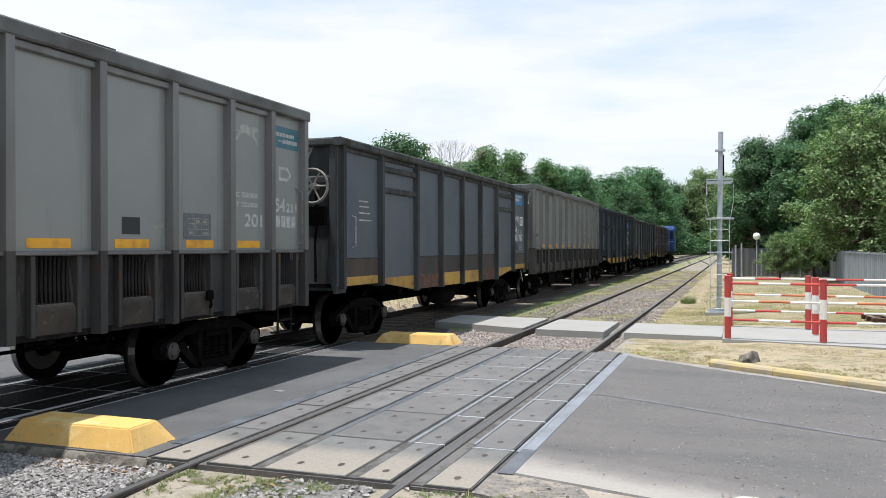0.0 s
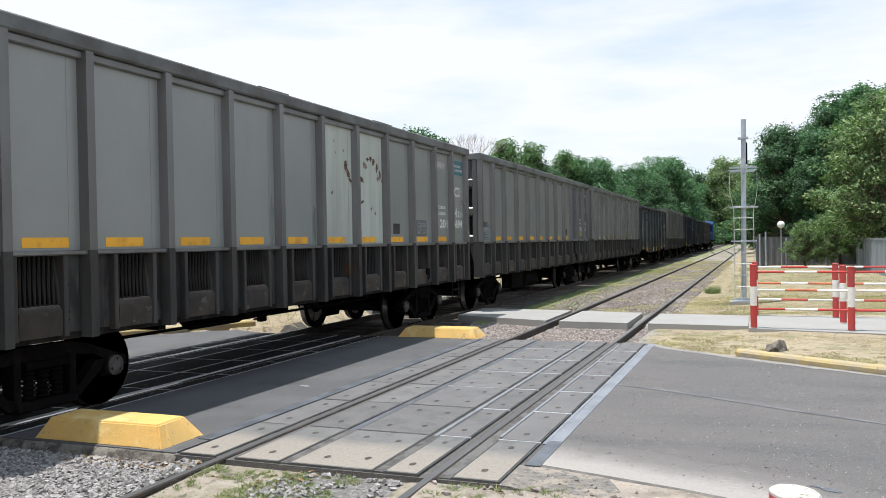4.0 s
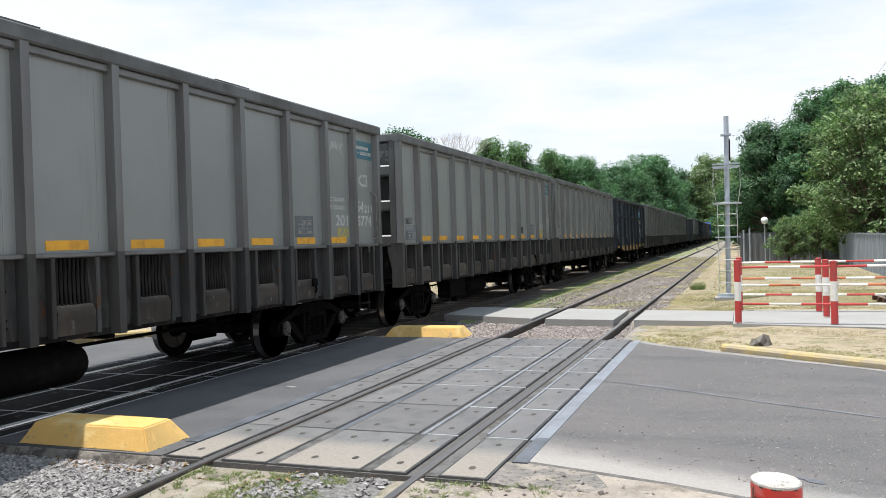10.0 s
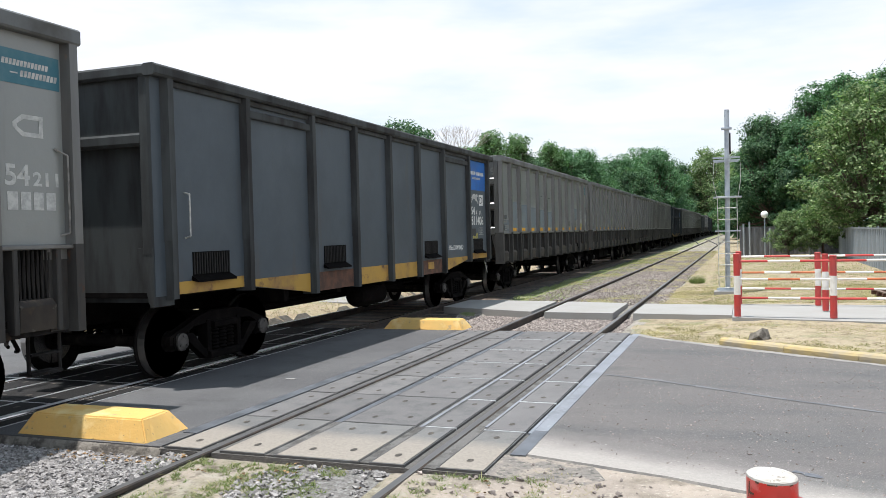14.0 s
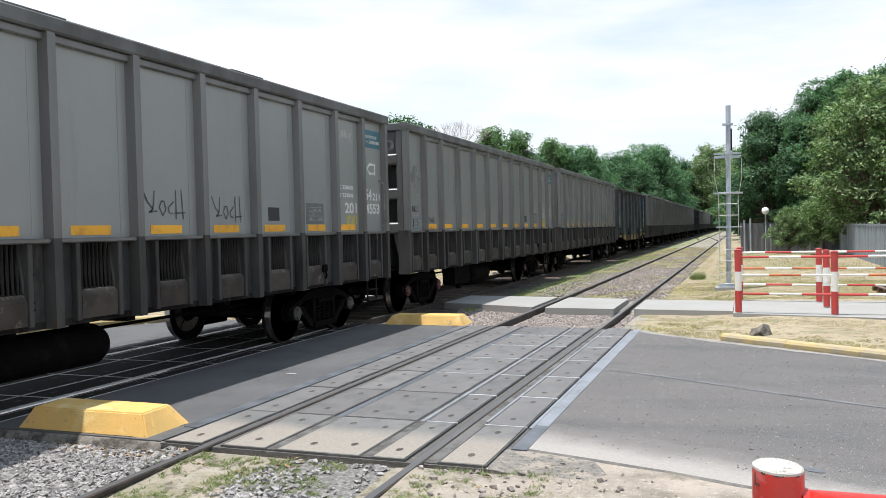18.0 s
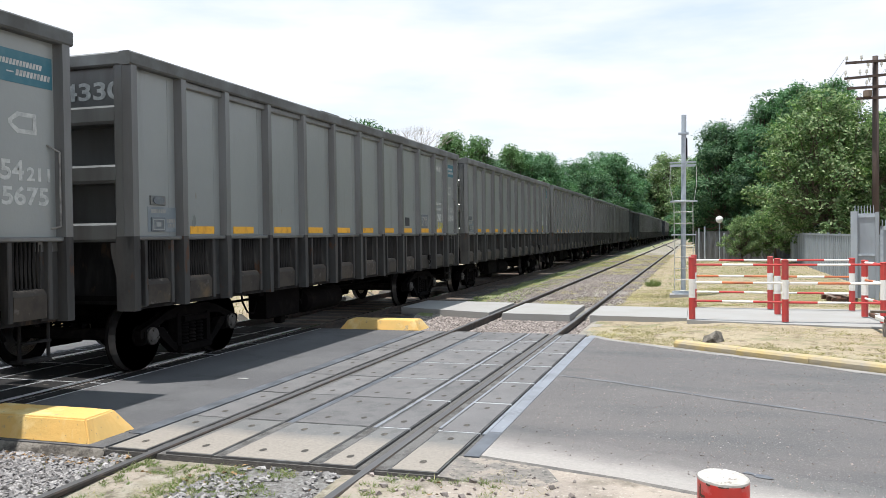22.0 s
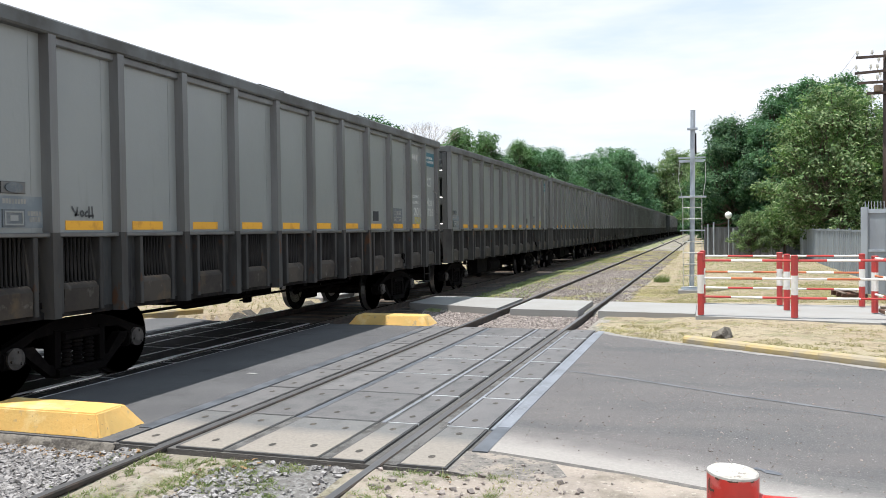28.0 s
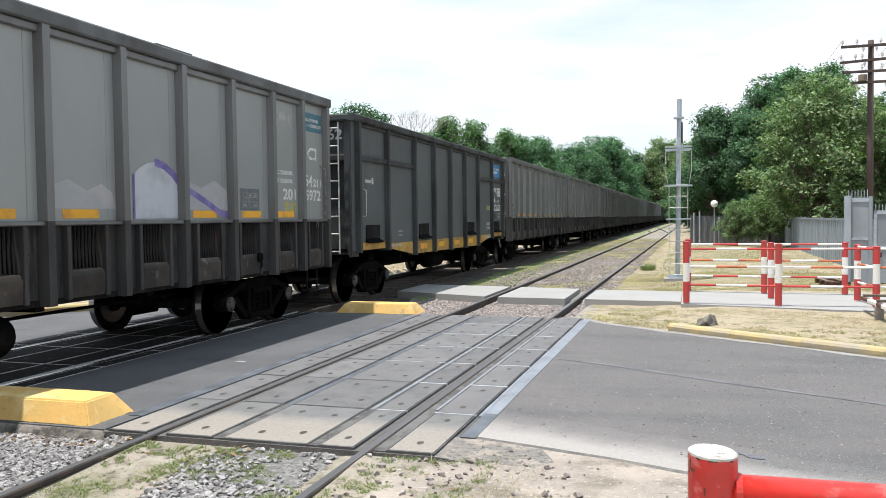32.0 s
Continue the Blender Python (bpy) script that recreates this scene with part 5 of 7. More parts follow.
def make_grey(turned=False):
    w = thing("gondola_wagon", "grey ribbed steel gondola wagon, grimy and shade-darkened below the waist", "wagon", "grey wagons of the train")
    gear_at = pose(0, -12.66, 0, 0, 0, 180) if turned else pose(0, 0, 0)
    L = 12.66
    for x0, x1 in ((1.425, 1.458), (-1.458, -1.425)):
        part("side_wall", Build().box(x0, x1, -L + 0.05, -0.03, 1.60, 3.50), ["grey_paint"], w)
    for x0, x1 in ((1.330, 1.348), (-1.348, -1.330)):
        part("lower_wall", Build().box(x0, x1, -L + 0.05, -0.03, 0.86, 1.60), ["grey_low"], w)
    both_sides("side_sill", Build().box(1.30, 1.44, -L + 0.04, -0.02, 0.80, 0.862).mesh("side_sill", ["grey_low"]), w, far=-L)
    rail = (Build().box(1.415, 1.565, -L - 0.02, 0.02, 3.485, 3.635, 0, 0.018).box(-1.565, -1.415, -L - 0.02, 0.02, 3.485, 3.635, 0, 0.018)
            .box(-1.415, 1.415, -L - 0.02, -L + 0.13, 3.485, 3.635, 0, 0.018).box(-1.415, 1.415, -0.13, 0.02, 3.485, 3.635, 0, 0.018))
    for y in (-4.3, -7.6):
        rail.box(1.44, 1.55, y - 0.35, y + 0.35, 3.634, 3.647)
    part("top_rail", rail, ["top_rail"], w, "dark grimy top rail")
    both_sides("waist_rail", Build().box(1.39, 1.525, -L + 0.04, -0.03, 1.575, 1.622, 0, 0.01).mesh("waist_rail", ["grey_post"]), w, far=-L)
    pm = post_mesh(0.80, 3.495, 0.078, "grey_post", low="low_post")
    seam = Build().box(1.455, 1.4605, -0.006, 0.006, 1.63, 3.47).mesh("seam", ["grey_paint"])
    for y in GREY_POSTS:
        both_sides("post", pm, w, y)
    for y in GREY_POSTS[1:-1]:
        part("seam", seam, None, w, "", pose(0, y - 0.20, 0))
    stripe = Build().box(1.456, 1.4615, -0.26, 0.26, 1.645, 1.738).mesh("stripe", ["orange"])
    wide, slim = vent_mesh(0.47), vent_mesh(0.40)
    for i in range(12):
        c = (GREY_POSTS[i] + GREY_POSTS[i + 1]) / 2
        me = slim if i in (0, 11) else wide
        v = c + VENT_SHIFT.get(i, 0.0)
        both_sides("vent_grille", me, w, v)
        hw = (0.40 if i in (0, 11) else 0.47) / 2 + 0.067
        for p0, p1 in ((GREY_POSTS[i + 1] + 0.075, v - hw), (v + hw, GREY_POSTS[i] - 0.075)):
            if p1 - p0 > 0.07:
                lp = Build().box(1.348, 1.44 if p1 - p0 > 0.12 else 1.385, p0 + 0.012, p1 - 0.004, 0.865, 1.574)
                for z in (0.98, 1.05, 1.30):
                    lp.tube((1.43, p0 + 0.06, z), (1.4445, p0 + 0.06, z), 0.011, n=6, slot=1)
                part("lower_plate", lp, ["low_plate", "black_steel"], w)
        if 1 <= i <= 10:
            both_sides("header_strip", Build().box(1.458, 1.508, GREY_POSTS[i + 1] + 0.05, GREY_POSTS[i] - 0.05, 3.405, 3.487, 0, 0.012).mesh("header_strip", ["grey_post"]), w, 0.0, far=-L)
        if 1 <= i <= 10:
            part("stripe", stripe, None, w, "orange painted stripe", pose(0, c - (0.05 if 2 < i < 10 else 0.0), 0))
            part("stripe", stripe, None, w, "orange painted stripe", pose(0, c, 0, 0, 0, 180))
    ribs = [(2.86, 3.06), (2.21, 2.41), (1.56, 1.77)]
    end_wall(w, 0.0, 1, "grey_post", "grey_post", 3.49, ribs)
    end_wall(w, -L, -1, "grey_post", "grey_post", 3.49, ribs)
    part("floor", Build().box(-1.42, 1.42, -L + 0.1, -0.1, 0.90, 0.96), ["black_steel"], w)
    part("brake_box", Build().box(0.95, 1.25, -9.30, -8.25, 0.36, 0.80, 0, 0.02), ["black_steel"], w, at=gear_at)
    part("air_tank", Build().lathe([(0.05, -7.85), (0.17, -7.80), (0.21, -7.72), (0.21, -6.52), (0.17, -6.44), (0.05, -6.39)], 1, (1.02, 0, 0.52), 20)
         .box(0.9, 1.1, -7.6, -7.52, 0.5, 0.85).box(0.9, 1.1, -6.7, -6.62, 0.5, 0.85), ["black_steel"], w, at=gear_at)
    part("brake_pipe", Build().path([(1.20, -8.18, 0.82), (1.20, -8.18, 0.62), (1.18, -8.05, 0.50), (1.05, -7.98, 0.50)], 0.018, 6).box(1.12, 1.26, -8.24, -8.12, 0.74, 0.82), ["black_steel"], w, at=gear_at)
    for y0, y1 in ((-9.34, -9.75), (-8.22, -7.9)):
        part("hose", Build().path([(1.1, y0, 0.62), (1.13, y0 + 0.3 * (y1 - y0), 0.47), (1.14, y0 + 0.75 * (y1 - y0), 0.50), (1.12, y1, 0.66), (1.1, y1, 0.84)], 0.014, 6), ["black_steel"], w, at=gear_at)
    part("valve", Build().box(1.05, 1.17, -8.72, -8.58, 0.24, 0.37, 0, 0.02).tube((1.11, -8.65, 0.30), (1.11, -8.40, 0.30), 0.018, n=8), ["black_steel"], w, at=gear_at)
    part("handrail", Build().path([(1.46, -0.20, 1.70), (1.52, -0.14, 1.72), (1.52, -0.14, 2.44), (1.46, -0.24, 2.50)], 0.010, 6), ["galv_old"], w)
    part("step", Build().path([(1.30, -0.10, 0.82), (1.30, -0.10, 0.44), (1.30, -0.46, 0.44), (1.30, -0.46, 0.82)], 0.018, 6).box(1.18, 1.34, -0.46, -0.10, 0.42, 0.445).box(1.26, 1.34, -0.46, -0.10, 0.60, 0.62), ["grey_low"], w)
    part("tie_ring", Build().box(1.505, 1.535, -2.42, -2.30, 1.02, 1.14, 0, 0.02).path([(1.53, -2.36, 1.04), (1.55, -2.36, 0.98), (1.53, -2.36, 0.93)], 0.014, 6), ["black_steel"], w)
    # data plates at the trailing end
    part("data_plate", Build().box(1.456, 1.462, -12.290, -11.770, 1.665, 1.955), ["plate_faint"], w, "blue-grey painted data field")
    dp = part("frame_plate", Build().box(1.462, 1.474, -12.240, -11.990, 1.675, 1.835), ["plate"], w, "dark square data plate")
    part("plate_frame", Build().box(1.474, 1.480, -12.220, -12.010, 1.69, 1.705).box(1.474, 1.480, -12.220, -12.010, 1.805, 1.82).box(1.474, 1.480, -12.220, -12.205, 1.705, 1.805)
         .box(1.474, 1.480, -12.025, -12.010, 1.705, 1.805).box(1.474, 1.478, -12.160, -12.070, 1.73, 1.78), ["grey_paint"], dp)
    bl = part("builder_plate", Build().box(1.456, 1.474, -12.250, -11.980, 1.975, 2.085, 0, 0.006), ["grey_post"], w, "cast plate with an oval")
    part("oval_badge", Build().prism([(-12.115 + 0.10 * math.cos(k * math.tau / 14), 2.03 + 0.046 * math.sin(k * math.tau / 14)) for k in range(14)], 1.474, 1.488, 0), ["plate"], bl)
    for z, y0, n in ((1.885, -12.230, 8), (1.775, -11.950, 5), (1.72, -11.930, 4)):
        part("small_lettering", letters(y0, z, n, 0.026, 0.045, 1.462), ["ghost_mark"], w, kind="stuff")
    running_gear(w, L)
    return w


def bars(parent, name, mat, rects, x, label=""):
    if "lettering" in name or name in ("stencil", "maker_mark"):
        # each run of unreadable writing is a bar of its own
        for y0, y1, z0, z1 in rects:
            part(name, Build().box(x, x + 0.003, y0, y1, z0, z1), [mat], parent, label)
        return
    b = Build()
    for y0, y1, z0, z1 in rects:
        b.box(x, x + 0.003, y0, y1, z0, z1)
    return part(name, b, [mat], parent, label)


def hound(parent, y, z, s, mat, x):
    """A white running-animal emblem as one plain flat shape."""
    ring = [(0.0, 0.27), (0.16, 0.31), (0.30, 0.42), (0.46, 0.45), (0.66, 0.41), (0.80, 0.45), (0.88, 0.45), (1.0, 0.36), (0.99, 0.33), (0.86, 0.34), (0.82, 0.24), (0.92, 0.16),
            (1.0, 0.03), (0.95, 0.02), (0.84, 0.13), (0.68, 0.17), (0.52, 0.23), (0.36, 0.25), (0.24, 0.19), (0.10, 0.05), (0.02, 0.02), (0.0, 0.06), (0.10, 0.13), (0.17, 0.25)]
    b = Build()
    ring = [(y + a * s, z + c * s) for a, c in ring]
    pts = [(x + 0.003, p, q) for p, q in ring]
    b.add(pts, [tuple(range(len(pts)))][0:1])
    b.f[0] = tuple(reversed(b.f[0]))
    return part("emblem", b, [mat], parent, "white animal emblem")


def badge_box(parent, y, z, w, h, mat, x):
    """A pale square with a dark rounded letter-like outline in it."""
    bg = part("badge", Build().box(x, x + 0.003, y, y + w, z, z + h), [mat], parent, "pale square badge")
    outer = [(0.14, 0.18), (0.52, 0.18), (0.84, 0.38), (0.84, 0.62), (0.52, 0.82), (0.14, 0.82)]
    inner = [(0.24, 0.28), (0.50, 0.28), (0.73, 0.42), (0.73, 0.58), (0.50, 0.72), (0.24, 0.72)]
    b = Build()
    for k in range(6):
        q = [outer[k], outer[(k + 1) % 6], inner[(k + 1) % 6], inner[k]]
        b.add([(x + 0.0045, y + p * w, z + r * h) for p, r in q], [(0, 1, 2, 3)])
    part("badge_outline", b, ["plate"], bg)


def mark_grey(w, number, mark="pale_mark", teal=True, square=True, r20=True, year="201", back="", repainted=False, forward=False, back_mark="ghost_mark"):
    x = 1.4625 if repainted else 1.459
    if teal:
        lab = part("label_panel", Build().box(x, x + 0.003, -0.81, -0.155, 3.035, 3.335), ["teal"], w, "faded teal name panel")
        part("lettering", letters(-0.79, 3.195, 13, 0.030, 0.052, x + 0.003, 0.012), ["pale_mark"], lab, kind="stuff")
        part("lettering", letters(-0.60, 3.105, 10, 0.032, 0.056, x + 0.003, 0.014), ["pale_mark"], lab, kind="stuff")
        part("lettering", Build().box(x + 0.003, x + 0.005, -0.70, -0.62, 3.125, 3.137), ["pale_mark"], lab)
    if not repainted:
        hound(w, -1.76, 2.99, 0.56, "faded_mark", x)
    # an open pentagon outline, pointed towards the rear on most wagons
    outer = [(-0.69, 2.775), (-0.46, 2.775), (-0.36, 2.70), (-0.36, 2.655), (-0.46, 2.58), (-0.69, 2.58)]
    inner = [(-0.645, 2.735), (-0.48, 2.735), (-0.405, 2.69), (-0.405, 2.665), (-0.48, 2.62), (-0.645, 2.62)]
    b = Build()
    for k in range(6):
        q = [outer[k], inner[k], inner[(k + 1) % 6], outer[(k + 1) % 6]]
        b.add([(x + 0.002, p if forward else -1.05 - p, r) for p, r in q], [(0, 1, 2, 3)] if forward else [(3, 2, 1, 0)])
    part("badge", b, [mark], w)
    if repainted:
        words("54", 0.19, mark, w, -0.79, 2.14, x, 0.26)
        words("211", 0.12, mark, w, -0.50, 2.15, x, 0.26)
        bars(w, "small_lettering", mark, [(-0.76, -0.32, 3.20, 3.225), (-0.70, -0.42, 3.14, 3.16)], x)
        bars(w, "small_lettering", "ghost_mark", [(-0.74, -0.36, 1.68 + 0.065 * k, 1.705 + 0.065 * k) for k in range(3)], x)
        for k in range(3):
            part("red_scrawl", Build().box(x, x + 0.003, -0.76 + 0.14 * k, -0.70 + 0.14 * k, 2.86 + 0.02 * k, 3.04), ["bare_rust"], w, "dull red stencil remains")
    else:
        words("54", 0.185, mark, w, -0.79, 2.15, x, 0.27)
        words("2", 0.125, mark, w, -0.49, 2.15, x, 0.10)
        words("11", 0.125, mark, w, -0.35, 2.15, x, 0.15)
    if number:
        words(number, 0.165, mark, w, -0.78, 1.925, x, 0.555 if len(number) > 3 else 0.42)
    else:
        for k in range(4):
            bars(w, "number_bar", mark, [(-0.77 + 0.14 * k, -0.66 + 0.14 * k, 1.93, 2.09)], x)
    words(year, 0.165, mark, w, -1.53, 1.925, x, 0.42)
    words("C 52800K", 0.062, mark, w, -1.72, 2.30, x, 0.52)
    words("T 23200K", 0.062, mark, w, -1.72, 2.175, x, 0.52)
    if r20:
        words("R20", 0.145, "yellow_mark", w, -1.47, 1.745, x, 0.37)
    if square:
        sq = part("black_square", Build().box(x, x + 0.003, -3.77, -3.50, 1.79, 1.97), ["black_plate"], w)
        if number and int(number) % 3 == 0:
            bars(sq, "stencil", "pale_mark", [(-3.73, -3.65, 1.88, 1.91), (-3.61, -3.53, 1.89, 1.92), (-3.61, -3.575, 1.83, 1.875)], x + 0.004)
    if repainted:
        return
    gp = part("chart_plate", Build().box(x, x + 0.003, -2.77, -2.25, 1.745, 2.05), ["plate"], w, "dark blue-grey painted inspection chart")
    grid = [(-2.70, -2.30, z, z + 0.008) for z in (1.79, 1.86, 1.925, 1.985)] + [(y, y + 0.008, 1.79, 1.985) for y in (-2.70, -2.58, -2.44, -2.308)]
    bars(gp, "chart_grid", "ghost_mark", grid + [(-2.41, -2.33, 1.94, 1.97), (-2.55, -2.47, 1.94, 1.97), (-2.67, -2.60, 1.805, 1.835), (-2.42, -2.32, 1.805, 1.83)], x + 0.004)
    if back:
        # read from behind the train
        ob = words(back, 0.19, back_mark, w, 0, 0, 0, 0.30 * len(back) * 0.62)
        ob.matrix_basis = pose(0.48, -12.66 + 0.044, 3.14, 90, 0, 0)


def make_slate(paint="slate_paint", post="slate_post", label="dark slate gondola wagon with a yellow sill band", top=3.405, SLATE_POSTS=SLATE_POSTS, L=12.48, rusty=True, vents=(0, 2, 5, 7), low_bands=()):
    w = thing("slate_wagon", label, "wagon", "slate wagons of the train")
    P = SLATE_POSTS
    prof = [(-L + 0.03, 1.02), (P[7], 1.02), (P[6], 0.82), (P[2], 0.82), (P[1], 1.02), (-0.03, 1.02), (-0.03, top - 0.11), (-L + 0.03, top - 0.11)]
    for x0, x1 in ((1.425, 1.458), (-1.458, -1.425)):
        part("side_wall", Build().prism(prof, x0, x1, 0), [paint], w)
    part("top_rail", Build().box(1.41, 1.575, -L - 0.03, 0.03, top - 0.13, top, 0, 0.025).box(-1.575, -1.41, -L - 0.03, 0.03, top - 0.13, top, 0, 0.025)
         .box(-1.41, 1.41, -L - 0.03, -L + 0.12, top - 0.13, top, 0, 0.025).box(-1.41, 1.41, -0.12, 0.03, top - 0.13, top, 0, 0.025), [post], w)
    for i, y in enumerate(SLATE_POSTS):
        low = 0.98 if i in (0, 8) else (0.97 if i in (1, 7) else 0.80)
        both_sides("post", post_mesh(low, top - 0.12, 0.075, post), w, y)
    for i in range(8):
        a, c = SLATE_POSTS[i + 1] + 0.075, SLATE_POSTS[i] - 0.075
        part("header_strip", Build().box(1.459, 1.500, a, c, top - 0.20, top - 0.132, 0, 0.01), [post], w)
        b0, b1 = [(1.02, 1.02), (0.825, 1.02), (0.82, 0.82), (0.82, 0.82), (0.82, 0.82), (0.82, 0.82), (1.02, 0.825), (1.02, 1.02)][i]
        t = 1.16 if i in (0, 7) else 1.10
        part("sill_band", Build().prism([(a, b0), (c, b1), (c, t), (a, t)], 1.459, 1.464, 0), ["rust" if rusty and i in (2, 5) else "sill_yellow"], w,
             "rusty sill plate" if rusty and i in (2, 5) else "dirty yellow sill band")
        if i in low_bands:
            part("lower_panel", Build().box(1.459, 1.463, a, c, t + 0.004, 1.46), ["dark_paint"], w, "dark brown unpainted lower panel")
            part("waist_bar", Build().box(1.459, 1.475, a, c, 1.455, 1.475), [post], w)
        if i in vents:
            m = (a + c) / 2 + 0.02
            # flat black sheet on the wall paints the shade inside the vent
            v = part("vent", Build().box(1.459, 1.463, m - 0.36, m + 0.36, 1.19, 1.49), ["recess_shade"], w, "black vent grille")
            lo = Build()
            for k in range(15):
                y = m - 0.34 + k * 0.0485
                lo.box(1.463, 1.475, y - 0.008, y + 0.008, 1.23, 1.48)
            part("grille", lo, ["grille"], v)
            part("canopy", Build().prism([(1.46, 1.16), (1.55, 1.14), (1.55, 1.16), (1.46, 1.215)], m - 0.38, m + 0.38, 1), ["black_steel"], v)
            if i == 2 and rusty:
                part("yellow_patch", Build().box(1.4655, 1.468, m - 0.2, m + 0.12, 0.92, 1.06), ["sill_yellow"], v)
    if not rusty:
        for i in (2, 3, 4, 5):
            m = (SLATE_POSTS[i] + SLATE_POSTS[i + 1]) / 2
            part("orange_patch", Build().box(1.4655, 1.468, m - 0.26, m + 0.22, 0.915, 1.035), ["orange"], w, "orange painted patch")
    ribs = [(2.66, 2.80)]
    end_wall(w, 0.0, 1, post, post, top - 0.13, ribs, 0.95, 0.10)
    end_wall(w, -L, -1, post, post, top - 0.13, ribs, 0.95, 0.10)
    part("floor", Build().box(-1.42, 1.42, -L + 0.1, -0.1, 1.0, 1.06), ["black_steel"], w)
    part("air_tank", Build().lathe([(0.05, -6.6), (0.17, -6.55), (0.20, -6.47), (0.20, -5.6), (0.17, -5.52), (0.05, -5.47)], 1, (0.9, 0, 0.55), 18), ["black_steel"], w)
    part("handrail", Build().path([(1.46, -11.93, 1.65), (1.52, -11.91, 1.67), (1.52, -11.91, 2.15), (1.46, -11.93, 2.17)], 0.010, 6), ["pale_steel"], w)
    part("uncoupling_lever", Build().path([(0.45, 0.02, 0.95), (0.5, 0.12, 0.97), (1.25, 0.12, 0.97), (1.3, 0.12, 0.75), (1.32, 0.14, 0.62)], 0.016, 6), ["pale_steel"], w)
    part("underframe_beam", Build().box(-0.42, 0.42, -L + 3.25, -3.25, 0.50, 0.655, 0, 0.02), ["black_steel"], w)
    running_gear(w, L)
    return w


def cross_bars(w, bays, z, SLATE_POSTS=SLATE_POSTS, mat="slate_post"):
    for i in bays:
        a, c = SLATE_POSTS[i + 1] + 0.06, SLATE_POSTS[i] - 0.06
        part("cross_bar", Build().box(1.457, 1.515, a, c, z - 0.05, z + 0.05, 0, 0.012), [mat], w)


def mark_slate(w, number, full, big="white_mark", dy=0.0, low=False):
    x = 1.459
    if full:
        lab = part("label_panel", Build().box(x, x + 0.003, -1.68, -0.34, 2.64, 3.39), ["blue_label"], w, "bright blue name panel")
        bars(lab, "lettering", "white_mark", [], x)
        part("lettering", letters(-1.50, 3.00, 6, 0.052, 0.08, x + 0.003), ["white_mark"], lab, kind="stuff")
        part("lettering", letters(-1.05, 3.00, 10, 0.045, 0.08, x + 0.003), ["white_mark"], lab, kind="stuff")
        part("lettering", letters(-1.34, 2.90, 16, 0.03, 0.045, x + 0.003), ["pale_mark"], lab, kind="stuff")
    else:
        lab = part("label_panel", Build().box(x, x + 0.003, -1.38 + dy, -0.46 + dy, 2.88 if not low else 2.70, 3.26 if not low else 3.08), ["cyan_label"], w, "blue name panel with a pale edge")
        dz = -0.17 * low
        bars(lab, "lettering", "white_mark", [(-1.36 + dy, -1.345 + dy, 2.98 + dz, 3.18 + dz)], x + 0.004)
        part("lettering", letters(-1.30 + dy, 3.10 + dz, 17, 0.034, 0.05, x + 0.003, 0, (6,)), ["white_mark"], lab, kind="stuff")
        part("lettering", letters(-1.30 + dy, 2.98 + dz, 6, 0.062, 0.085, x + 0.003), ["white_mark"], lab, kind="stuff")
    hound(w, -1.38 + dy, 2.30, 0.56, "pale_mark", x)
    badge_box(w, -0.75 + dy, 2.28, 0.32, 0.26, big, x)
    words("54", 0.185, big, w, -1.36 + dy, 2.065, x, 0.29)
    words("4", 0.13, big, w, -0.99 + dy, 2.04, x, 0.08)
    words("11", 0.11, big, w, -0.72 + dy, 2.05, x, 0.13)
    words(number, 0.20, big, w, -1.36 + dy, 1.825, x, 0.92)
    part("black_square", Build().box(x, x + 0.003, -1.31 + dy, -1.04 + dy, 1.56, 1.73), ["black_plate"], w)
    bars(w, "chart_grid", "pale_mark", [(-0.80 + dy, -0.48 + dy, 1.58 + 0.055 * k, 1.586 + 0.055 * k) for k in range(4)] + [(-0.80 + dy + 0.106 * k, -0.794 + dy + 0.106 * k, 1.58, 1.75) for k in range(4)], x)


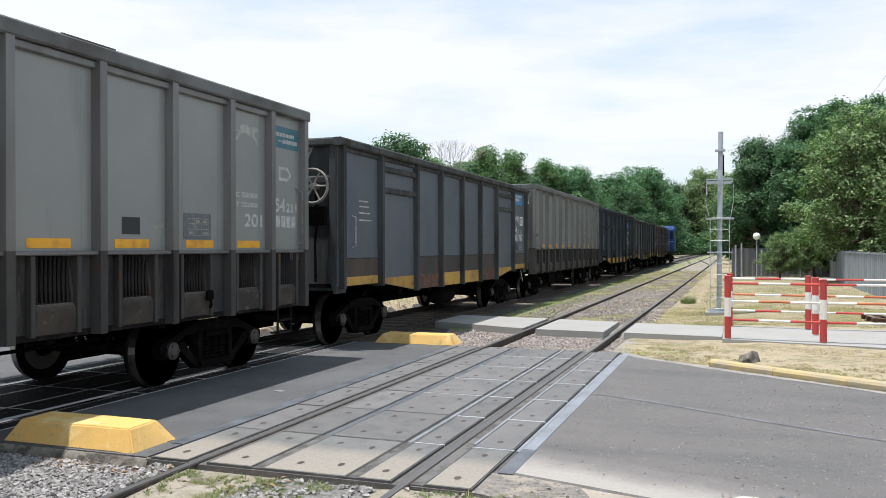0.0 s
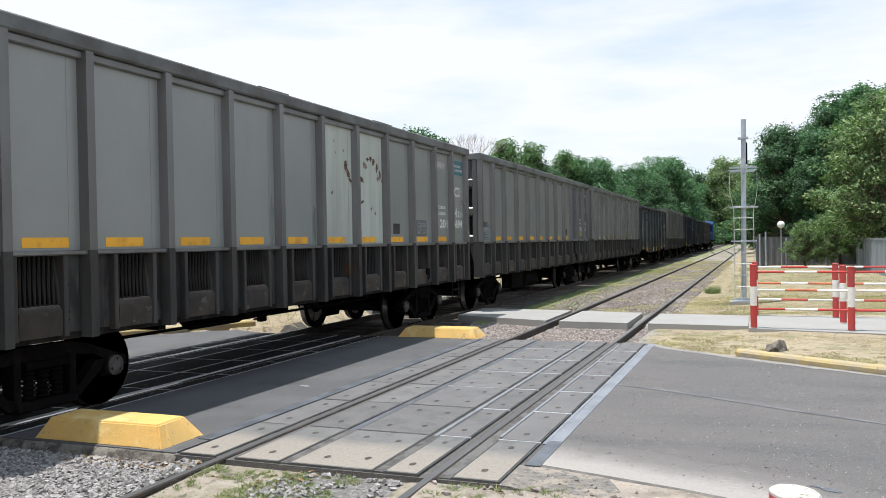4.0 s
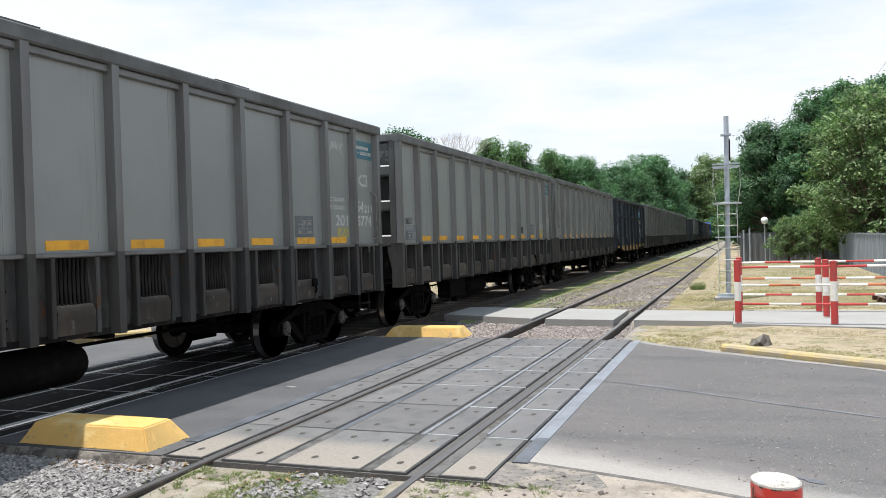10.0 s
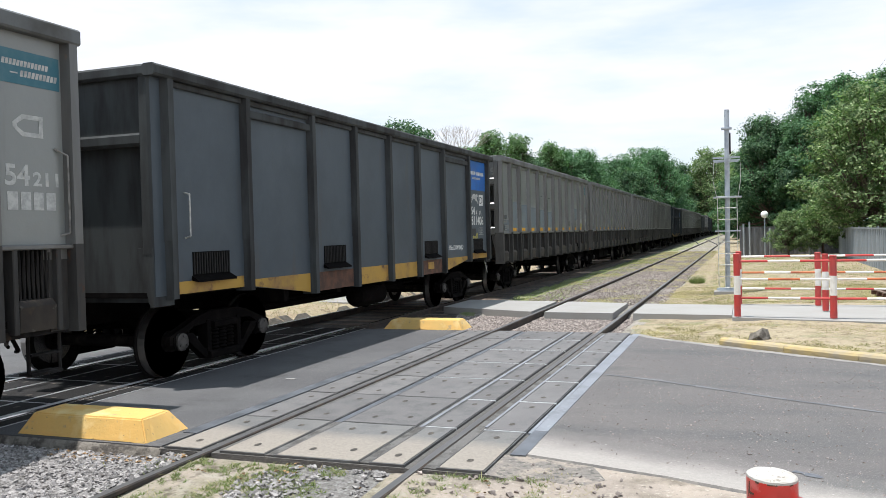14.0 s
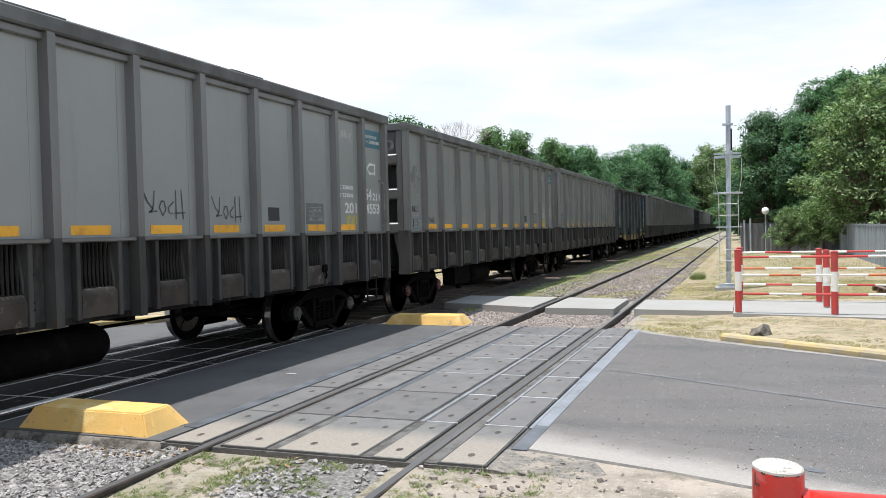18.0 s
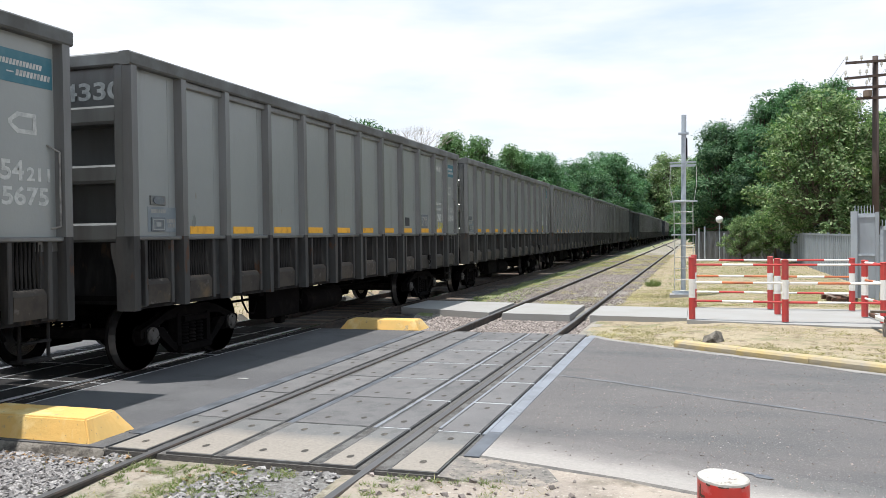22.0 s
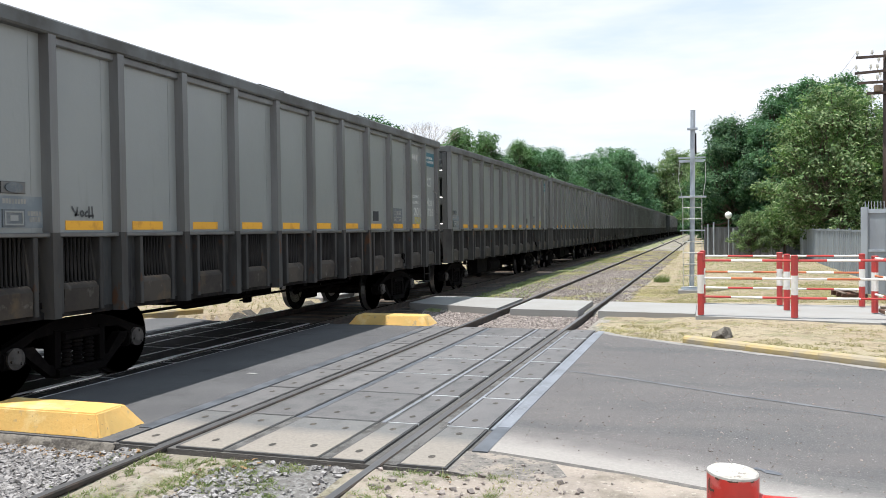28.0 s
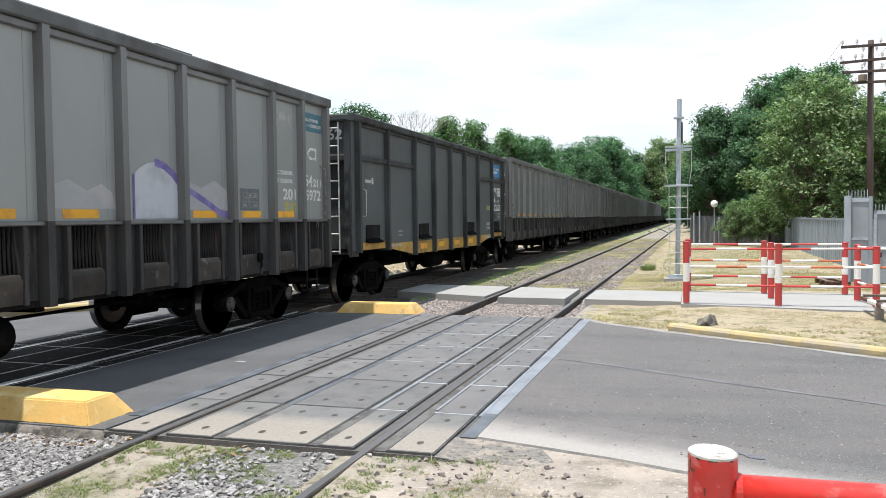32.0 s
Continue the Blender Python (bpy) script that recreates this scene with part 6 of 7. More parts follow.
def make_loco():
    w = thing("locomotive", "blue diesel locomotive at the head of the train", "locomotive")
    L = 15.6
    part("frame", Build().box(-1.40, 1.40, -L, 0, 0.95, 1.22, 0, 0.04), ["black_steel"], w)
    part("hood", Build().box(-0.95, 0.95, -L + 0.4, -5.0, 1.22, 3.55, 0, 0.14), ["loco_blue"], w)
    part("nose", Build().box(-0.95, 0.95, -2.4, -0.5, 1.22, 3.0, 0, 0.14), ["loco_blue"], w)
    part("cab", Build().prism([(-5.0, 1.22), (-2.4, 1.22), (-2.4, 3.5), (-2.75, 3.88), (-4.65, 3.88), (-5.0, 3.5)], -1.38, 1.38, 0), ["loco_blue"], w)
    part("cab_window", Build().box(1.381, 1.386, -4.6, -3.8, 2.45, 3.2).box(1.381, 1.386, -3.6, -2.8, 2.45, 3.2), ["glass"], w)
    part("rear_window", Build().box(-1.25, -0.98, -5.006, -5.001, 2.5, 3.3).box(0.98, 1.25, -5.006, -5.001, 2.5, 3.3), ["glass"], w)
    part("stripe", Build().box(0.951, 0.956, -L + 0.5, -5.1, 1.95, 2.1), ["loco_white"], w)
    for y in (-13.6, -12.2, -10.6):
        part("roof_fan", Build().lathe([(0.5, 3.55), (0.5, 3.70), (0.3, 3.72)], 2, (0, y, 0), 16), ["loco_blue"], w)
    part("exhaust_stack", Build().box(-0.3, 0.3, -9.2, -7.6, 3.55, 3.78, 0, 0.05), ["loco_blue"], w)
    for k in range(10):
        y = -L + 0.9 + k * 0.95
        part("hood_door", Build().box(0.951, 0.97, y, y + 0.8, 1.35, 1.9), ["loco_blue"], w)
        part("hood_door", Build().box(0.951, 0.97, y, y + 0.8, 2.2, 3.1), ["loco_blue"], w)
    hr = Build().path([(1.36, -L + 0.1, 2.2), (1.36, -5.1, 2.2)], 0.02, 6)
    for k in range(8):
        y = -L + 0.1 + k * 1.48
        hr.path([(1.36, y, 1.2), (1.36, y, 2.2)], 0.018, 6)
    part("handrail", hr, ["loco_white"], w)
    part("fuel_tank", Build().box(-1.2, 1.2, -9.6, -6.2, 0.35, 0.95, 0, 0.1), ["black_steel"], w)
    for y in (-2.9, -L + 2.9):
        bogie(w, y, (0.0, 1.55, -1.55))
    part("coupler", COUPLER_M, None, w, "", pose(0, -L, 0, 0, 0, 180))
    part("coupler", COUPLER_M, None, w, "", pose(0, 0, 0))
    return w


# ---- the train, from its head backwards: name of the wagon and how far its leading end lies ahead of wagon A ----
grey_first = make_grey()
turned_first = make_grey(True)
slate_first = make_slate("slate_pale", vents=(), low_bands=(0, 2, 3, 4, 5, 7))
LONG_POSTS = [-0.26, -1.76, -3.45, -4.86, -6.24, -7.62, -9.03, -10.72, -12.22]
long_first = make_slate("iron_paint", label="iron-grey gondola wagon with a yellow sill band", top=3.53, SLATE_POSTS=LONG_POSTS, L=12.48, rusty=False)
high_first = make_slate(top=3.53, SLATE_POSTS=LONG_POSTS)
navy_first = make_slate("navy_blue", "navy_post", "dark blue-grey gondola wagon with a yellow sill band", 3.53, rusty=False)
dark_first = make_slate("dark_paint", "dark_paint", "dark rust-brown weathered gondola wagon")
dark_first.name = "brown_wagon"
TRAIN = {}
PITCH = 13.54
OFFSET = {"loco": 5 * PITCH + 16.2}
for i, k in enumerate("W5 W4 D3 G2 D1 A B C D E F G H I J K L M N O P Q R S T U V X".split()):
    OFFSET[k] = (5 - i) * PITCH
free = {"grey": grey_first, "turned": turned_first, "slate": slate_first, "high": high_first, "long": long_first, "navy": navy_first, "dark": dark_first}
TURNED = ("A", "C", "E", "H", "J", "R", "S")
SLATES, DARKS = ("W4", "D3", "D1", "D", "I", "T"), ("W5",)
TRAIN["loco"] = make_loco()
order = [k for k in OFFSET if k != "loco"]
protos = {}
for k in order:
    sort = "high" if k == "I" else "long" if k == "T" else "navy" if k in ("D", "D3") else "slate" if k in SLATES else "dark" if k in DARKS else "turned" if k in TURNED else "grey"
    if sort not in protos:
        protos[sort] = []
    protos[sort].append(k)
for sort, names in protos.items():
    for k in names[1:]:
        TRAIN[k] = copy_thing(free[sort], pose(TRACK_X, 10.317 + OFFSET[k], 0))
    TRAIN[names[0]] = free[sort]

NUMBERS = {"B": "868", "C": "4694", "E": "4157", "F": "4975", "G": "5774", "H": "5329", "K": "4801", "L": "4553", "M": "5428", "N": "4330", "O": "5675", "P": "5550",
           "Q": "4652", "R": "4726", "S": "5303", "U": "5972"}
BACKS = {k: "1" + v for k, v in NUMBERS.items()}
for k in protos["grey"] + protos["turned"]:
    mark_grey(TRAIN[k], NUMBERS.get(k, ""), "white_mark" if k in ("B", "C", "H", "L", "M", "S", "U") else "pale_mark", k != "B", k not in ("G", "M"), k not in ("A", "C", "E", "G2"),
              back=BACKS.get(k, ""), repainted=k == "B", forward=k in ("A", "B"), back_mark="pale_mark" if k == "N" else "ghost_mark")
for k, num in (("D3", "811"), ("D1", "811747"), ("D", "811843"), ("I", "811406"), ("T", "812362")):
    mark_slate(TRAIN[k], num, k == "I", "white_mark", {"D": -1.30, "D3": -1.30, "I": -0.11, "T": -0.09}.get(k, 0.0), k in ("D", "D3"))
cross_bars(TRAIN["T"], (0, 1, 6, 7), 2.75, LONG_POSTS)
cross_bars(TRAIN["D1"], (1, 6), 2.68)
cross_bars(TRAIN["D1"], (1, 6), 3.06)
for z in (2.10, 2.22, 2.33, 2.42):
    part("pale_scrawl", Build().box(1.459, 1.462, -11.66, -11.30 + 0.4 * (2.42 - z), z, z + 0.022), ["pale_mark"], TRAIN["D1"])
cross_bars(TRAIN["D3"], range(8), 2.64, mat="navy_post")
cross_bars(TRAIN["D3"], (1, 6), 3.31, mat="navy_post")
cross_bars(TRAIN["D"], range(8), 2.64, mat="navy_post")
cross_bars(TRAIN["D"], (1, 6), 3.31, mat="navy_post")
cross_bars(TRAIN["I"], (1, 6), 3.22, LONG_POSTS)
for k in DARKS:
    cross_bars(TRAIN[k], range(8), 2.6)
    cross_bars(TRAIN[k], range(8), 1.9)
I, T, D1 = TRAIN["I"], TRAIN["T"], TRAIN["D1"]
words("R20", 0.13, "yellow_mark", I, -1.36, 1.50, 1.459, 0.36)
words("F.Fdo./COMP.BAJO", 0.10, "white_mark", I, -3.06, 1.27, 1.459, 0.94)
words("R20", 0.14, "yellow_mark", T, -2.27, 1.84, 1.459, 0.38)
words("C 56500K", 0.085, "pale_mark", T, -2.37, 1.385, 1.459, 0.49)
words("T 23500K", 0.085, "pale_mark", T, -2.37, 1.26, 1.459, 0.49)
part("small_lettering", letters(-2.52, 1.00, 18, 0.03, 0.06, 1.465), ["pale_mark"], T, kind="stuff")
part("small_lettering", letters(-10.50, 1.030, 15, 0.034, 0.045, 1.465, 0.0, (6, 10)), ["pale_mark"], T, kind="stuff")
part("small_lettering", letters(-10.02, 1.32, 6, 0.04, 0.045, 1.459), ["ghost_mark"], T, kind="stuff")
part("small_lettering", letters(-10.02, 1.24, 5, 0.04, 0.035, 1.459), ["ghost_mark"], T, kind="stuff")
bars(T, "maker_mark", "pale_mark", [(-11.80, -11.53, 2.30, 2.36), (-11.49, -11.39, 2.28, 2.40)], 1.459)
# a ladder on the trailing end of T, a brake wheel and chain on that of D1
lad = Build()
for x in (0.97, 1.27):
    lad.path([(x, -12.60, 0.98), (x, -12.60, 3.36)], 0.014, 6)
for i in range(8):
    lad.path([(0.97, -12.60, 1.02 + 0.32 * i), (1.27, -12.60, 1.02 + 0.32 * i)], 0.012, 6)
part("ladder", lad, ["pale_steel"], T, "pale steel ladder")
ob = words("2362", 0.19, "pale_mark", T, 0, 0, 0, 0.62)
ob.matrix_basis = pose(0.66, -12.48 + 0.044, 3.08, 90, 0, 0)
ob = words("43", 0.21, "white_mark", TRAIN["D"], 0, 0, 0, 0.32)
ob.matrix_basis = pose(0.84, -12.48 + 0.044, 3.02, 90, 0, 0)
ob = words("747", 0.19, "ghost_mark", D1, 0, 0, 0, 0.42)
ob.matrix_basis = pose(0.60, -12.48 + 0.044, 3.08, 90, 0, 0)
wheel = Build()
n = 20
for k in range(n):
    a, c = k * math.tau / n, (k + 1) * math.tau / n
    wheel.tube((1.12 + 0.27 * math.cos(a), -12.65, 2.62 + 0.27 * math.sin(a)), (1.12 + 0.27 * math.cos(c), -12.65, 2.62 + 0.27 * math.sin(c)), 0.024, n=6)
for k in range(6):
    a = k * math.tau / 6
    wheel.tube((1.12, -12.63, 2.62), (1.12 + 0.26 * math.cos(a), -12.65, 2.62 + 0.26 * math.sin(a)), 0.016, n=6)
wheel.tube((1.12, -12.48, 2.62), (1.12, -12.67, 2.62), 0.05, n=10)
part("brake_wheel", wheel, ["galv_old"], D1, "grey spoked hand-brake wheel")
part("brake_chain", Build().path([(1.14, -12.58, 2.5), (1.16, -12.57, 2.1), (1.12, -12.57, 1.7), (1.13, -12.57, 1.1)], 0.022, 6).box(1.02, 1.30, -12.59, -12.49, 2.0, 2.3), ["black_steel"], D1)

for k in ("K", "O"):
    for ob in TRAIN[k].children:
        if ob.name.startswith("wheelset"):
            ob.data = WHEELSET_RED
            ob["label"] = "dark steel wheels with red axle caps"

# repainted and damaged bays
def bay_sheet(w, bay, mat, label, z0=1.63, z1=3.465):
    a, c = GREY_POSTS[bay + 1] + 0.09, GREY_POSTS[bay] - 0.09
    return part("repainted_panel", Build().box(1.4585, 1.4605 - 0.0005, a, c, z0, z1), [mat], w, label)


for ob in [c for c in TRAIN["B"].children if c.name.startswith("stripe") and abs(c.matrix_basis.translation.y + 2.4) < 1.7 and c.matrix_basis.to_euler().z < 1 and c.matrix_basis.translation.y > GREY_POSTS[3]]:
    bpy.data.objects.remove(ob)
for bay in (0, 1, 2):
    bay_sheet(TRAIN["B"], bay, "navy_paint", "dark slate blue repainted panel")
for bay in (4, 5):
    bay_sheet(TRAIN["C"], bay, "mint_paint", "faded pale green repainted panel", 1.63)


for bay in (4, 5):
    part("repainted_panel", Build().box(1.3985, 1.4005, GREY_POSTS[bay + 1] + 0.07, GREY_POSTS[bay] - 0.07, 0.88, 1.57), ["mint_paint"], TRAIN["C"], "faded pale green repainted lower panel")


def splat(w, name, mat, y, z, ry, rz, seed, label, x=1.4625, turn=0.0):
    rng = random.Random(seed)
    ring = []
    for k in range(22):
        a = k * math.tau / 22
        r = 0.65 + 0.45 * rng.random()
        p, q = ry * r * math.cos(a), rz * r * math.sin(a)
        ring.append((y + p * math.cos(turn) - q * math.sin(turn), z + p * math.sin(turn) + q * math.cos(turn)))
    b = Build()
    b.add([(x, p, q) for p, q in ring], [tuple(range(22))])
    return part(name, b, [mat], w, label)


for bay in (6, 7, 8, 9, 10):
    bay_sheet(TRAIN["H"], bay, "blue_grey", "blue-grey repainted lower panel", 1.745, 2.45 - 0.05 * (10 - bay))
bay_sheet(TRAIN["H"], 2, "blue_grey", "blue-grey repainted lower panel", 2.04, 2.45)
C = TRAIN["C"]
for i, (y, z, a, c) in enumerate([(-5.50, 2.84, 0.06, 0.09), (-5.42, 2.72, 0.05, 0.09), (-5.36, 2.62, 0.035, 0.06), (-4.74, 3.00, 0.035, 0.05), (-4.63, 3.02, 0.045, 0.06), (-4.53, 2.97, 0.05, 0.08),
                                  (-4.40, 2.88, 0.045, 0.09), (-4.28, 2.78, 0.04, 0.08), (-4.20, 2.67, 0.03, 0.05), (-4.99, 2.66, 0.05, 0.13), (-4.95, 2.30, 0.025, 0.07), (-5.95, 2.40, 0.02, 0.04)]):
    splat(C, "rust_patch", "bare_rust", y, z, a, c, 40 + i, "dark flaked rust patch", turn=0.5 * i)
for k, y, z, a, c in (("C", -7.30, 1.98, 0.07, 0.42), ("C", -7.58, 1.95, 0.05, 0.36), ("C", -8.42, 1.92, 0.05, 0.32), ("C", -6.47, 1.92, 0.045, 0.30), ("K", -12.10, 2.78, 0.13, 0.10), ("K", -11.98, 2.52, 0.17, 0.20), ("K", -12.22, 2.62, 0.10, 0.12), ("N", -11.4, 1.80, 0.05, 0.09), ("G", -11.3, 1.82, 0.06, 0.10)):
    splat(TRAIN[k], "soot_stain", "soot", y, z, a, c, 90 + int(-10 * y), "sooty stain on the panel")
U = TRAIN["U"]
def stroke(b, pts, thick, x):
    for (y0, z0), (y1, z1) in zip(pts, pts[1:]):
        n = Vector((z0 - z1, y1 - y0)).normalized() * thick
        b.add([(x, y0 - n.x, z0 - n.y), (x, y1 - n.x, z1 - n.y), (x, y1 + n.x, z1 + n.y), (x, y0 + n.x, z0 + n.y)], [(0, 1, 2, 3)])


g = Build()
ring = [(-5.0, 1.64), (-4.12, 1.64), (-4.12, 2.05), (-4.22, 2.16), (-4.40, 2.25), (-4.60, 2.30), (-4.76, 2.27), (-4.90, 2.21), (-5.0, 2.13)]
g.add([(1.4625, y, z) for y, z in ring], [tuple(range(len(ring)))])
part("graffiti", g, ["spray_white"], U, "white sprayed graffiti patch")
g = Build()
for ring in ([(-6.22, 1.745), (-5.30, 1.745), (-5.36, 1.92), (-5.52, 2.01), (-5.74, 1.93), (-6.0, 2.04), (-6.2, 1.98)], [(-3.95, 1.745), (-3.08, 1.745), (-3.10, 2.0), (-3.40, 2.13), (-3.7, 2.02), (-3.95, 2.1)]):
    g.add([(1.4625, y, z) for y, z in ring], [tuple(range(len(ring)))])
part("graffiti", g, ["spray_faint"], U, "faint overpainted patch")
g = Build()
stroke(g, [(-4.62, 2.29), (-4.45, 2.26), (-4.28, 2.17), (-4.14, 2.05)], 0.045, 1.4645)
stroke(g, [(-5.0, 2.14), (-5.0, 1.64)], 0.016, 1.4645)
stroke(g, [(-3.95, 1.98), (-3.6, 1.85), (-3.3, 1.72), (-3.08, 1.68)], 0.040, 1.4645)
part("graffiti", g, ["purple"], U, "purple sprayed graffiti line")
for k, y, z, a, c in (("A", -3.2, 1.9, 0.10, 0.06), ("M", -1.3, 1.72, 0.10, 0.04), ("H", -6.8, 2.7, 0.12, 0.02), ("H", -7.9, 2.72, 0.08, 0.02), ("O", -7.7, 2.0, 0.08, 0.03)):
    splat(TRAIN[k], "scuff", "ghost_mark" if k == "A" else "black_plate", y, z, a, c, 70 + int(-10 * y), "scuff on the paint")

for k, text in (("B", "grey gondola wagon with its leading bays repainted dark slate"), ("C", "grey gondola wagon with two pale green repainted, rust-flaked bays"),
                ("H", "grey gondola wagon with blue-grey repainted lower panels"), ("U", "grey gondola wagon with purple and white graffiti"),
                ("K", "grey gondola wagon with sooty stains at its trailing end")):
    tagged(TRAIN[k], text, "wagon", "grey wagons of the train")


SCRAWL = [[(0.0, 0.95), (0.12, 0.55), (0.24, 0.35)], [(0.27, 0.93), (0.25, 0.50), (0.20, 0.30), (0.14, 0.27), (0.33, 0.30)],
          [(0.44, 0.62), (0.38, 0.42), (0.46, 0.16), (0.54, 0.36), (0.50, 0.60), (0.44, 0.62)], [(0.72, 0.22), (0.62, 0.26), (0.60, 0.42), (0.74, 0.62)],
          [(0.79, 0.98), (0.79, 0.05)], [(0.93, 1.0), (0.97, 0.05)], [(0.76, 0.24), (1.02, 0.27)]]


def scrawl(w, y, z, wide, high, thick):
    """A thin dark sprayed scrawl, unreadable, as flat strokes."""
    b = Build()
    for line in SCRAWL:
        for (p, q), (r, t) in zip(line, line[1:]):
            a, c = Vector((y + p * wide, z + q * high)), Vector((y + r * wide, z + t * high))
            n = (c - a).normalized()
            n = Vector((-n.y, n.x)) * thick
            b.add([(1.4625, *(a - n)), (1.4625, *(c - n)), (1.4625, *(c + n)), (1.4625, *(a + n))], [(0, 1, 2, 3)])
    return part("graffiti", b, ["spray_dark"], w, "thin dark sprayed scrawl")


LW = TRAIN["L"]
scrawl(LW, -6.20, 1.785, 0.68, 0.35, 0.009)
scrawl(LW, -5.01, 1.750, 0.61, 0.35, 0.009)
for k, y, z in (("G", -11.42, 1.76), ("K", -11.40, 1.76), ("R", -11.40, 1.755), ("L", -11.40, 1.76)):
    scrawl(TRAIN[k], y, z, 0.30, 0.13, 0.011)


# ---- pedestrian barrier ----
BP = {"a": (-0.10, 15.05), "b": (1.41, 14.90), "c": (2.92, 14.95), "d": (1.40, 16.20), "e": (1.36, 17.25), "f": (2.81, 17.20), "g": (2.82, 16.0), "h": (-0.08, 17.40), "i": (4.4, 15.0)}
barrier = thing("pedestrian_barrier", "red and white striped tubular pedestrian barrier on the walkway", "barrier")
for k, (x, y) in BP.items():
    b = Build()
    h = {"a": 1.08, "b": 1.035, "h": 1.05, "d": 1.015, "e": 1.015}.get(k, 0.985)
    for a, c, s in ((0.0, 0.38, 0), (0.38, 0.71, 1), (0.71, h, 0)):
        b.tube((x, y, 0.05 + a), (x, y, 0.05 + c), 0.056, n=14, slot=s, caps=False)
    b.lathe([(0.060, 0.05 + h), (0.060, 0.05 + h + 0.010), (0.050, 0.05 + h + 0.018), (0.012, 0.05 + h + 0.022)], 2, (x, y, 0), 12)
    part("post", b, ["red_rail", "white_rail"], barrier)


def rail_line(p, q, zs, start):
    (x0, y0), (x1, y1) = BP[p], BP[q]
    ln = math.hypot(x1 - x0, y1 - y0)
    for zi, z in enumerate(zs):
        b = Build()
        n = max(1, round(ln / 0.5))
        for k in range(n):
            a, c = k / n, (k + 1) / n
            slot = (0 if zi != 1 else 2) if (k + zi + start) % 2 == 0 else 1
            b.tube((x0 + (x1 - x0) * a, y0 + (y1 - y0) * a, z), (x0 + (x1 - x0) * c, y0 + (y1 - y0) * c, z), 0.020, n=8, slot=slot, caps=False)
        part("rail", b, ["red_rail", "white_rail", "rust_rail"], barrier)


rail_line("a", "b", (1.01, 0.70, 0.375), 0)
rail_line("b", "c", (1.01, 0.70, 0.375), 0)
rail_line("c", "i", (1.01, 0.70, 0.375), 1)
rail_line("h", "e", (1.01, 0.69, 0.37), 1)
rail_line("e", "f", (1.01, 0.69, 0.37), 1)
rail_line("g", "c", (1.01, 0.70, 0.375), 1)

# ---- signal mast ----
mast = thing("signal_mast", "grey galvanised steel mast with a short ladder and cross arms", "mast", at=pose(-0.36, 21.3, 0))
part("footing", Build().box(-0.32, 0.30, -0.25, 0.25, -0.25, 0.03), ["concrete"], mast)
part("base_plate", Build().box(-0.22, 0.22, -0.2, 0.2, 0.03, 0.06).box(-0.26, 0.26, -0.05, 0.05, 0.06, 0.1), ["galv"], mast)
part("tube", Build().tube((0, 0, 0.03), (0.05, 0, 4.5), 0.060, 0.060, 14), ["galv"], mast, smooth=False)
part("cross_arm", Build().box(-0.30, 0.34, -0.12, -0.085, 3.30, 3.335).box(-0.27, 0.30, -0.12, -0.085, 3.205, 3.235).box(-0.30, 0.34, 0.085, 0.12, 3.25, 3.285), ["galv"], mast)
part("bracket", Build().box(-0.07, 0.14, -0.11, 0.09, 4.02, 4.05).box(-0.09, 0.16, -0.09, -0.06, 4.0, 4.06), ["galv"], mast)
part("signal_box", Build().box(0.072, 0.128, -0.02, 0.2, 3.42, 3.93, 0, 0.02).box(0.06, 0.09, 0.0, 0.04, 3.3, 4.0), ["black_steel"], mast, "black signal head seen from behind")
lad = Build()
for x in (-0.20, 0.25):
    lad.path([(x, -0.16, 0.1), (x, -0.16, 2.36)], 0.009, 6)
for i in range(9):
    z = 0.12 + i * 0.28
    lad.path([(-0.20, -0.16, z), (0.25, -0.16, z)], 0.011, 6)
part("ladder", lad, ["pale_steel"], mast, "thin pale steel ladder")
part("platform", Build().box(-0.30, 0.36, -0.19, 0.12, 2.33, 2.365), ["galv"], mast)
part("ladder_bracket", Build().box(-0.27, 0.32, -0.20, -0.15, 1.50, 1.53), ["galv"], mast)
part("stay", Build().path([(-0.28, -0.1, 3.2), (-0.30, -0.12, 2.75), (-0.22, -0.16, 2.36)], 0.006, 5), ["pale_steel"], mast)
part("stay", Build().path([(0.34, -0.1, 3.2), (0.34, -0.12, 2.75), (0.28, -0.16, 2.36)], 0.006, 5), ["pale_steel"], mast)

# ---- red guard rail near the camera ----
guard = thing("guard_rail", "glossy red steel pipe guard rail with a white-topped post", "guard rail")
GX, GY, GR, GTOP = 0.0565, 1.662, 0.0488, 1.1195


def guard_top(a, r):
    """A point of the post's slanting cut at angle a and distance r from the axis."""
    x, y = r * math.cos(a), r * math.sin(a)
    return (GX + x, GY + y, GTOP - 0.05 * x + 0.03 * y)


ring = [guard_top(k * math.tau / 32, GR) for k in range(32)]
gp = part("post", Build().add([(x, y, -0.2) for x, y, z in ring] + [(x, y, z - 0.004) for x, y, z in ring],
                              [(k, (k + 1) % 32, 32 + (k + 1) % 32, 32 + k) for k in range(32)]), ["red_paint"], guard, smooth=True)
chip = random.Random(12)
rims = [[(x, y, z - 0.004 - 0.003 * chip.random()) for x, y, z in ring]]
for r, dz in ((GR - 0.0005, 0.0), (GR - 0.004, 0.0022), (GR * 0.6, 0.0035), (GR * 0.25, 0.003)):
    row = [guard_top(k * math.tau / 32, r - 0.0022 * chip.random() * (r > 0.05)) for k in range(32)]
    rims.append([(x, y, z + dz + 0.0012 * chip.random()) for x, y, z in row])
cv, cf = [v for row in rims for v in row], []
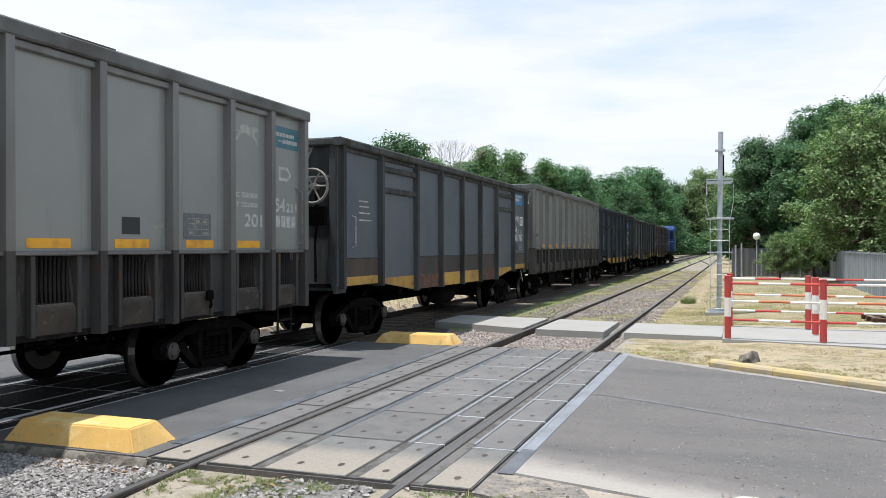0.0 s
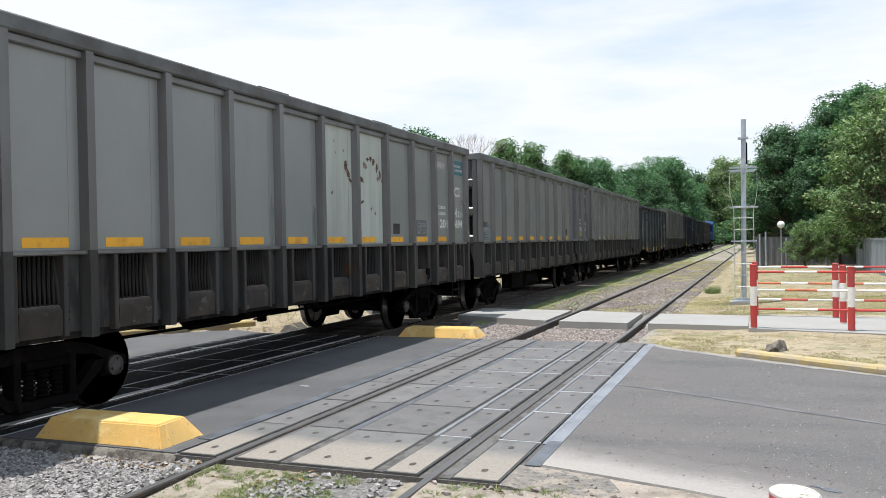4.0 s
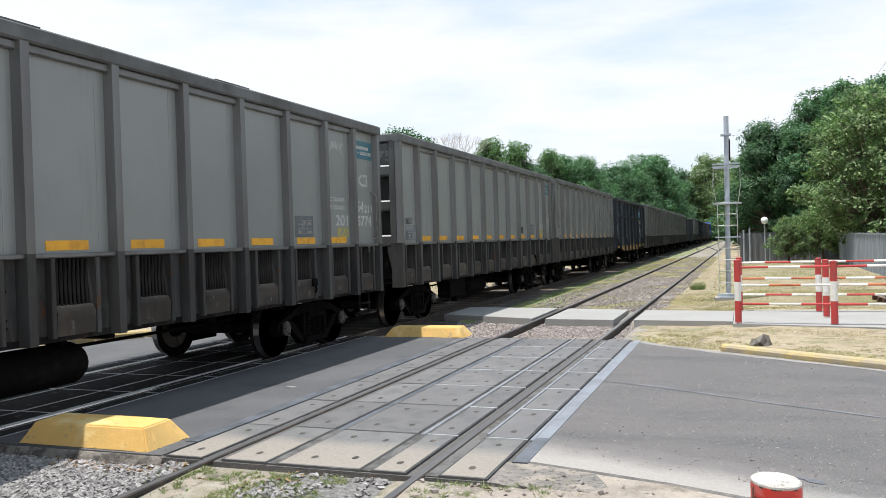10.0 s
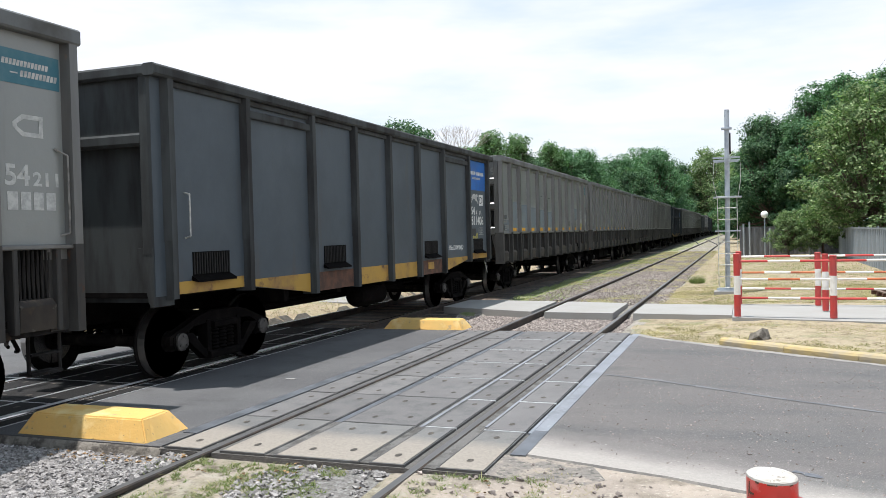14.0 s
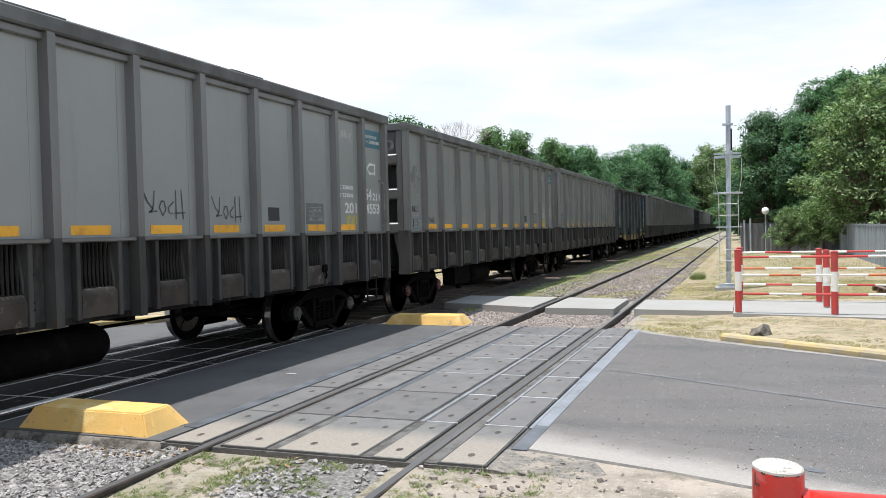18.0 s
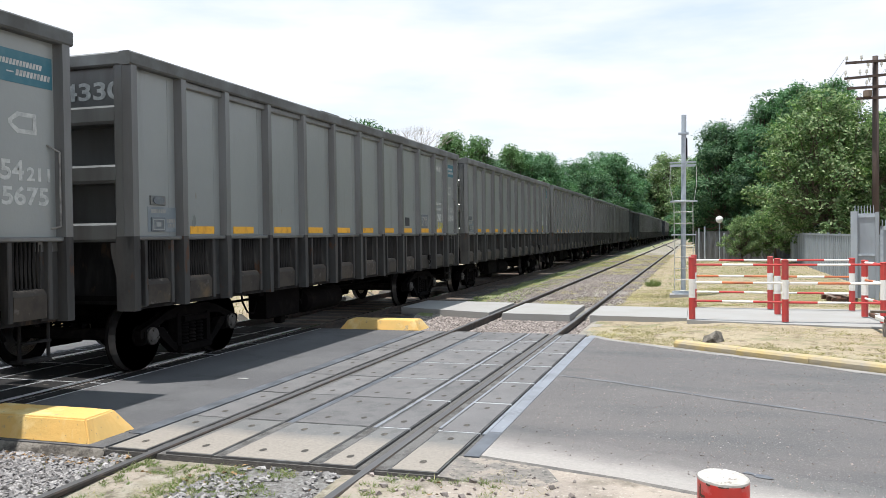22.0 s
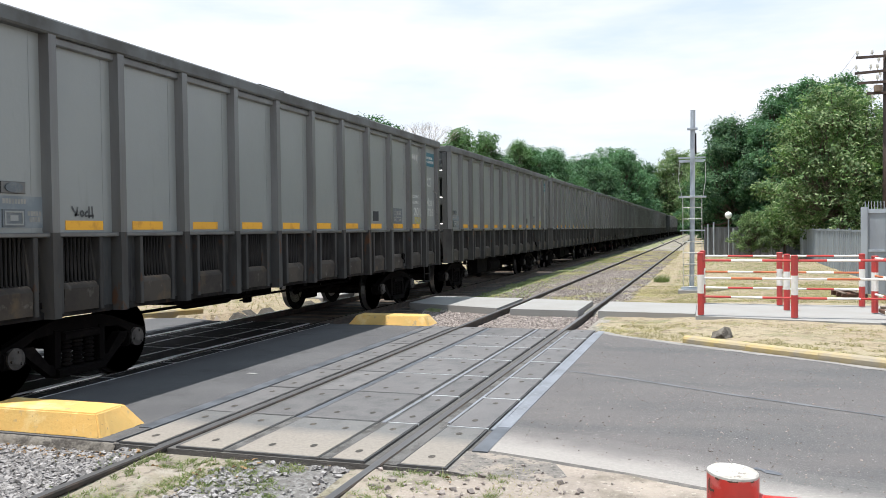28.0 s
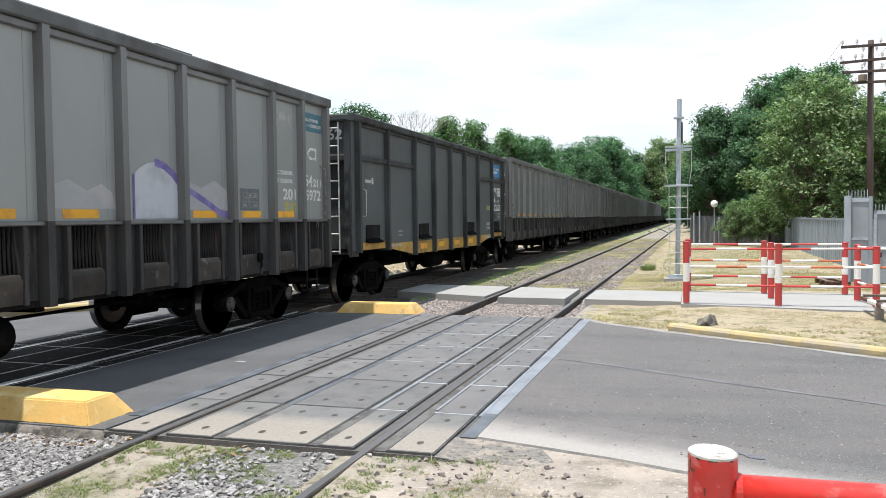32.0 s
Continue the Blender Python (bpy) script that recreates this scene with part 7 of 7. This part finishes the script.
for j in range(4):
    cf += [(32 * j + k, 32 * j + (k + 1) % 32, 32 * j + 32 + (k + 1) % 32, 32 * j + 32 + k) for k in range(32)]
cf.append(tuple(range(128, 160)))
part("cap", Build().add(cv, cf), ["cap_white"], gp, "chipped white painted top")
for a0, a1, z0, z1 in ((-2.66, -2.60, -0.010, -0.032), (-2.60, -2.36, -0.029, -0.033), (-2.3, -2.1, -0.004, -0.0055), (-1.8, -1.4, -0.004, -0.0052), (-1.95, -1.88, -0.060, -0.074), (-2.75, -2.71, -0.016, -0.04), (-0.9, -0.7, -0.004, -0.0055)):
    fl = Build()
    vs = []
    for k in range(5):
        a = a0 + (a1 - a0) * k / 4
        x, y, z = guard_top(a, GR + 0.0006)
        vs += [(x, y, z + z1 - 0.002 * chip.random()), (x, y, z + z0 + 0.001 * chip.random())]
    fl.add(vs, [(2 * k, 2 * k + 2, 2 * k + 3, 2 * k + 1) for k in range(4)])
    part("paint_chip", fl, ["bare_rust"], gp, "dark chip in the red paint")
PIPE = (GX + 1.5, GY + 0.04)
part("pipe", Build().tube((GX, GY, 1.0445), (*PIPE, 1.0445), 0.032, n=24), ["red_paint"], guard, smooth=True)
part("pipe_flange", Build().tube((GX + 0.043, GY + 0.001, 1.0445), (GX + 0.056, GY + 0.0015, 1.0445), 0.0375, 0.034, n=20), ["red_paint"], guard)
part("pipe", Build().tube((GX, GY, 0.55), (*PIPE, 0.55), 0.032, n=16), ["red_paint"], guard, smooth=True)
part("post", Build().tube((*PIPE, -0.2), (*PIPE, 1.116), GR, n=28), ["red_paint"], guard, smooth=True)
b = Build()
b.add([(0.28, 5.68, 0.004), (0.34, 5.66, 0.004), (0.36, 5.61, 0.004), (0.44, 5.58, 0.004), (0.47, 5.60, 0.004), (0.43, 5.67, 0.004), (0.36, 5.69, 0.004), (0.31, 5.73, 0.004)], [tuple(range(8))])
solid("tar_spot", b, ["tar_spot"], "small bluish dark spot on the asphalt", "tar spot", kind="structure")

# ---- timber frame and rusty bench remains ----
fr = thing("low_rack", "low rack of worn red and white striped beams on concrete legs", "rack", at=pose(2.70, 12.2, 0.0, 0, 0, 1.5))
for x in (0.0, 0.68):
    stripe_ends = [0.0, 0.32, 0.98, 1.28, 1.85, 2.28]
    for k in range(5):
        part("beam", Build().box(x - 0.035, x + 0.035, stripe_ends[k] + 0.002, stripe_ends[k + 1], 0.205, 0.265, 0, 0.008), ["white_rail" if k % 2 else "rust"], fr)
    for y in (0.30, 1.24):
        part("leg", Build().prism([(x - 0.055, y - 0.06), (x + 0.055, y - 0.06), (x + 0.05, y + 0.06), (x - 0.05, y + 0.055)], -0.1, 0.205, 2), ["concrete_leg"], fr, "grey concrete leg")
for y in (0.12, 1.30, 2.20):
    part("cross_beam", Build().box(-0.02, 0.74, y - 0.035, y + 0.035, 0.266, 0.305, 0, 0.006), ["timber"], fr)
be = thing("pallet", "broken dark rusty-brown wooden pallet on the dry grass", "pallet", at=pose(2.80, 19.55, 0.0, 4, 0, 14))
for y in (0.0, 0.27, 0.54):
    part("runner", Build().box(0.0, 0.54, y, y + 0.06, 0.0, 0.10, 0, 0.01), ["rust"], be)
for k in range(4):
    x = 0.02 + 0.14 * k
    part("slat", Build().box(x, x + 0.07, -0.03, 0.63, 0.10, 0.118), ["rust" if k % 2 else "timber"], be, at=pose(0, 0, 0, 0, (0, 6, -3, 9)[k], (-2.0, 5.5, 0.0, -4.0)[k]))


# ---- fences ----
def sheet_fence(name, a, c, h, mat, label, pitch=0.42, rail=True):
    t = thing(name, label, "fence", at=pose(a[0], a[1], -0.05, 0, 0, math.degrees(math.atan2(c[1] - a[1], c[0] - a[0]))))
    ln = math.hypot(c[0] - a[0], c[1] - a[1])
    n = max(1, int(ln / pitch))
    w = ln / n
    me = Build().prism([(0, 0), (w * 0.42, 0), (w * 0.5, -0.03), (w * 0.92, -0.03), (w, 0), (w, 0.012), (w * 0.92, -0.018), (w * 0.5, -0.018), (w * 0.42, 0.012), (0, 0.012)], 0.02, h, 2).mesh("fence_sheet", [mat])
    pm = Build().box(-0.035, 0.035, 0.02, 0.09, -0.1, h + 0.04).mesh("fence_post", [mat])
    for k in range(n):
        part("fence_sheet", me, None, t, at=pose(k * w, 0, 0.012 * wobble(k * 2.2, 1, 1, 1)))
        if k % 6 == 0:
            part("fence_post", pm, None, t, at=pose(k * w, 0, 0))
    part("fence_rail", Build().box(0, ln, -0.05, -0.032, h - 0.06, h).box(0, ln, 0.012, 0.05, h * 0.3, h * 0.3 + 0.05), [mat], t)
    return t


sheet_fence("dark_fence", (-0.1, 47.6), (5.2, 49.2), 1.62, "fence_dark", "dark grey board fence under the trees", 0.30)
sheet_fence("pale_fence", (4.6, 46.0), (4.35, 21.2), 1.50, "fence_pale", "pale grey corrugated sheet fence", 0.45)
# slender posts in front of the dark fence
for x, y, h in ((0.05, 46.6, 1.75), (0.35, 46.7, 1.85), (1.35, 46.6, 1.5), (3.3, 46.9, 1.45)):
    solid("fence_stake", Build().tube((x, y, -0.1), (x, y, h), 0.045, n=8), ["galv"], "thin pale metal stake", "stake", "stakes by the fence")

gate = thing("metal_gate", "grey spiked steel gate with sheet panels", "gate", at=pose(3.36, 20.3, 0, 0, 0, -8))
part("gate_post", Build().box(-0.07, 0.07, -0.07, 0.07, -0.1, 2.0, 0, 0.01), ["fence_grey"], gate)
part("gate_post", Build().box(0.42, 0.50, -0.05, 0.05, -0.1, 1.98, 0, 0.01), ["fence_grey"], gate)
part("gate_sheet", Build().box(0.07, 0.42, -0.015, 0.015, 0.05, 1.93), ["fence_grey"], gate)
part("gate_sheet", Build().box(0.52, 2.4, -0.015, 0.015, 0.05, 1.62), ["fence_grey"], gate)
part("gate_frame", Build().box(0.52, 2.4, -0.035, -0.015, 1.58, 1.66).box(0.52, 2.4, -0.035, -0.015, 0.80, 0.86).box(0.52, 0.58, -0.035, -0.015, 0.05, 1.66).box(1.0, 1.05, -0.035, -0.015, 0.05, 1.62)
     .box(1.5, 1.55, -0.035, -0.015, 0.05, 1.62).box(0.07, 0.42, -0.035, -0.015, 1.86, 1.95).box(0.07, 0.42, -0.035, -0.015, 1.0, 1.05), ["galv"], gate)
spike = Build().lathe([(0.008, 0.0), (0.008, 0.15), (0.001, 0.19)], 2, n=6).mesh("spike", ["galv"])
for k in range(7):
    part("spike", spike, None, gate, at=pose(0.02 + 0.062 * k, 0, 1.95))
for k in range(28):
    part("spike", spike, None, gate, at=pose(0.56 + 0.066 * k, 0, 1.62))
part("latch", Build().box(0.60, 0.68, -0.06, -0.035, 0.62, 0.72, 0, 0.01), ["black_steel"], gate)

# ---- utility pole ----
up = thing("utility_pole", "tall brown wooden telegraph pole with four cross arms", "pole", at=pose(7.1, 38.0, 0))
part("pole", Build().tube((0, 0, -0.3), (0, 0, 8.8), 0.15, 0.11, 12), ["pole"], up, smooth=True)
for i, (z, x0, x1, tilt) in enumerate([(8.56, -1.15, 1.15, 0), (7.96, -1.2, 1.15, 0.05), (7.5, -1.1, 1.2, 0), (7.05, -0.75, 1.1, 0)]):
    part("cross_arm", Build().prism([(x0, z - 0.05 - tilt), (x1, z - 0.05 + tilt), (x1, z + 0.05 + tilt), (x0, z + 0.05 - tilt)], -0.2, -0.1, 1), ["pole"], up)
ins = Build().lathe([(0.02, 0.0), (0.02, 0.08), (0.055, 0.09), (0.06, 0.15), (0.035, 0.17), (0.05, 0.19), (0.04, 0.24), (0.01, 0.26)], 2, n=8).mesh("insulator", ["ceramic"])
for z, xs in ((8.61, (-1.1, -0.55, 0.35, 0.95)), (8.01, (-1.15, -0.6, -0.35, 0.4, 1.0)), (7.55, (-0.35, 0.4, 1.0)), (6.80, (-0.55, 0.55, 0.95)), (7.70, (-1.05, -0.25)), (8.30, (0.2, -0.3))):
    for x in xs:
        part("insulator", ins, None, up, at=pose(x, -0.15, z))
part("transformer_can", Build().lathe([(0.05, 7.08), (0.17, 7.10), (0.17, 7.34), (0.05, 7.36)], 2, (-0.35, -0.30, 0), 14), ["timber"], up)
wire = Build()
for x, z in ((-1.1, 8.86), (0.95, 8.86), (-1.15, 8.26), (1.0, 8.26)):
    pts = [(x + (3.0 + x) * 0, -0.15 + 40 * u, z - 6 * 0.35 * u * (1 - u)) for u in (0, 0.25, 0.5, 0.75, 1.0)]
    wire.path(pts, 0.006, 5)
part("wire", wire, ["black_steel"], up)

gl = thing("garden_lamp", "white globe garden lamp on a thin post", "lamp", at=pose(1.10, 46.2, -0.15))
part("post", Build().tube((0, 0, -0.1), (0, 0, 2.2), 0.035, n=8), ["galv"], gl)
part("globe", Build().lathe([(0.05, 2.17)] + [(0.19 * math.sin(a), 2.36 - 0.19 * math.cos(a)) for a in [0.3 + 0.25 * k for k in range(11)]] + [(0.02, 2.55)], 2, n=20), ["globe"], gl, "white opal globe", smooth=True)


# ---- trees ----
def leaves_mesh(name, blobs, per_m2, size, mat, seed, gap=0.12):
    """A crown: clumps of small bent leaves set through and over several uneven bodies, with gaps."""
    rng = np.random.default_rng(seed)
    P, Nn = [], []
    for cx, cy, cz, rx, ry, rz in blobs:
        n = int(per_m2 * 4 * math.pi * ((rx * ry) ** 1.6 / 3 + (rx * rz) ** 1.6 / 3 + (ry * rz) ** 1.6 / 3) ** (1 / 1.6))
        m = max(8, n // 14)
        d = rng.normal(size=(m, 3))
        d /= np.linalg.norm(d, axis=1, keepdims=True)
        rad = 0.50 + 0.58 * rng.random((m, 1)) ** 0.5
        lump = np.array([0.86 + 0.30 * noise.noise(Vector(v) * 2.6 + Vector((cx, cy, cz))) for v in d])[:, None]
        c = d * rad * lump * np.array([rx, ry, rz]) + np.array([cx, cy, cz])
        keep = np.array([noise.noise(Vector(v) * (1.6 / max(1.0, rx * 0.5)) + Vector((seed, 0, 0))) > -0.5 + gap for v in c])
        c, d = c[keep], d[keep]
        k = 14
        spread = size * 1.7
        pts = np.repeat(c, k, 0) + rng.normal(0, spread, (len(c) * k, 3)) * np.array([1, 1, 0.7])
        P.append(pts)
        Nn.append(np.repeat(d, k, 0))
    P, Nn = np.concatenate(P), np.concatenate(Nn)
    n = len(P)
    nrm = Nn * 0.8 + rng.normal(0, 0.5, (n, 3)) + np.array([0, 0, 0.75])
    nrm /= np.linalg.norm(nrm, axis=1, keepdims=True)
    a = np.cross(nrm, rng.normal(size=(n, 3)))
    a /= np.linalg.norm(a, axis=1, keepdims=True)
    bb = np.cross(nrm, a)
    s = (size * (0.6 + 0.8 * rng.random(n)))[:, None]
    v = np.stack([P - a * s, P + bb * s * 0.45 - nrm * s * 0.12, P + a * s, P - bb * s * 0.45 - nrm * s * 0.12], 1)
    me = bpy.data.meshes.new(name)
    me.vertices.add(4 * n)
    me.vertices.foreach_set("co", v.reshape(-1).astype(np.float32))
    me.loops.add(4 * n)
    me.loops.foreach_set("vertex_index", np.arange(4 * n, dtype=np.int32))
    me.polygons.add(n)
    me.polygons.foreach_set("loop_start", np.arange(0, 4 * n, 4, dtype=np.int32))
    me.materials.append(M[mat])
    me.update(calc_edges=True)
    return me


def trunk_mesh(h, r, blobs, seed):
    rng = random.Random(seed)
    b = Build()
    p = Vector((0, 0, -0.2))
    pts = [p]
    for k in range(4):
        p = p + Vector((rng.uniform(-0.12, 0.12), rng.uniform(-0.12, 0.12), h / 4 + 0.05))
        pts.append(p)
    for k in range(4):
        b.tube(pts[k], pts[k + 1], r * (1 - 0.15 * k), r * (1 - 0.15 * (k + 1)), 9)
    for cx, cy, cz, rx, ry, rz in blobs:
        q = Vector((cx, cy, cz))
        mid = pts[-1].lerp(q, 0.5) + Vector((0, 0, -0.15 * (q - pts[-1]).length * 0.5))
        b.tube(pts[-1], mid, r * 0.42, r * 0.28, 7)
        b.tube(mid, q + Vector((0, 0, rz * 0.3)), r * 0.28, r * 0.06, 6)
        for k in range(3):
            e = q + Vector((rng.uniform(-0.7, 0.7) * rx, rng.uniform(-0.7, 0.7) * ry, rng.uniform(-0.3, 0.6) * rz))
            b.tube(mid.lerp(q, 0.5), e, r * 0.12, r * 0.03, 5)
    return b.mesh("trunk", ["bark"])


def crown_blobs(h, w, n, low, seed, top=1.0, core=0.45):
    """Clump bodies that fill a crown of height h and half width w, from height low upwards, most of them near its outside."""
    rng = random.Random(seed)
    out = []
    for k in range(n):
        u = (k + 0.5) / n
        z = low + (h - low) * (0.06 + 0.86 * u)
        ww = w * (1.0 - top * 0.62 * max(0, u - 0.35) / 0.65) * (0.70 + 0.30 * min(1, u / 0.25))
        a = k * 2.4 + rng.uniform(-0.5, 0.5)
        q = ww * rng.uniform(0.45, 0.92)
        r = w * rng.uniform(0.16, 0.30)
        out.append((q * math.cos(a), q * math.sin(a), z, r * rng.uniform(0.9, 1.25), r * rng.uniform(0.9, 1.25), min(r * rng.uniform(0.6, 0.85), (h - z) * 0.95 + 0.2)))
    out.append((0, 0, low + (h - low) * 0.5, w * core, w * core, (h - low) * 0.36))
    return out


def make_tree(h, w, low, n, mat, seed, size, per, label, top=1.0, gap=0.12):
    bl = crown_blobs(h, w, n, low, seed, top)
    t = thing("tree", label, "tree", "trees")
    part("trunk", trunk_mesh(max(0.8, low + 0.15 * h), 0.022 * h + 0.03, bl, seed), None, t)
    part("crown", leaves_mesh("crown", bl, per, size, mat, seed, gap), None, t)
    return t


T_ROUND = make_tree(11.0, 4.8, 1.6, 62, "leaf_mid", 3, 0.14, 34, "broad rounded leafy green tree")
T_DARK = make_tree(10.5, 4.4, 1.0, 64, "leaf_dark", 5, 0.13, 34, "dense dark green leafy tree", 1.0, 0.12)
T_DARK_NEAR = make_tree(10.5, 4.4, 1.0, 64, "leaf_dark", 6, 0.095, 72, "dense dark green tree with fine foliage", 1.0, 0.16)
T_TALL = make_tree(12.5, 3.2, 2.0, 56, "leaf_fresh", 8, 0.14, 34, "tall narrow leafy tree", 1.3)
T_TALL_NEAR = make_tree(12.5, 3.2, 2.0, 56, "leaf_mid", 9, 0.10, 72, "tall leafy tree with fine foliage", 1.3, 0.16)
T_LIGHT = make_tree(7.4, 3.2, 0.9, 70, "leaf_light", 11, 0.076, 92, "light olive-green bushy tree reaching almost to the ground", 0.9, 0.30)
T_SHRUB = make_tree(4.5, 2.6, 0.0, 9, "leaf_mid", 14, 0.17, 34, "leafy green shrub beside the line", 0.7)
KINDS = {"r": (T_ROUND, 11.0), "d": (T_DARK, 10.5), "t": (T_TALL, 12.5), "dn": (T_DARK_NEAR, 10.5), "tn": (T_TALL_NEAR, 12.5), "l": (T_LIGHT, 7.4), "s": (T_SHRUB, 4.5)}
placed = set()


def plant(kind, x, y, h, turn):
    ob, base = KINDS[kind]
    s = h / base
    m = pose(x, y, -0.05, 0, 0, turn)
    if kind not in placed:
        placed.add(kind)
        ob.matrix_basis = m @ Matrix.Diagonal((s, s, s, 1))
        return ob
    c = copy_thing(ob, m)
    c.matrix_basis = m @ Matrix.Diagonal((s, s, s, 1))
    return c


TREES = [
    # the bushy trees beyond the lawn on the right
    ("l", 5.7, 41.5, 8.2, 20), ("l", 9.0, 42.5, 7.0, 130), ("l", 3.9, 46.2, 3.3, 220), ("l", 2.2, 45.2, 2.5, 100),
    ("dn", 1.9, 53.5, 8.6, 10), ("dn", 5.7, 52.5, 10.3, 80), ("tn", 7.4, 50.5, 10.6, 40), ("dn", 10.5, 51.0, 8.6, 150), ("r", 14.5, 49.0, 9.0, 70),
    ("tn", 5.3, 49.5, 10.3, 70), ("tn", 3.7, 51.0, 9.5, 190), ("dn", 13.0, 44.0, 7.5, 200), ("r", 20.0, 48.0, 9.5, 10), ("r", 3.4, 61.0, 8.4, 300),
    # along the right of the line
    ("l", 2.5, 73.0, 9.3, 60), ("r", 5.0, 76.0, 10.0, 250), ("l", 1.2, 86.0, 9.0, 160), ("l", 1.3, 112.0, 12.0, 30), ("d", 3.0, 108.0, 10.5, 30), ("r", 1.4, 122.0, 11.0, 340),
    # across the end of the view
    ("l", -6.0, 202.0, 20.5, 10), ("r", -9.0, 208.0, 15.0, 90), ("l", 3.2, 185.0, 18.0, 200), ("d", -16.0, 200.0, 18.0, 150), ("s", -5.0, 178.0, 6.0, 10), ("s", 1.0, 170.0, 5.5, 70),
    ("s", -1.2, 160.0, 4.0, 20),
    # the wood behind the train
    ("r", -15.0, 150.0, 16.5, 0), ("d", -14.0, 165.0, 13.5, 60), ("r", -17.5, 128.0, 13.2, 120), ("d", -14.6, 118.0, 10.6, 240), ("r", -21.5, 122.0, 12.4, 290), ("d", -19.0, 108.0, 10.0, 20),
    ("r", -23.5, 104.0, 11.8, 200), ("d", -24.5, 96.0, 11.0, 100), ("t", -27.4, 92.0, 14.1, 10), ("t", -25.1, 95.0, 13.8, 140), ("t", -22.0, 98.0, 12.9, 250), ("r", -19.3, 101.0, 12.2, 30), ("r", -29.5, 93.0, 12.2, 330), ("r", -32.0, 92.0, 12.4, 60),
    ("t", -33.0, 88.0, 12.4, 220), ("r", -36.0, 88.0, 12.4, 180), ("d", -33.6, 80.0, 13.9, 310), ("d", -38.0, 83.0, 12.4, 120), ("t", -38.5, 78.0, 12.5, 30), ("d", -39.0, 74.0, 11.8, 140), ("r", -43.0, 70.0, 11.0, 260),
    ("d", -48.0, 66.0, 10.5, 20), ("r", -53.0, 60.0, 10.5, 200),
]
for row in TREES:
    plant(*row)
# a leafless tree among them
bt = thing("bare_tree", "leafless pale grey tree among the green ones", "tree", "trees", at=pose(-28.8, 84.0, 0))
b = Build()
rb = random.Random(9)


def limb(p, d, ln, r, depth):
    q = p + d * ln
    b.tube(p, q, r, r * 0.6, 5)
    if depth:
        for k in range(3):
            e = (d + Vector((rb.uniform(-0.6, 0.6), rb.uniform(-0.6, 0.6), rb.uniform(-0.1, 0.4)))).normalized()
            limb(q, e, ln * 0.72, r * 0.55, depth - 1)


limb(Vector((0, 0, -0.2)), Vector((0.05, 0, 1)), 4.5, 0.15, 5)
part("crown", b, ["twig"], bt)

# hedge bank that closes the far view below the crowns
def hedge(name, pts, h, w, mat, seed, label):
    bl = []
    rng = random.Random(seed)
    for a, c in zip(pts, pts[1:]):
        a, c = Vector(a), Vector(c)
        n = max(1, int((c - a).length / (w * 1.1)))
        for k in range(n):
            p = a.lerp(c, (k + rng.random() * 0.6) / n)
            hh = h * rng.uniform(0.75, 1.15)
            bl.append((p.x, p.y, hh * 0.45, w, w, hh * 0.6))
    me = leaves_mesh(name, bl, 7, 0.32, mat, seed, 0.0)
    return tagged(part(name, me, None), label, "undergrowth", kind="stuff")


hedge("undergrowth_far", [(-60, 62), (-44, 76), (-36, 92), (-26, 106), (-19, 128), (-14, 160), (-10, 200), (0, 212), (10, 195)], 5.0, 3.4, "leaf_dark", 51, "dark undergrowth below the far trees")
hedge("undergrowth_right", [(0.5, 150), (2.2, 110), (2.5, 85), (2.8, 66), (3.5, 56), (9, 54), (16, 52), (24, 50)], 3.2, 2.0, "leaf_dark", 52, "dark undergrowth along the line")


# ---- what moves ----
UNEVEN = [(0, 0.18), (1, -0.08), (2, 0.07), (3, -0.17), (4, 0.15), (6.5, 0.16), (7, -0.04), (8, 0.00), (9, -0.14), (10, 0.12), (11, 0.09), (12, -0.03), (13, 0.15), (15.5, -0.04), (16, 0.03), (17, 0.10), (18, 0.17), (19, 0.17), (20, 0.06), (21, 0.20), (22, -0.07), (23, 0.34), (24, 0.03), (25, 0.11), (27.5, 0.05), (28, -0.05), (28.5, -0.05), (29, 0.08), (30, 0.19), (31, -0.09), (31.5, 0.20), (32, 0.39)]


def travel(t):
    """How far wagon A's leading end has run along the track by t seconds: a slow gain in speed, not quite even."""
    s = 10.30 + 8.29 * t + 0.0073 * t * t
    for (a, da), (c, dc) in zip(UNEVEN, UNEVEN[1:]):
        if a <= t <= c:
            return s + da + (dc - da) * (t - a) / (c - a)
    return s + UNEVEN[-1][1]


def motions():
    for k, w in TRAIN.items():
        walk(w, [(float(t), pose(TRACK_X, travel(t) + OFFSET[k], 0)) for t in range(0, 33)])
        wheels = [c for c in w.children if c.name.startswith("wheelset")]
        # wheels are keyed while their wagon is within sight of the crossing
        rows = []
        for i in range(0, 481):
            t = i / 15
            if -12 < travel(t) + OFFSET[k] < 60 or i in (0, 480):
                rows.append(t)
        for c in wheels:
            x, y, z = c.matrix_basis.translation
            start = travel(rows[0] if len(rows) < 3 else rows[1])
            end = travel(rows[-2] if len(rows) > 2 else rows[0])
            keyed = []
            for t in rows:
                s = min(max(travel(t), start), end)
                keyed.append((t, pose(x, y, z, -math.degrees((s - start) / WHEEL_R) % 360 - 360, 0, 0)))
            walk(c, keyed)


motions()
